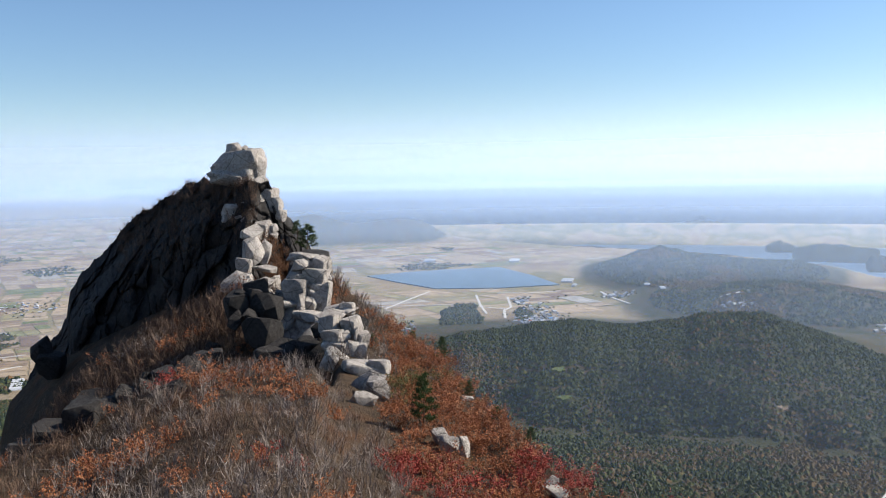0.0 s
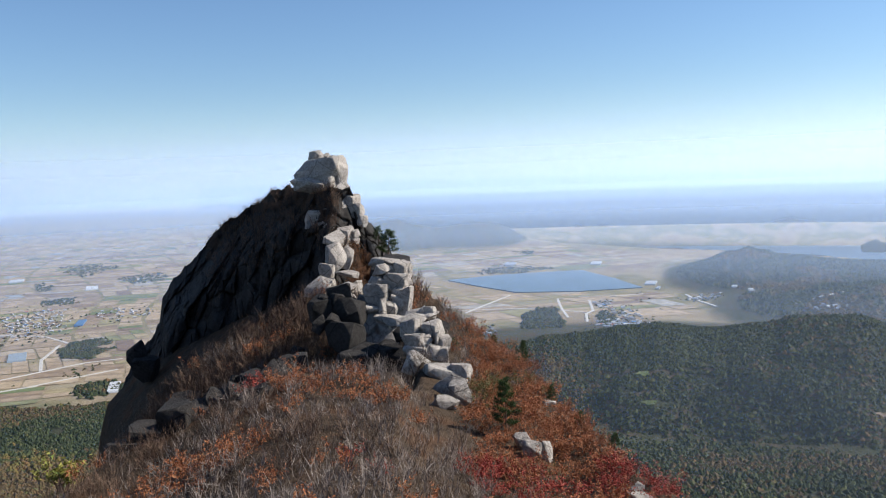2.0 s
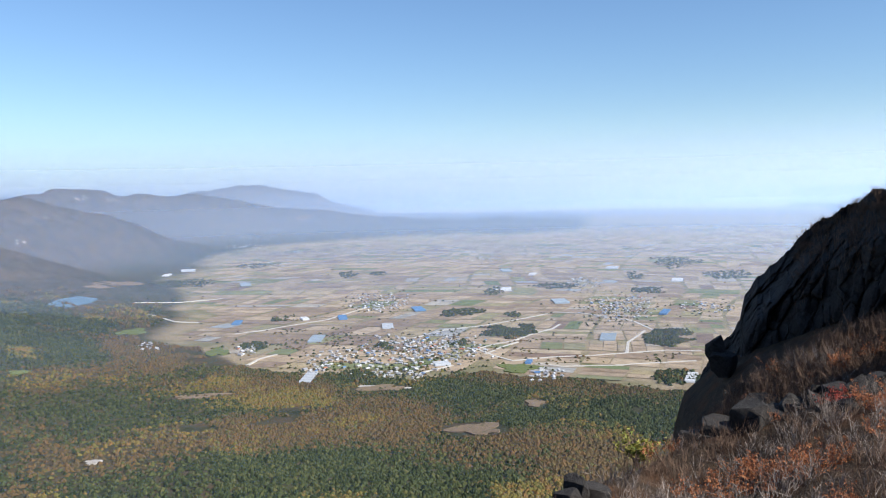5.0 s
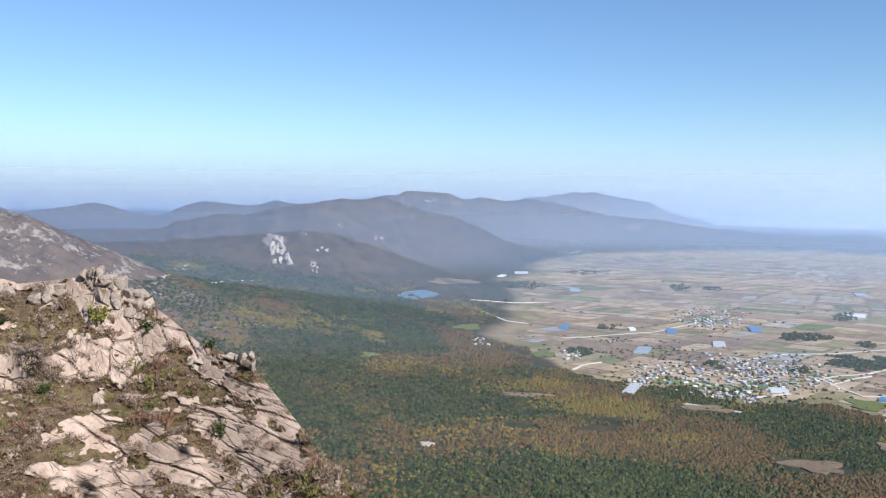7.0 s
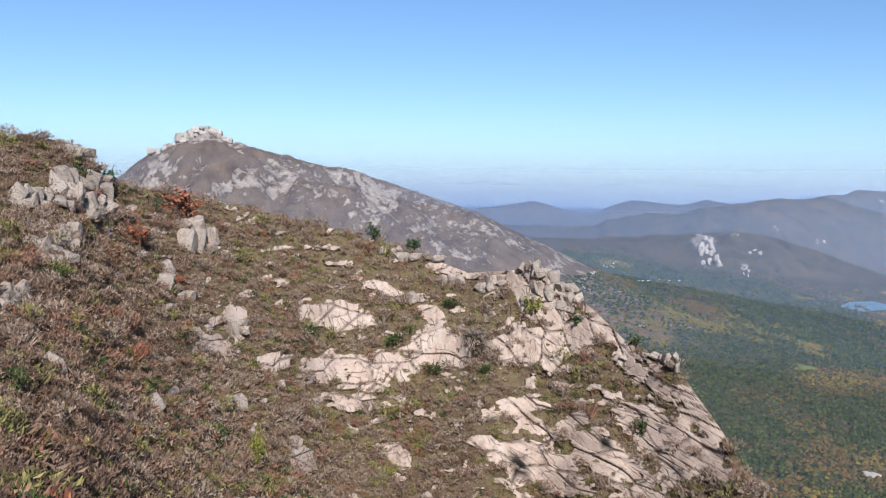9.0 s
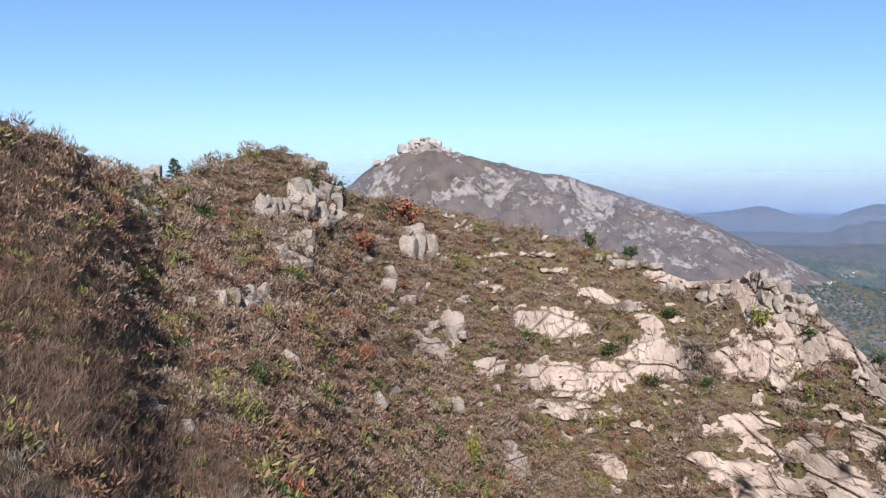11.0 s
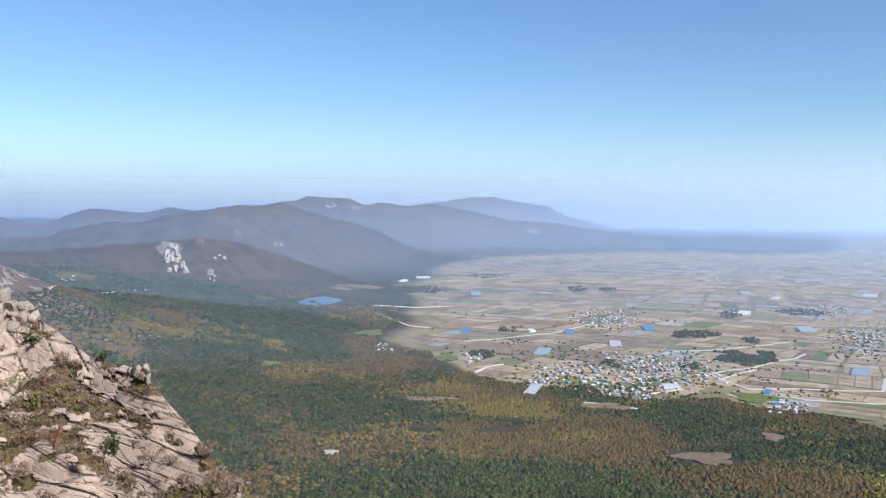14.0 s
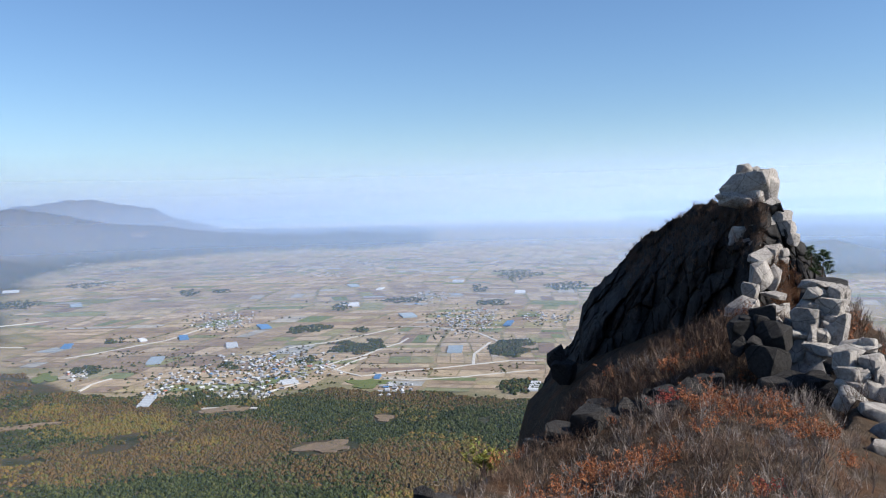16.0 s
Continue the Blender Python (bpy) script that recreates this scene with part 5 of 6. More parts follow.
tagged(new("field", me), "patchwork of harvested tan and green farm fields", "fields", kind="stuff")

road_mat, nt, b = material("pale_concrete", 0.9, 0.2)
nt.links.new(ramp(nt, noise_fac(nt, 0.3, 4), [(0.3, (0.40, 0.37, 0.32)), (0.7, (0.55, 0.51, 0.45))]), b.inputs["Base Color"])


def road(points, width=5.0):
    line = []
    for (a0, e0), (a1, e1) in zip(points, points[1:]):
        for s in np.linspace(0, 1, 7)[:-1]:
            line.append((a0 + (a1 - a0) * s, e0 + (e1 - e0) * s))
    line.append(points[-1])
    rr = np.array([land_hit(a_, e_) for a_, e_ in line])
    pts = [(Vector(q), shrink(r_)) for q, r_ in zip(on_land(np.array([q[0] for q in line]), rr, 1.2), rr)]
    vs = []
    for i, (p, s) in enumerate(pts):
        d = (pts[min(i + 1, len(pts) - 1)][0] - pts[max(i - 1, 0)][0])
        side = Vector((-d.y, d.x, 0)).normalized() * width * 0.5 * (0.5 + 0.5 * s)
        vs += [p - side, p + side, p + side * 1.2 - Vector((0, 0, 3)), p - side * 1.2 - Vector((0, 0, 3))]
    fs = []
    for i in range(len(pts) - 1):
        j, k_ = 4 * i, 4 * i + 4
        fs += [(j, j + 1, k_ + 1, k_), (j + 1, j + 2, k_ + 2, k_ + 1), (j + 3, j, k_, k_ + 3)]
    me = bpy.data.meshes.new("road")
    me.from_pydata(vs, [], fs)
    me.materials.append(road_mat)
    tagged(new("road", me), "narrow pale concrete farm road between fields", "road", kind="structure")


for line in ROADS_A + ROADS_B + ROADS_C:
    road(line)

clear_mats = [scrub_material("bare_earth", (0.20, 0.135, 0.085), (0.29, 0.21, 0.14), (0.14, 0.12, 0.06)),
              scrub_material("pale_gravel", (0.42, 0.38, 0.33), (0.5, 0.46, 0.4), (0.45, 0.41, 0.36)),
              scrub_material("green_meadow", (0.12, 0.15, 0.05), (0.15, 0.18, 0.06), (0.19, 0.19, 0.075))]
crnd = random.Random(3)
for a0, e0, wa, we, kind in CLEARINGS:
    ring = []
    ph = crnd.uniform(0, 6)
    for i in range(30):
        th = 2 * math.pi * i / 30
        w = 0.75 + 0.16 * math.sin(3 * th + ph) + 0.12 * math.sin(5 * th + 2 * ph) + crnd.uniform(-0.07, 0.07)
        ring.append((a0 + wa * w * math.cos(th), e0 + we * w * math.sin(th)))
    tagged(flat_shape("clearing", ring, clear_mats[int(kind)], 1.5), ("bare earth clearing", "pale gravel yard", "green meadow")[int(kind)] + " among the autumn woods", "clearing", kind="structure")


# houses
def paint(name, colour, rough=0.6):
    m, nt, b = material(name, rough, 0.3)
    f = noise_fac(nt, 0.8, 4)
    nt.links.new(ramp(nt, f, [(0.3, tuple(0.75 * c for c in colour)), (0.7, colour)]), b.inputs["Base Color"])
    return m


wall_paint = paint("cream_render", (0.45, 0.43, 0.4))
window_dark = paint("dark_window", (0.05, 0.055, 0.06), 0.2)
ROOFS = [("white sheet-metal", paint("white_roof", (0.45, 0.46, 0.47))), ("grey tiled", paint("grey_roof", (0.34, 0.34, 0.35))),
         ("blue sheet-metal", paint("blue_roof", (0.10, 0.22, 0.42))), ("pale grey", paint("pale_roof", (0.55, 0.55, 0.54))), ("rust-red tiled", paint("red_roof", (0.42, 0.15, 0.08)))]


def mesh_of(name, verts, faces, mat):
    me = bpy.data.meshes.new(name)
    me.from_pydata(verts, [], faces)
    me.materials.append(mat)
    me.update()
    return me


def box_data(x0, x1, y0, y1, z0, z1):
    v = [(x, y, z) for z in (z0, z1) for y in (y0, y1) for x in (x0, x1)]
    return v, [(0, 2, 3, 1), (4, 5, 7, 6), (0, 1, 5, 4), (2, 6, 7, 3), (0, 4, 6, 2), (1, 3, 7, 5)]


def part(name, me, parent, label=""):
    ob = new(name, me)
    ob.parent = parent
    return tagged(ob, label)


def house(roof_name, roof_mat, lx=11.0, ly=7.5, h=3.0, rise=2.0):
    base = new("house")
    base.empty_display_size = 1
    part("wall", mesh_of("wall", *box_data(-lx / 2, lx / 2, -ly / 2, ly / 2, -1.5, h), wall_paint), base)
    ox, oy = lx / 2 + 0.5, ly / 2 + 0.6
    v = [(-ox, -oy, h - 0.2), (ox, -oy, h - 0.2), (ox, oy, h - 0.2), (-ox, oy, h - 0.2), (-ox, 0, h + rise), (ox, 0, h + rise)]
    part("roof", mesh_of("roof", v, [(0, 1, 5, 4), (2, 3, 4, 5), (0, 4, 3), (1, 2, 5), (3, 2, 1, 0)], roof_mat), base)
    for sx in (-0.28, 0.28):
        part("window", mesh_of("window", *box_data(sx * lx - 0.9, sx * lx + 0.9, -ly / 2 - 0.05, -ly / 2 + 0.1, 0.9, 2.1), window_dark), base)
    part("door", mesh_of("door", *box_data(-0.55, 0.55, -ly / 2 - 0.06, -ly / 2 + 0.1, -0.2, 2.0), window_dark), base)
    return tagged(base, f"low cream village house with a {roof_name} roof", "house", "village houses")


HOUSES = [house(*r) for r in ROOFS]
hrnd = random.Random(12)
spots = []
for a0, e0, wa, we, n in VILLAGES:
    rc = land_hit(a0, e0)
    depth = abs(land_hit(a0, e0 + we) - land_hit(a0, e0 - we)) / 2
    depth = min(max(depth, 14), 0.12 * rc)
    wide = rc * radians(wa)
    ca, sa = -math.sin(radians(a0)), math.cos(radians(a0))
    mine = []
    n = int(n * 2.2)
    for _ in range(int(n) * 20):
        if len(mine) >= n:
            break
        u_, v_ = hrnd.gauss(0, 0.62), hrnd.gauss(0, 0.6)
        if abs(u_) > 1.15 or abs(v_) > 1.15:
            continue
        px = ca * (rc + v_ * depth) - sa * u_ * wide
        py = sa * (rc + v_ * depth) + ca * u_ * wide
        if all((px - q[0]) ** 2 + (py - q[1]) ** 2 > 62 for q in mine):
            mine.append((px, py))
    spots += mine
spots.sort(key=lambda q: q[0] ** 2 + q[1] ** 2)
used, rest = set(), {i: [] for i in range(5)}
sx, sy = np.array([q[0] for q in spots]), np.array([q[1] for q in spots])
places = on_land(np.degrees(np.arctan2(-sx, sy)), np.hypot(sx, sy), 0.6)
for n, (px, py) in enumerate(spots):
    r_, a_ = math.hypot(px, py), math.degrees(math.atan2(-px, py))
    s = shrink(r_) * hrnd.uniform(0.42, 0.72)
    k_ = hrnd.choices(range(5), (16, 50, 5, 26, 3))[0]
    turn_ = hrnd.choice((0.2, 0.4, 1.8, 2.0)) + hrnd.uniform(-0.2, 0.2)
    spot = places[n]
    if n < 285:
        m_ = Matrix.Translation(Vector(spot)) @ Matrix.Rotation(turn_, 4, "Z") @ Matrix.Scale(s, 4)
        if k_ not in used:
            HOUSES[k_].matrix_basis = m_
            used.add(k_)
        else:
            copy_thing(HOUSES[k_], m_).scale = (s, s, s)
    else:
        rest[k_].append((spot, s, turn_))
v_, f_ = box_data(-5.5, 5.5, -3.75, 3.75, -1.5, 3.0)
wall_t = (np.array(v_, float), np.array(f_))
roof_t = (np.array([(-6, -4.3, 2.8), (6, -4.3, 2.8), (6, 4.3, 2.8), (-6, 4.3, 2.8), (-6, 0, 5), (6, 0, 5)], float), np.array([(0, 1, 5, 4), (2, 3, 4, 5), (3, 2, 1, 0), (0, 4, 3, 3), (1, 2, 5, 5)]))
walls = []
for k_, items in rest.items():
    if not items:
        continue
    P_, S_, T_ = np.array([q[0] for q in items]), np.array([q[1] for q in items]), np.array([q[2] for q in items])
    walls.append(scatter(*wall_t, P_, S_, T_))
    v_, f_ = scatter(roof_t[0], roof_t[1][:3], P_, S_, T_)
    tagged(new("distant_roofs", mesh_np("distant_roofs", v_, f_, ROOFS[k_][1], False)), f"{ROOFS[k_][0]} roofs of distant village houses", "roofs", kind="stuff")
tagged(new("distant_walls", mesh_np("distant_walls", *merged(walls), wall_paint, False)), "cream walls of distant village houses", "walls", kind="stuff")

SHED_COLS = [paint("white_vinyl", (0.6, 0.6, 0.6), 0.4), paint("grey_blue_vinyl", (0.28, 0.33, 0.37), 0.5), paint("blue_sheet", (0.10, 0.20, 0.36), 0.4), paint("grey_vinyl", (0.42, 0.44, 0.46), 0.4)]
SHED_WORDS = ["white plastic-covered greenhouse", "blue-grey plastic-covered greenhouse", "blue metal-roofed farm shed", "grey plastic-covered greenhouse"]
for a0, e0, wa, we, k_ in SHEDS:
    rc = land_hit(a0, e0)
    k_ = int(k_)
    wide = 1.15 * rc * radians(wa)
    deep = min(max(abs(land_hit(a0, e0 + we) - land_hit(a0, e0 - we)), 10), 70)
    tunnels = max(1, int(deep / 11))
    base = new("farm_shed")
    s = shrink(rc)
    for i in range(tunnels):
        y0 = (i - (tunnels - 1) / 2) * deep / tunnels
        w = deep / tunnels * 0.86
        vs, fs = [], []
        for xx in (-wide / 2, wide / 2):
            for j in range(9):
                th = math.pi * j / 8
                vs.append((xx, y0 + w / 2 * math.cos(th), -1 + 4.5 * math.sin(th)))
        for j in range(8):
            fs.append((j, j + 1, 10 + j, 9 + j))
        fs += [tuple(range(8, -1, -1)), tuple(range(9, 18))]
        part("tunnel", mesh_of("tunnel", vs, fs, SHED_COLS[k_]), base)
    base.matrix_basis = Matrix.Translation(Vector(on_land(a0, rc, 1.0))) @ Matrix.Rotation(radians(a0 + hrnd.uniform(-14, 14)), 4, "Z") @ Matrix.Scale(s, 4)
    tagged(base, SHED_WORDS[k_] + " on the plain", "greenhouse", "greenhouses and sheds")


# trees of the woods, each a small crown of its own
def crown_template(seed):
    """A small rounded crown, open below."""
    r_ = np.random.default_rng(seed)
    th = np.arange(5) * 2 * np.pi / 5 + r_.random(5) * 0.7
    rad = 0.5 * (0.75 + 0.5 * r_.random(5))
    v = np.concatenate([np.stack([rad * np.cos(th), rad * np.sin(th), 0.1 + 0.25 * r_.random(5)], 1), [[0.25 * (r_.random() - 0.5), 0.25 * (r_.random() - 0.5), 0.8]]])
    return v, np.array([(i, (i + 1) % 5, 5) for i in range(5)])


def pine_template(seed):
    r_ = np.random.default_rng(seed)
    v, f = [], []
    for base, top, rad in ((0.1, 1.0, 0.33),):
        n0 = len(v)
        for i in range(6):
            th = i * np.pi / 3 + base
            v.append([rad * (0.8 + 0.4 * r_.random()) * np.cos(th), rad * (0.8 + 0.4 * r_.random()) * np.sin(th), base + 0.06 * r_.random()])
        v.append([0, 0, top])
        f += [(n0 + i, n0 + (i + 1) % 6, n0 + 6) for i in range(6)]
    return np.array(v), np.array(f)


wood_green = island_material("pine_wood", [(0, (0.020, 0.030, 0.011)), (0.5, (0.042, 0.055, 0.019)), (0.85, (0.07, 0.08, 0.027)), (1, (0.10, 0.095, 0.032))], 0.9, 0.5)
wood_brown = island_material("brown_wood", [(0, (0.07, 0.054, 0.026)), (0.5, (0.11, 0.077, 0.034)), (0.8, (0.14, 0.08, 0.03)), (1, (0.08, 0.088, 0.028))], 0.9, 0.5)
wood_gold = island_material("golden_wood", [(0, (0.11, 0.105, 0.028)), (0.4, (0.17, 0.135, 0.035)), (0.7, (0.18, 0.10, 0.032)), (1, (0.09, 0.10, 0.03))], 0.9, 0.5)
KINDS = {"green": [pine_template(0)] + [crown_template(i) for i in range(5)], "brown": [crown_template(i + 10) for i in range(4)], "gold": [crown_template(i + 20) for i in range(4)]}
woods = {k_: [] for k_ in KINDS}


def plant(az, r, size, which):
    for k_, name in enumerate(("green", "brown", "gold")):
        sel = which == k_
        tpl = KINDS[name]
        pick = rng.integers(0, len(tpl), sel.sum())
        spots = on_land(az[sel], r[sel], -0.4)
        s = size[sel] * drawn_in(r[sel]) / r[sel]
        for t_ in range(len(tpl)):
            q = pick == t_
            if q.any():
                ss = s[q]
                woods[name].append(scatter(*tpl[t_], spots[q], np.stack([ss * 1.2, ss * 1.2, ss * 0.85], 1), rng.random(q.sum()) * 6.28))


def sector(a0, a1, r0, r1, n):
    az = rng.uniform(a0, a1, n)
    return az, np.sqrt(rng.uniform(r0 ** 2, r1 ** 2, n))


for a0, a1, r0, r1, n in ((23, 60, 650, 1400, 64000), (60, 94, 620, 2300, 78000), (-38, 16, 520, 1190, 60000)):
    az, r = sector(a0, a1, r0, r1, n)
    z = land(az, r)
    p = polar(az, r)
    bound = wood_edge(az, p[..., 0], p[..., 1])
    inwood = ((r < bound) | (z - PLAIN > 9)) & ~((az > 80) & (r > 1000) & (z - PLAIN > 150)) & ~((az > 62) & (rng.random(n) < smooth((r - 1500) / 800)))
    patch = fbm(p[..., 0] / 120, p[..., 1] / 120, seed=101)
    inwood &= ~((patch > 0.42) & (r > 1000) & (az > 23) & (az < 62))
    el = np.degrees(np.arctan2(z, r))
    for ca_, ce_, wa, we, _ in CLEARINGS:
        inwood &= ~(((az - ca_) / wa) ** 2 + ((el - ce_) / we) ** 2 < 1.1)
    lo = ((az - 66.4) / 1.6) ** 2 + ((el + 6.45) / 0.4) ** 2 < 1
    inwood &= ~lo
    az, r, p = az[inwood], r[inwood], p[inwood]
    m1 = fbm(p[..., 0] / 170, p[..., 1] / 170, seed=103) + 0.4 * (rng.random(len(az)) - 0.5)
    m2 = fbm(p[..., 0] / 110, p[..., 1] / 110, seed=105) + 0.35 * (rng.random(len(az)) - 0.5)
    # bare brown woods below, gold towards the fields, dark pines elsewhere
    el = np.degrees(np.arctan2(land(az, r), r))
    warm = np.exp(-((az - 49) / 7) ** 2 - ((el + 15.5) / 1.7) ** 2)
    gold = np.exp(-((az - 54) / 9) ** 2 - ((el + 13.6) / 1.3) ** 2)
    which = np.where(m1 + 0.9 * warm - 0.12 > np.where(az < 22, 0.0, np.where(az > 66, 0.14, 0.0)), 1, 0)
    which = np.where((m2 + 0.75 * gold > 0.40) & (az > 20), 2, which)
    plant(az, r, (2.4 + 3.6 * rng.random(len(az)) ** 1.5) * (1 + 0.5 * smooth((r - 1200) / 700)), which)
for a0, e0, wa, we, n in GROVES:
    rc = land_hit(a0, e0)
    depth = min(max(abs(land_hit(a0, e0 + we) - land_hit(a0, e0 - we)) / 2, 12), 0.15 * rc)
    n = int(n * 7)
    u_, v_ = rng.uniform(-1, 1, n), rng.uniform(-1, 1, n)
    ok = u_ ** 2 + v_ ** 2 < 0.7 + 1.5 * fbm(u_ * 1.5 + a0 * 7, v_ * 1.5 + a0, seed=7)
    az, r = a0 + wa * u_[ok], rc + depth * v_[ok]
    which = np.where(rng.random(len(az)) < 0.15, 1, 0)
    plant(az, r, rng.uniform(5, 9, len(az)), which)
# trees between the village houses, and woods on the coast hills
for a0, e0, wa, we, n in VILLAGES:
    rc = land_hit(a0, e0)
    depth = min(max(abs(land_hit(a0, e0 + we) - land_hit(a0, e0 - we)) / 2, 14), 0.12 * rc)
    az, r = a0 + wa * rng.normal(0, 0.75, int(4 * n)), rc + depth * rng.normal(0, 0.75, int(4 * n))
    plant(az, r, rng.uniform(3, 6.5, len(az)), np.where(rng.random(len(az)) < 0.35, 1, 0))
az, r = sector(-38, -10, 1480, 2450, 16000)
ok = land(az, r) - PLAIN > 14
plant(az[ok], r[ok], rng.uniform(5, 10, ok.sum()), np.where(fbm(polar(az, r)[ok, 0] / 130, polar(az, r)[ok, 1] / 130, seed=113) > 0.15, 1, 0))
# hedges and single trees on the plain
az, r = sector(22, 64, 1120, 2000, 6500)
ok = fbm(polar(az, r)[..., 0] / 75, polar(az, r)[..., 1] / 75, seed=115) > 0.08 + 0.4 * smooth((r - 1150) / 800)
plant(az[ok], r[ok], rng.uniform(3, 6.5, ok.sum()), np.where(rng.random(ok.sum()) < 0.4, 1, np.where(rng.random(ok.sum()) < 0.2, 2, 0)))
az, r = sector(22, 66, 1200, 4200, 1500)
ok = (fbm(polar(az, r)[..., 0] / 90, polar(az, r)[..., 1] / 90, seed=111) > 0.3)
plant(az[ok], r[ok], rng.uniform(4, 8, ok.sum()), np.where(rng.random(ok.sum()) < 0.4, 1, 0))
for name, mat, label in (("green", wood_green, "dense dark green pine woods on the lower slopes"), ("brown", wood_brown, "bare brown autumn woods on the lower slopes"), ("gold", wood_gold, "yellow and orange autumn trees on the lower slopes")):
    v, f = merged(woods[name])
    tagged(new("woods", mesh_np("woods", v, f, mat, False)), label, "woods", kind="stuff")

# ---- scrub ----
def stick(v0, v1, r0):
    d = v1 - v0
    d = d / (np.linalg.norm(d) + 1e-9)
    s = np.cross(d, [0.3, 0.5, 0.81])
    s = s / (np.linalg.norm(s) + 1e-9)
    t = np.cross(d, s)
    ring = [v0 + r0 * (np.cos(k) * s + np.sin(k) * t) for k in (0, 2.09, 4.19)]
    return np.array(ring + [v1]), np.array([(0, 1, 3), (1, 2, 3), (2, 0, 3)])


def twig(v0, v1, r0):
    """A hair-thin end of a branch."""
    s = np.cross(v1 - v0, [0.31, -0.5, 0.81])
    s = s / (np.linalg.norm(s) + 1e-9) * r0
    return np.array([v0 - s, v0 + s, v1]), np.array([(0, 1, 2)])


def shrub_template(seed, stems, twigs, thick, leaves=0, leaf=0.06, spread=0.55):
    """A multi-stemmed bush one metre high: stems that fork into twigs, and loose leaves. Returns wood and leaves."""
    r_ = np.random.default_rng(seed)
    wood, leafs = [], []
    for _ in range(stems):
        a_ = r_.random() * 6.28
        lean = spread * (0.2 + 0.8 * r_.random())
        foot = np.array([0.12 * np.cos(a_), 0.12 * np.sin(a_), -0.1])
        tip = foot + np.array([lean * np.cos(a_), lean * np.sin(a_), 0.55 + 0.5 * r_.random()])
        wood.append(stick(foot, tip, thick))
        for _ in range(twigs):
            k = 0.3 + 0.65 * r_.random()
            s = foot + (tip - foot) * k
            d = (tip - foot) * 0.25 + r_.normal(0, 0.2, 3) + np.array([0, 0, 0.08])
            e = s + d
            wood.append(twig(s, e, thick * 0.6))
            for _ in range(leaves):
                c = s + d * (0.3 + 0.8 * r_.random()) + r_.normal(0, 0.05, 3)
                u = r_.normal(0, 1, 3)
                u = u / np.linalg.norm(u)
                w = np.cross(u, r_.normal(0, 1, 3))
                w = w / (np.linalg.norm(w) + 1e-9)
                n = np.cross(u, w)
                leafs.append((np.array([c - u * leaf * 0.9, c + w * leaf * 0.8, c + u * leaf + n * leaf * 0.2]), np.array([(0, 1, 2)])))
    return merged(wood), (merged(leafs) if leafs else None)


def bark(name, stops):
    return island_material(name, stops, 0.9)


bark_grey = bark("grey_twigs", [(0, (0.09, 0.07, 0.06)), (0.5, (0.2, 0.16, 0.135)), (0.85, (0.29, 0.24, 0.205)), (1, (0.38, 0.325, 0.28))])
bark_brown = bark("brown_twigs", [(0, (0.07, 0.045, 0.032)), (0.5, (0.13, 0.082, 0.056)), (1, (0.21, 0.14, 0.098))])
leaf_orange = island_material("orange_leaves", [(0, (0.20, 0.06, 0.028)), (0.4, (0.32, 0.11, 0.045)), (0.75, (0.38, 0.16, 0.065)), (1, (0.27, 0.13, 0.07))], 0.7)
leaf_red = island_material("red_leaves", [(0, (0.16, 0.022, 0.018)), (0.5, (0.30, 0.045, 0.032)), (1, (0.42, 0.11, 0.07))], 0.7)
leaf_olive = island_material("olive_leaves", [(0, (0.07, 0.07, 0.024)), (0.5, (0.13, 0.115, 0.04)), (1, (0.2, 0.15, 0.055))], 0.7)
leaf_green = island_material("evergreen_leaves", [(0, (0.016, 0.03, 0.01)), (0.5, (0.035, 0.06, 0.016)), (1, (0.07, 0.10, 0.028))], 0.6)
leaf_rust = island_material("rust_leaves", [(0, (0.11, 0.05, 0.028)), (0.5, (0.19, 0.095, 0.05)), (1, (0.27, 0.14, 0.07))], 0.8)
leaf_ember = island_material("rust_red_leaves", [(0, (0.15, 0.05, 0.03)), (0.5, (0.26, 0.09, 0.045)), (1, (0.30, 0.14, 0.08))], 0.8)
leaf_yellow = island_material("yellow_leaves", [(0, (0.12, 0.11, 0.02)), (0.5, (0.22, 0.20, 0.04)), (1, (0.15, 0.18, 0.04))], 0.7)
LEAVES = {"orange": leaf_orange, "red": leaf_red, "olive": leaf_olive, "rust": leaf_rust}
piles = {}


def grow(key, template, spots, size):
    if not len(spots):
        return
    (wv, wf), lv = template
    turns = rng.random(len(spots)) * 6.28
    sc = np.stack([size * rng.uniform(0.9, 1.3, len(spots)), size * rng.uniform(0.9, 1.3, len(spots)), size], 1)
    piles.setdefault(key[0], []).append(scatter(wv, wf, spots, sc, turns))
    if lv and len(key) > 1:
        piles.setdefault(key[1], []).append(scatter(lv[0], lv[1], spots, sc, turns))


def dome_template(seed, stems=8, twigs=7, thick=0.017):
    """A rounded bare bush one metre high: stems that bow outwards and fan into fine twigs."""
    r_ = np.random.default_rng(seed)
    wood = []
    for i in range(stems):
        a_ = i * 2.4 + r_.random()
        lean = 0.75 * math.sqrt((i + 0.5) / stems)
        foot = np.array([0.06 * np.cos(a_), 0.06 * np.sin(a_), -0.15])
        knee = np.array([0.45 * lean * np.cos(a_), 0.45 * lean * np.sin(a_), 0.4])
        tip = np.array([lean * np.cos(a_), lean * np.sin(a_), 0.98 - 0.55 * lean ** 2 + 0.12 * r_.random()])
        wood += [stick(foot, knee, thick * 1.3), stick(knee, tip, thick)]
        for _ in range(twigs):
            s = knee + (tip - knee) * (0.1 + 0.8 * r_.random())
            d = (tip - knee) * 0.3 + r_.normal(0, 0.15, 3) + np.array([0, 0, 0.05])
            wood.append(twig(s, s + d, thick * 0.7))
    return merged(wood), None


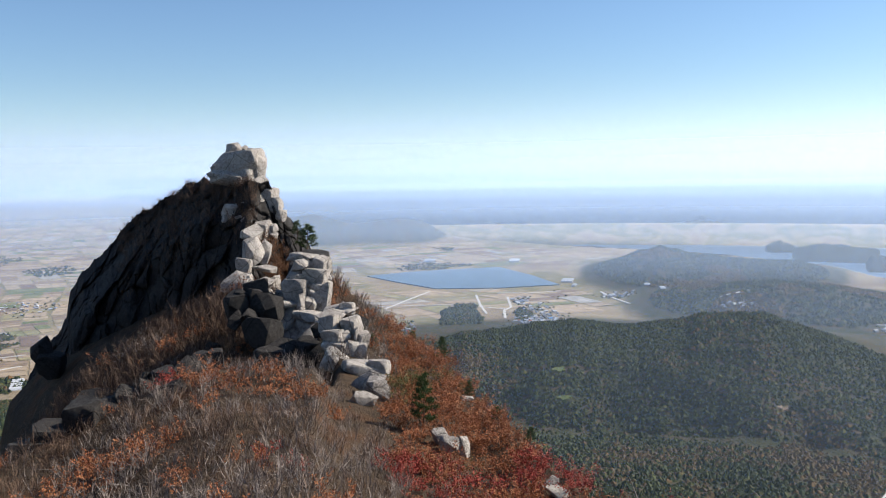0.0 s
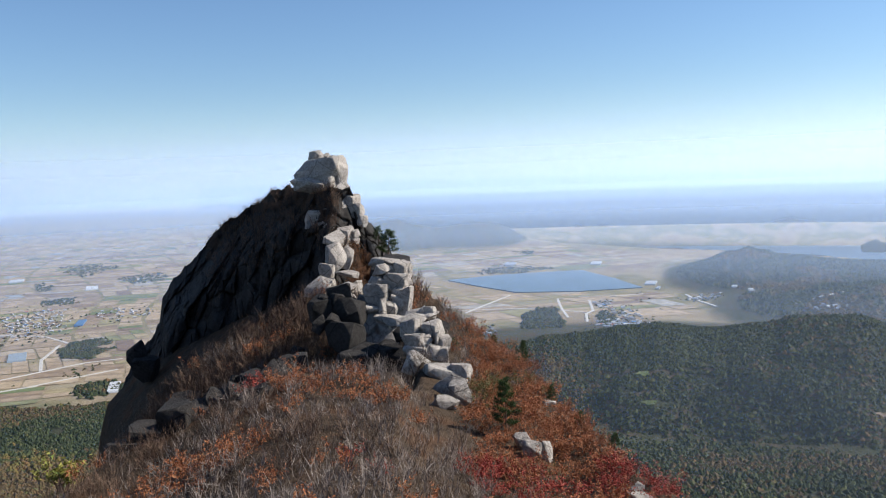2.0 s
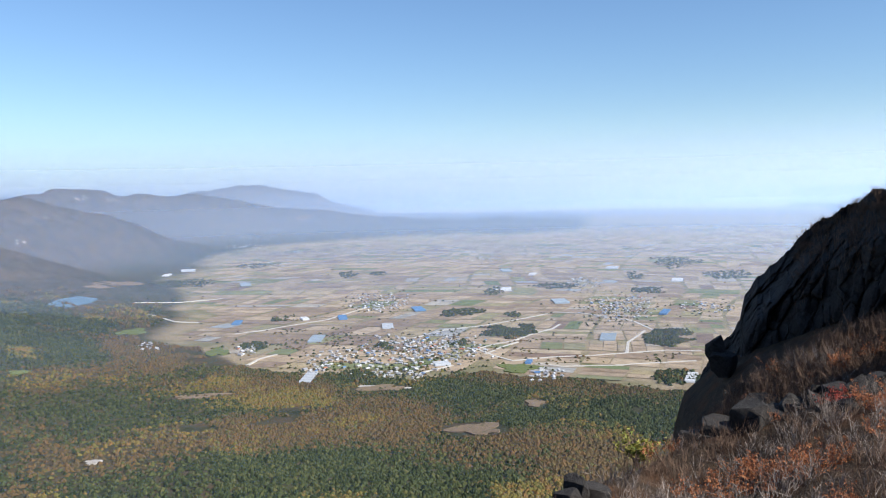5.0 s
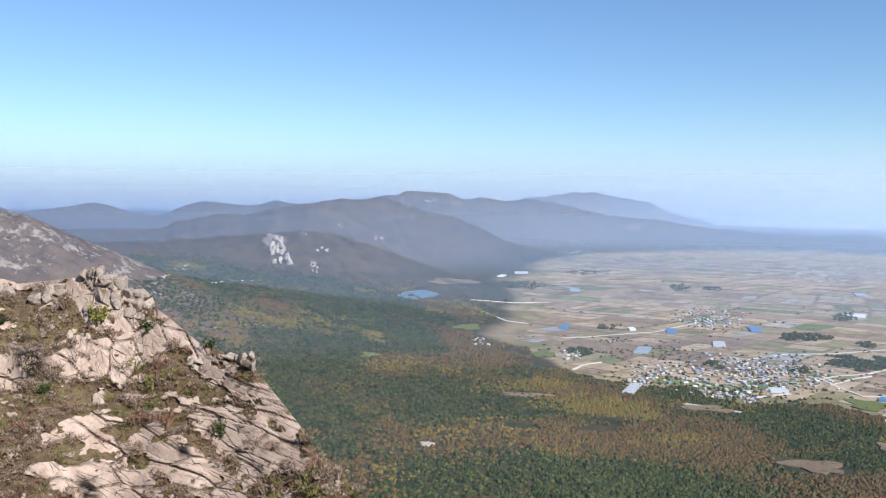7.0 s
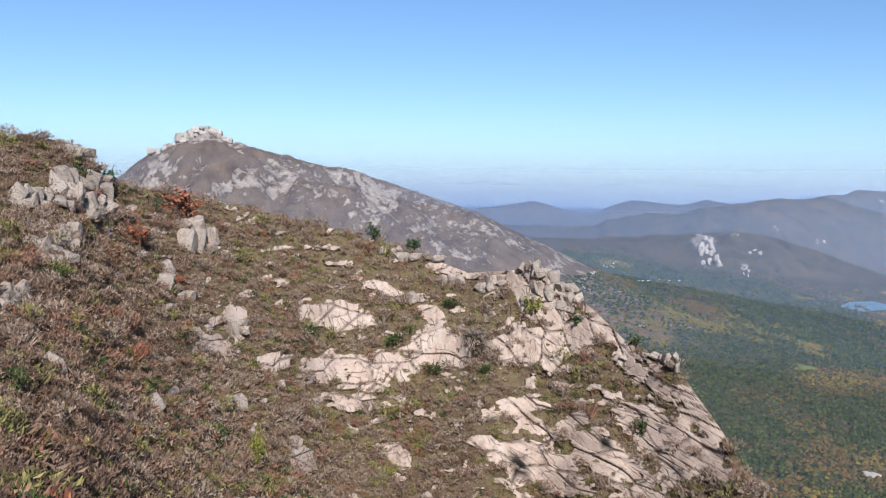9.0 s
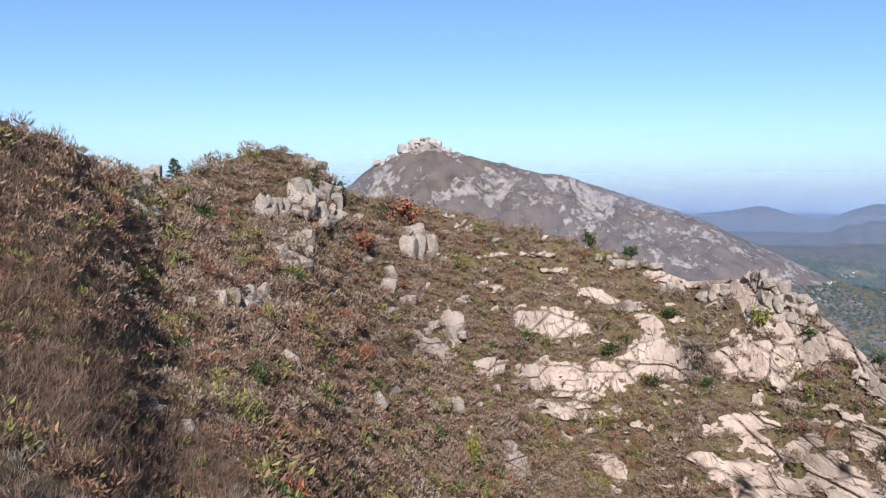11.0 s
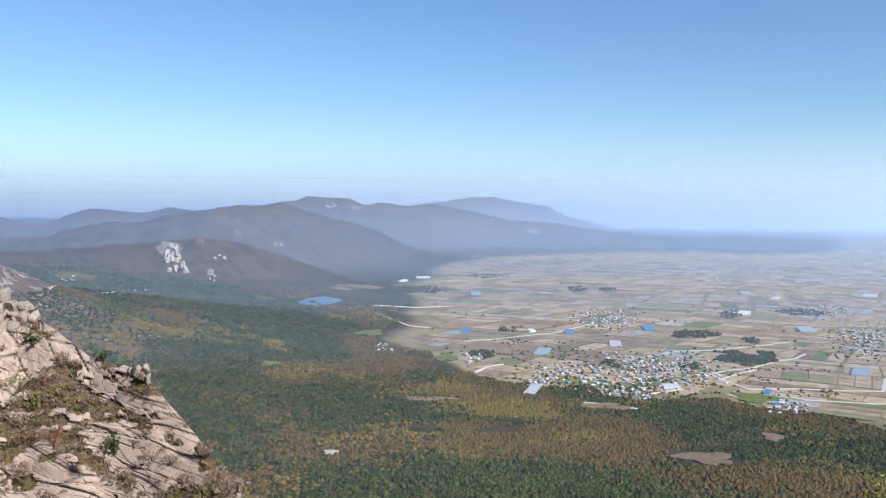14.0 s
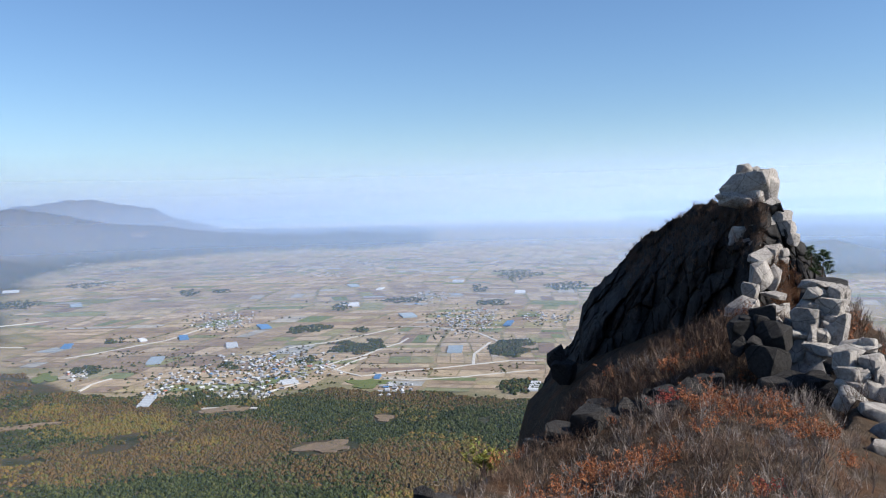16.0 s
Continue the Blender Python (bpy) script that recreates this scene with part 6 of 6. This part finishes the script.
DOME = [dome_template(i + 5) for i in range(4)]
BARE = [shrub_template(i, 7, 6, 0.016) for i in range(5)]
LEAFY = [shrub_template(20 + i, 5, 3, 0.014, 17, 0.055) for i in range(4)]
COARSE_LEAFY = [shrub_template(60 + i, 3, 2, 0.03, 7, 0.09) for i in range(4)]

# far bushes: a dome of twig sprays and withered leaves over a few stems
def tuft_template(seed, sprays=46, size=0.125):
    r_ = np.random.default_rng(seed)
    lobes = [np.array([0.34 * math.cos(k * 2.1 + seed), 0.34 * math.sin(k * 2.1 + seed), 0.28 + 0.2 * r_.random()]) for k in range(3)] + [np.array([0, 0, 0.5])]
    out = []
    for k in range(sprays):
        d = r_.normal(0, 1, 3)
        d = d / np.linalg.norm(d)
        d[2] = abs(d[2])
        c = lobes[k % 4] + d * np.array([0.3, 0.3, 0.36]) * (0.6 + 0.4 * r_.random())
        u = d + np.array([0, 0, 0.5]) + r_.normal(0, 0.5, 3)
        u = u / np.linalg.norm(u)
        w = np.cross(u, r_.normal(0, 1, 3))
        w = w / (np.linalg.norm(w) + 1e-9)
        s = size * (0.6 + 0.8 * r_.random())
        out.append((np.array([c - u * s, c + w * s * 0.6, c + u * s * 1.3]), np.array([(0, 1, 2)])))
        if k % 8 == 0:
            out.append(twig(np.array([0, 0, -0.1]), c * 1.1, 0.03))
    return merged(out), None


TUFTS = [tuft_template(i) for i in range(4)]

# the ridge: bare thickets with orange and red drifts; the sunny flank is all orange
n = 7800
az = np.concatenate([rng.uniform(-24, 46, n), rng.uniform(8, 28, 900)])
r = np.concatenate([np.sqrt(rng.uniform(11.0 ** 2, 88.0 ** 2, n)), rng.uniform(59, 90, 900)])
near = r < np.where(az < 6, table(az, RIDGE_R) + 2, table(az, FOLD_R) + 2)
slope_ = (az > 7) & (az < 28) & (r > 57)
keep = near | slope_
az, r, slope_ = az[keep], r[keep], slope_[keep]
p = polar(az, r)
p[:, 2] = ridge_z(az, r) - 0.05
drift = fbm(p[:, 0] / 3.2, p[:, 1] / 3.2, seed=121) + 0.25 * rng.normal(0, 1, len(az))
# scrub under the crag turns brown: its rusty tone plus shade in the colour
tone = fbm(p[:, 0] / 7, p[:, 1] / 7, seed=123) + 0.2 * rng.normal(0, 1, len(az)) - 0.7 * slope_
flank = smooth((5.5 - az) / 4) * smooth((r - 22) / 20)
kind = np.where(drift > 0.42 - 1.15 * flank, 1, 0)
redness = fbm(p[:, 0] / 5, p[:, 1] / 5, seed=125) - 0.5 * smooth((r - 30) / 25)
kind = np.where((kind == 1) & (redness > 0.12), 2, kind)
kind = np.where((kind == 1) & (flank > 0.5) & (tone > 0.45), 3, kind)
kind = np.where((kind > 0) & slope_ & (rng.random(len(az)) < 0.75), 0, kind)
size = rng.uniform(0.55, 1.15, len(az)) * np.where(slope_, 1.7, 1.0)
for a0, e0, r0, w0, h0 in ROCKS + LOWER:
    hit = first_hit(a0, e0 - 0.35 * math.degrees(h0 / r0), ridge_z)
    cover = (np.abs(az - a0) < math.degrees(0.75 * w0 / r0)) & (r > hit - 4.5) & (r < hit + 1.0)
    size = np.where(cover, 0.28, size)
pick = rng.integers(0, 4, len(az))
for t_ in range(4):
    q = pick == t_
    grow(("ridge_grey",), BARE[t_], p[q & (kind == 0) & (tone > -0.1)], size[q & (kind == 0) & (tone > -0.1)])
    grow(("ridge_brown",), BARE[t_], p[q & (kind == 0) & (tone <= -0.1)], size[q & (kind == 0) & (tone <= -0.1)])
    for k_, name in ((1, "orange"), (2, "red"), (3, "olive")):
        sel = q & (kind == k_)
        grow(("ridge_brown", "ridge_" + name), LEAFY[t_], p[sel], size[sel])
# dry scrub on the brow of the crag
rows_, cols_ = CRAG_FACE.shape[:2]
ii = rng.integers(int(rows_ * 0.62), rows_ - 1, 1500)
jj = rng.integers(int(cols_ * 0.22), int(cols_ * 0.66), 1500)
ok = rng.random(1500) < 0.15 + 0.85 * smooth((ii / rows_ - 0.7) / 0.2)
spots = CRAG_FACE[ii[ok], jj[ok]]
for t_ in range(4):
    q = np.arange(len(spots)) % 4 == t_
    grow(("ridge_brown",), BARE[t_], spots[q], rng.uniform(0.5, 1.0, q.sum()))
ii, jj = rng.integers(10, int(rows_ * 0.7), 1500), rng.integers(4, int(cols_ * 0.2), 1500)
spots = CRAG_FACE[ii, jj]
q = rng.random(1500) < 0.55
grow(("ridge_brown", "ridge_rust"), LEAFY[0], spots[q], rng.uniform(0.5, 1.0, q.sum()))

# the hillside
def strewn(n, a0, a1, top=1.0):
    """Spots spread evenly over the face of the hillside, with the bareness of the rock there."""
    az = rng.uniform(a0, a1, n)
    row = rng.uniform(0, top, n) * (HS_ROWS - 1)
    el, r = lookup(HS_EL, az, row), lookup(HS_FACE, az, row)
    return az, r, r * np.tan(np.radians(el)), slab_mask(az, el), el


az, r, z, m, el = strewn(8000, 68, 146)
ok = ((rng.random(8000) > m * 1.15) | (rng.random(8000) < 0.04)) & (el > -27) & (r > 40)
az, r, z = az[ok], r[ok], z[ok]
p = polar(az, r, z - 0.15)
tone = fbm(p[:, 0] / 16, p[:, 1] / 16, seed=131) + 0.3 * rng.normal(0, 1, len(az))
bush = fbm(p[:, 0] / 9, p[:, 1] / 9, seed=133) + 0.25 * rng.normal(0, 1, len(az))
fine = r < 105
size = rng.uniform(0.9, 2.2, len(az)) * (0.6 + 0.9 * smooth((r - 60) / 110))
pick = rng.integers(0, 4, len(az))
for t_ in range(4):
    q = pick == t_
    for far, bare, leafy in ((False, DOME, LEAFY), (True, TUFTS, COARSE_LEAFY)):
        g = q & (fine != far)
        leafy_here = bush > np.where(r > 130, 0.1, 0.3)
        a_, b_ = g & ~leafy_here & (tone > 0), g & ~leafy_here & (tone <= 0)
        grow(("hill_brown",), bare[t_], p[a_ & (r < 85)], size[a_ & (r < 85)])
        grow(("hill_taupe",), bare[t_], p[a_ & (r >= 85)], size[a_ & (r >= 85)])
        grow(("hill_umber" if far else "hill_brown",), bare[t_], p[b_], size[b_])
        c_ = g & leafy_here
        for lo, hi, name in ((-9, 0.05, "rust"), (0.05, 0.75, "olive"), (0.75, 0.9, "orange"), (0.9, 9, "red")):
            d_ = c_ & (tone > lo) & (tone <= hi)
            grow(("hill_brown", "hill_" + name), leafy[t_], p[d_], size[d_] * 0.8)
# close thickets on its nearer shoulder
az, r, z, m, el = strewn(7000, 103, 147)
ok = (el > -27) & (rng.random(7000) > m) & (rng.random(7000) < smooth((az - 101) / 12)) & (r > 22)
az, r, z = az[ok], r[ok], z[ok]
p = polar(az, r, z - 0.15)
tone = fbm(p[:, 0] / 8, p[:, 1] / 8, seed=137) + 0.25 * rng.normal(0, 1, len(az))
size = rng.uniform(0.8, 1.9, len(az)) * (0.55 + 0.9 * smooth((r - 25) / 110))
pick = rng.integers(0, 4, len(az))
for t_ in range(4):
    for lo, hi, name in ((-9, -0.3, "hill_umber"), (-0.3, 0.3, "hill_brown"), (0.3, 0.5, "hill_russet"), (0.5, 9, "hill_moss")):
        q = (pick == t_) & (tone > lo) & (tone <= hi)
        half = (np.arange(len(az)) % 5 < 2) | (r < 60)
        grow((name,), (DOME if name in ("hill_umber", "hill_brown") else TUFTS)[t_], p[q & half], size[q & half])
        grow((name.replace("brown", "umber"),), TUFTS[t_], p[q & ~half], size[q & ~half])
# bare branching shrubs close below the viewpoint
n = 900
az, r, z, m, el = strewn(n, 106, 147, 0.5)
p = polar(az, r, z - 0.1)
pick = rng.integers(0, 4, n)
for t_ in range(4):
    for k_, name in ((0, "hill_brown"), (1, "hill_ash")):
        q = (pick == t_) & ((rng.random(n) < 0.16) == bool(k_))
        grow((name,), DOME[t_], p[q], rng.uniform(0.5, 1.2, q.sum()) * (0.5 + 0.7 * smooth((r[q] - 12) / 40)))
# the far part of the hillside is close scrub
az, r, z, m, el = strewn(10500, 71, 122)
ok = (rng.random(10500) > m * 1.2) & (el > -24)
az, r, z = az[ok], r[ok], z[ok]
p = polar(az, r, z - 0.2)
tone = 1.25 * fbm(p[:, 0] / 13, p[:, 1] / 13, seed=141) + 0.35 * rng.normal(0, 1, len(az))
size = (1.0 + 1.8 * rng.random(len(az)) ** 1.8) * (0.8 + 0.4 * smooth((az - 94) / 12))
pick = rng.integers(0, 4, len(az))
for t_ in range(4):
    for lo, hi, name in ((-9, -0.3, "hill_umber"), (-0.3, 0.15, "hill_taupe"), (0.15, 0.38, "hill_moss"), (0.38, 0.66, "hill_russet"), (0.66, 0.86, "hill_pine"), (0.86, 1.05, "hill_ember"), (1.05, 9, "hill_umber")):
        q = (pick == t_) & (tone > lo) & (tone <= hi)
        # on the left the darker brown also carries the thicket's self-shadow
        near_ = q & (az > 112) & (name in ("hill_taupe", "hill_umber"))
        grow((name,), TUFTS[t_], p[q & ~near_], size[q & ~near_])
        grow(("hill_brown",), TUFTS[t_], p[near_], size[near_])
# larger rounded bushes of fine twigs and withered leaves
MASSES = [tuft_template(i + 30, 190, 0.058) for i in range(4)]
az, r, z, m, el = strewn(2600, 73, 132)
ok = (rng.random(2600) > m * 1.3) & (el > -23) & (r > 70)
az, r, z = az[ok], r[ok], z[ok]
p = polar(az, r, z - 0.5)
tone = 1.2 * fbm(p[:, 0] / 15, p[:, 1] / 15, seed=161) + 0.45 * rng.normal(0, 1, len(az))
size = (2.2 + 4.0 * rng.random(len(az)) ** 1.6) * (0.6 + 0.4 * smooth((r - 70) / 90))
pick = rng.integers(0, 4, len(az))
for t_ in range(4):
    for lo, hi, name in ((-9, -0.35, "hill_umber"), (-0.35, 0.2, "hill_taupe"), (0.2, 0.5, "hill_moss"), (0.5, 0.85, "hill_russet"), (0.85, 1.0, "hill_pine"), (1.0, 1.15, "hill_ember"), (1.15, 9, "hill_umber")):
        q = (pick == t_) & (tone > lo) & (tone <= hi)
        grow((name,), MASSES[t_], p[q], size[q])
taupe = island_material("taupe_scrub", [(0, (0.14, 0.098, 0.075)), (0.5, (0.24, 0.175, 0.13)), (1, (0.33, 0.255, 0.195))], 0.9)
umber = island_material("umber_scrub", [(0, (0.11, 0.07, 0.05)), (0.5, (0.20, 0.13, 0.09)), (1, (0.28, 0.19, 0.135))], 0.9)
moss = island_material("moss_scrub", [(0, (0.10, 0.095, 0.034)), (0.5, (0.18, 0.16, 0.055)), (1, (0.26, 0.22, 0.085))], 0.9)
russet = island_material("russet_scrub", [(0, (0.14, 0.065, 0.045)), (0.5, (0.21, 0.11, 0.07)), (1, (0.28, 0.165, 0.11))], 0.9)
MATS = {"pine": leaf_green, "ember": leaf_ember, "taupe": taupe, "umber": umber, "moss": moss, "russet": russet, "grey": bark_grey, "ash": bark_grey, "brown": bark_brown, **LEAVES}
WORDS = {"ash": "bare pale grey branches of leafless shrubs", "pine": "dark evergreen low bushes", "ember": "rust-red autumn bushes", "taupe": "grey-brown close autumn scrub", "umber": "dark brown close autumn scrub", "moss": "olive-green close autumn scrub", "russet": "reddish-brown close autumn scrub", "grey": "bare grey-brown twigs of dry scrub", "brown": "bare brown stems of dry scrub", "orange": "orange autumn leaves of low scrub", "red": "dark red autumn leaves of low scrub", "olive": "yellow-green leaves of low scrub", "rust": "rust-brown withered leaves of low scrub"}
for key, items in piles.items():
    where, tint = key.split("_")
    v, f = merged(items)
    tagged(new("scrub", mesh_np("scrub", v, f, MATS[tint], False)), WORDS[tint] + (" on the ridge" if where == "ridge" else " on the hillside"), "scrub", kind="stuff")


def mesh_part(name, data, mat, parent):
    return part(name, mesh_np(name, data[0], data[1], mat, False), parent)


# single evergreen, yellow and rusty bushes on the hillside
BUSH_KINDS = [("dark evergreen", leaf_green), ("yellow-green", leaf_yellow), ("rust-red", leaf_ember)]
full = [shrub_template(80 + i, 9, 5, 0.03, 9, 0.10, 0.4) for i in range(3)]
bush_meshes = [[(mesh_np("branchwork", *t[0], bark_brown, False), mesh_np("foliage", *t[1], mat, False)) for t in full] for _, mat in BUSH_KINDS]
for i, (a0, e0, wa, we, k_) in enumerate(BUSHES_W):
    r0 = first_hit(a0, e0 - we * 0.8, lambda a_, r_: slope_z(a_, r_)[0])
    h = 2 * r0 * radians(we) * 0.9
    w = 2 * r0 * radians(wa) / 1.05
    base = new("bush")
    stems, foliage = bush_meshes[int(k_)][i % 3]
    part("branchwork", stems, base)
    part("foliage", foliage, base)
    base.matrix_basis = Matrix.Translation(Vector(polar(a0, r0, float(slope_z(a0, r0)[0]) - 0.1))) @ Matrix.Rotation(i * 1.3, 4, "Z") @ Matrix.Diagonal((w, w, h, 1))
    tagged(base, BUSH_KINDS[int(k_)][0] + " bush on the granite hillside", "bush", "bushes of the hillside")


# pines of the ridge
def pine(seed, tall=1.0):
    """A mountain pine one metre high: bent trunk, tiers of limbs, pads of needles."""
    r_ = np.random.default_rng(seed)
    base = new("pine_tree")
    trunk, limbs, needles = [], [], []
    line = [np.array([0.03 * math.sin(3 * k + seed), 0.03 * math.cos(2.3 * k + seed), k]) for k in np.linspace(0, 1, 9)]
    vs, fs = [], []
    for i, c in enumerate(line):
        rad = 0.022 * (1 - i / 8.6)
        for th in np.arange(6) * math.pi / 3:
            vs.append(c + np.array([rad * math.cos(th), rad * math.sin(th), -0.05 if i == 0 else 0]))
    fs = grid_faces(9, 6, True)
    trunk = (np.array(vs), fs)
    for i in range(22):
        k = 0.25 + 0.73 * (i / 21)
        c = line[min(int(k * 8), 8)] * (1 - (k * 8) % 1) + line[min(int(k * 8) + 1, 8)] * ((k * 8) % 1)
        th = i * 2.4 + r_.random()
        reach = 0.34 * (1.12 - k) * (0.7 + 0.6 * r_.random()) + 0.03
        tip = c + np.array([reach * math.cos(th), reach * math.sin(th), reach * (0.15 + 0.35 * r_.random())])
        limbs.append(stick(c, tip, 0.007))
        for _ in range(110):
            s = c + (tip - c) * (0.35 + 0.7 * r_.random()) + r_.normal(0, 0.03, 3) * np.array([1, 1, 0.6])
            d = r_.normal(0, 1, 3) + np.array([0, 0, 0.7])
            d = d / np.linalg.norm(d) * 0.05
            needles.append(stick(s, s + d, 0.007))
    mesh_part("trunk", trunk, bark_brown, base)
    mesh_part("branchwork", merged(limbs), bark_brown, base)
    mesh_part("needle_crown", merged(needles), leaf_green, base)
    return tagged(base, "small green mountain pine on the autumn ridge", "pine tree", "pines of the ridge")


TREES = [pine(i) for i in range(3)]
for i, (a0, e0, wa, we, r0) in enumerate(PINES):
    r0 = min(first_hit(a0, e0 - we, ridge_z), float(table(a0, RIDGE_R)) + 1.5) if r0 < 90 else r0
    h = 2 * r0 * math.tan(radians(we)) * 1.1
    foot = r0 * math.tan(radians(e0 - we)) - (0.1 if r0 < 90 else 0.3 * h)
    w = max(h * (0.75 if r0 < 90 else 1.25), 2 * r0 * math.tan(radians(wa)) * 1.2)
    m_ = Matrix.Translation(Vector(polar(a0, r0, foot))) @ Matrix.Rotation(i * 2.1, 4, "Z") @ Matrix.Diagonal((w, w, h, 1))
    if i < 3:
        TREES[i].matrix_basis = m_
    else:
        copy_thing(TREES[i % 3], m_).scale = (w, w, h)

# a dark pine on the crest of the hillside
for a0, r0, h in ((127.0, 175, 5.0), (128.3, 160, 3.2), (115.6, 250, 3.0)):
    foot = float(slope_z(a0, min(r0, float(table(a0, SLOPE_R)) - 1))[0]) - 0.2
    copy_thing(TREES[0], Matrix.Translation(Vector(polar(a0, min(r0, float(table(a0, SLOPE_R)) - 1), foot))) @ Matrix.Diagonal((h * 1.2, h * 1.2, h, 1))).scale = (h * 1.2, h * 1.2, h)

# a bright young pine at the drop beside the scrub
m_ = Matrix.Translation(Vector(polar(30.9, 52, 52 * math.tan(radians(-18.2))))) @ Matrix.Diagonal((1.9, 1.9, 1.6, 1))
base = new("bush")
part("branchwork", bush_meshes[1][0][0], base)
part("foliage", bush_meshes[1][0][1], base)
base.matrix_basis = m_
tagged(base, "bright yellow-green bush at the edge of the ridge", "bush", "bushes of the ridge")
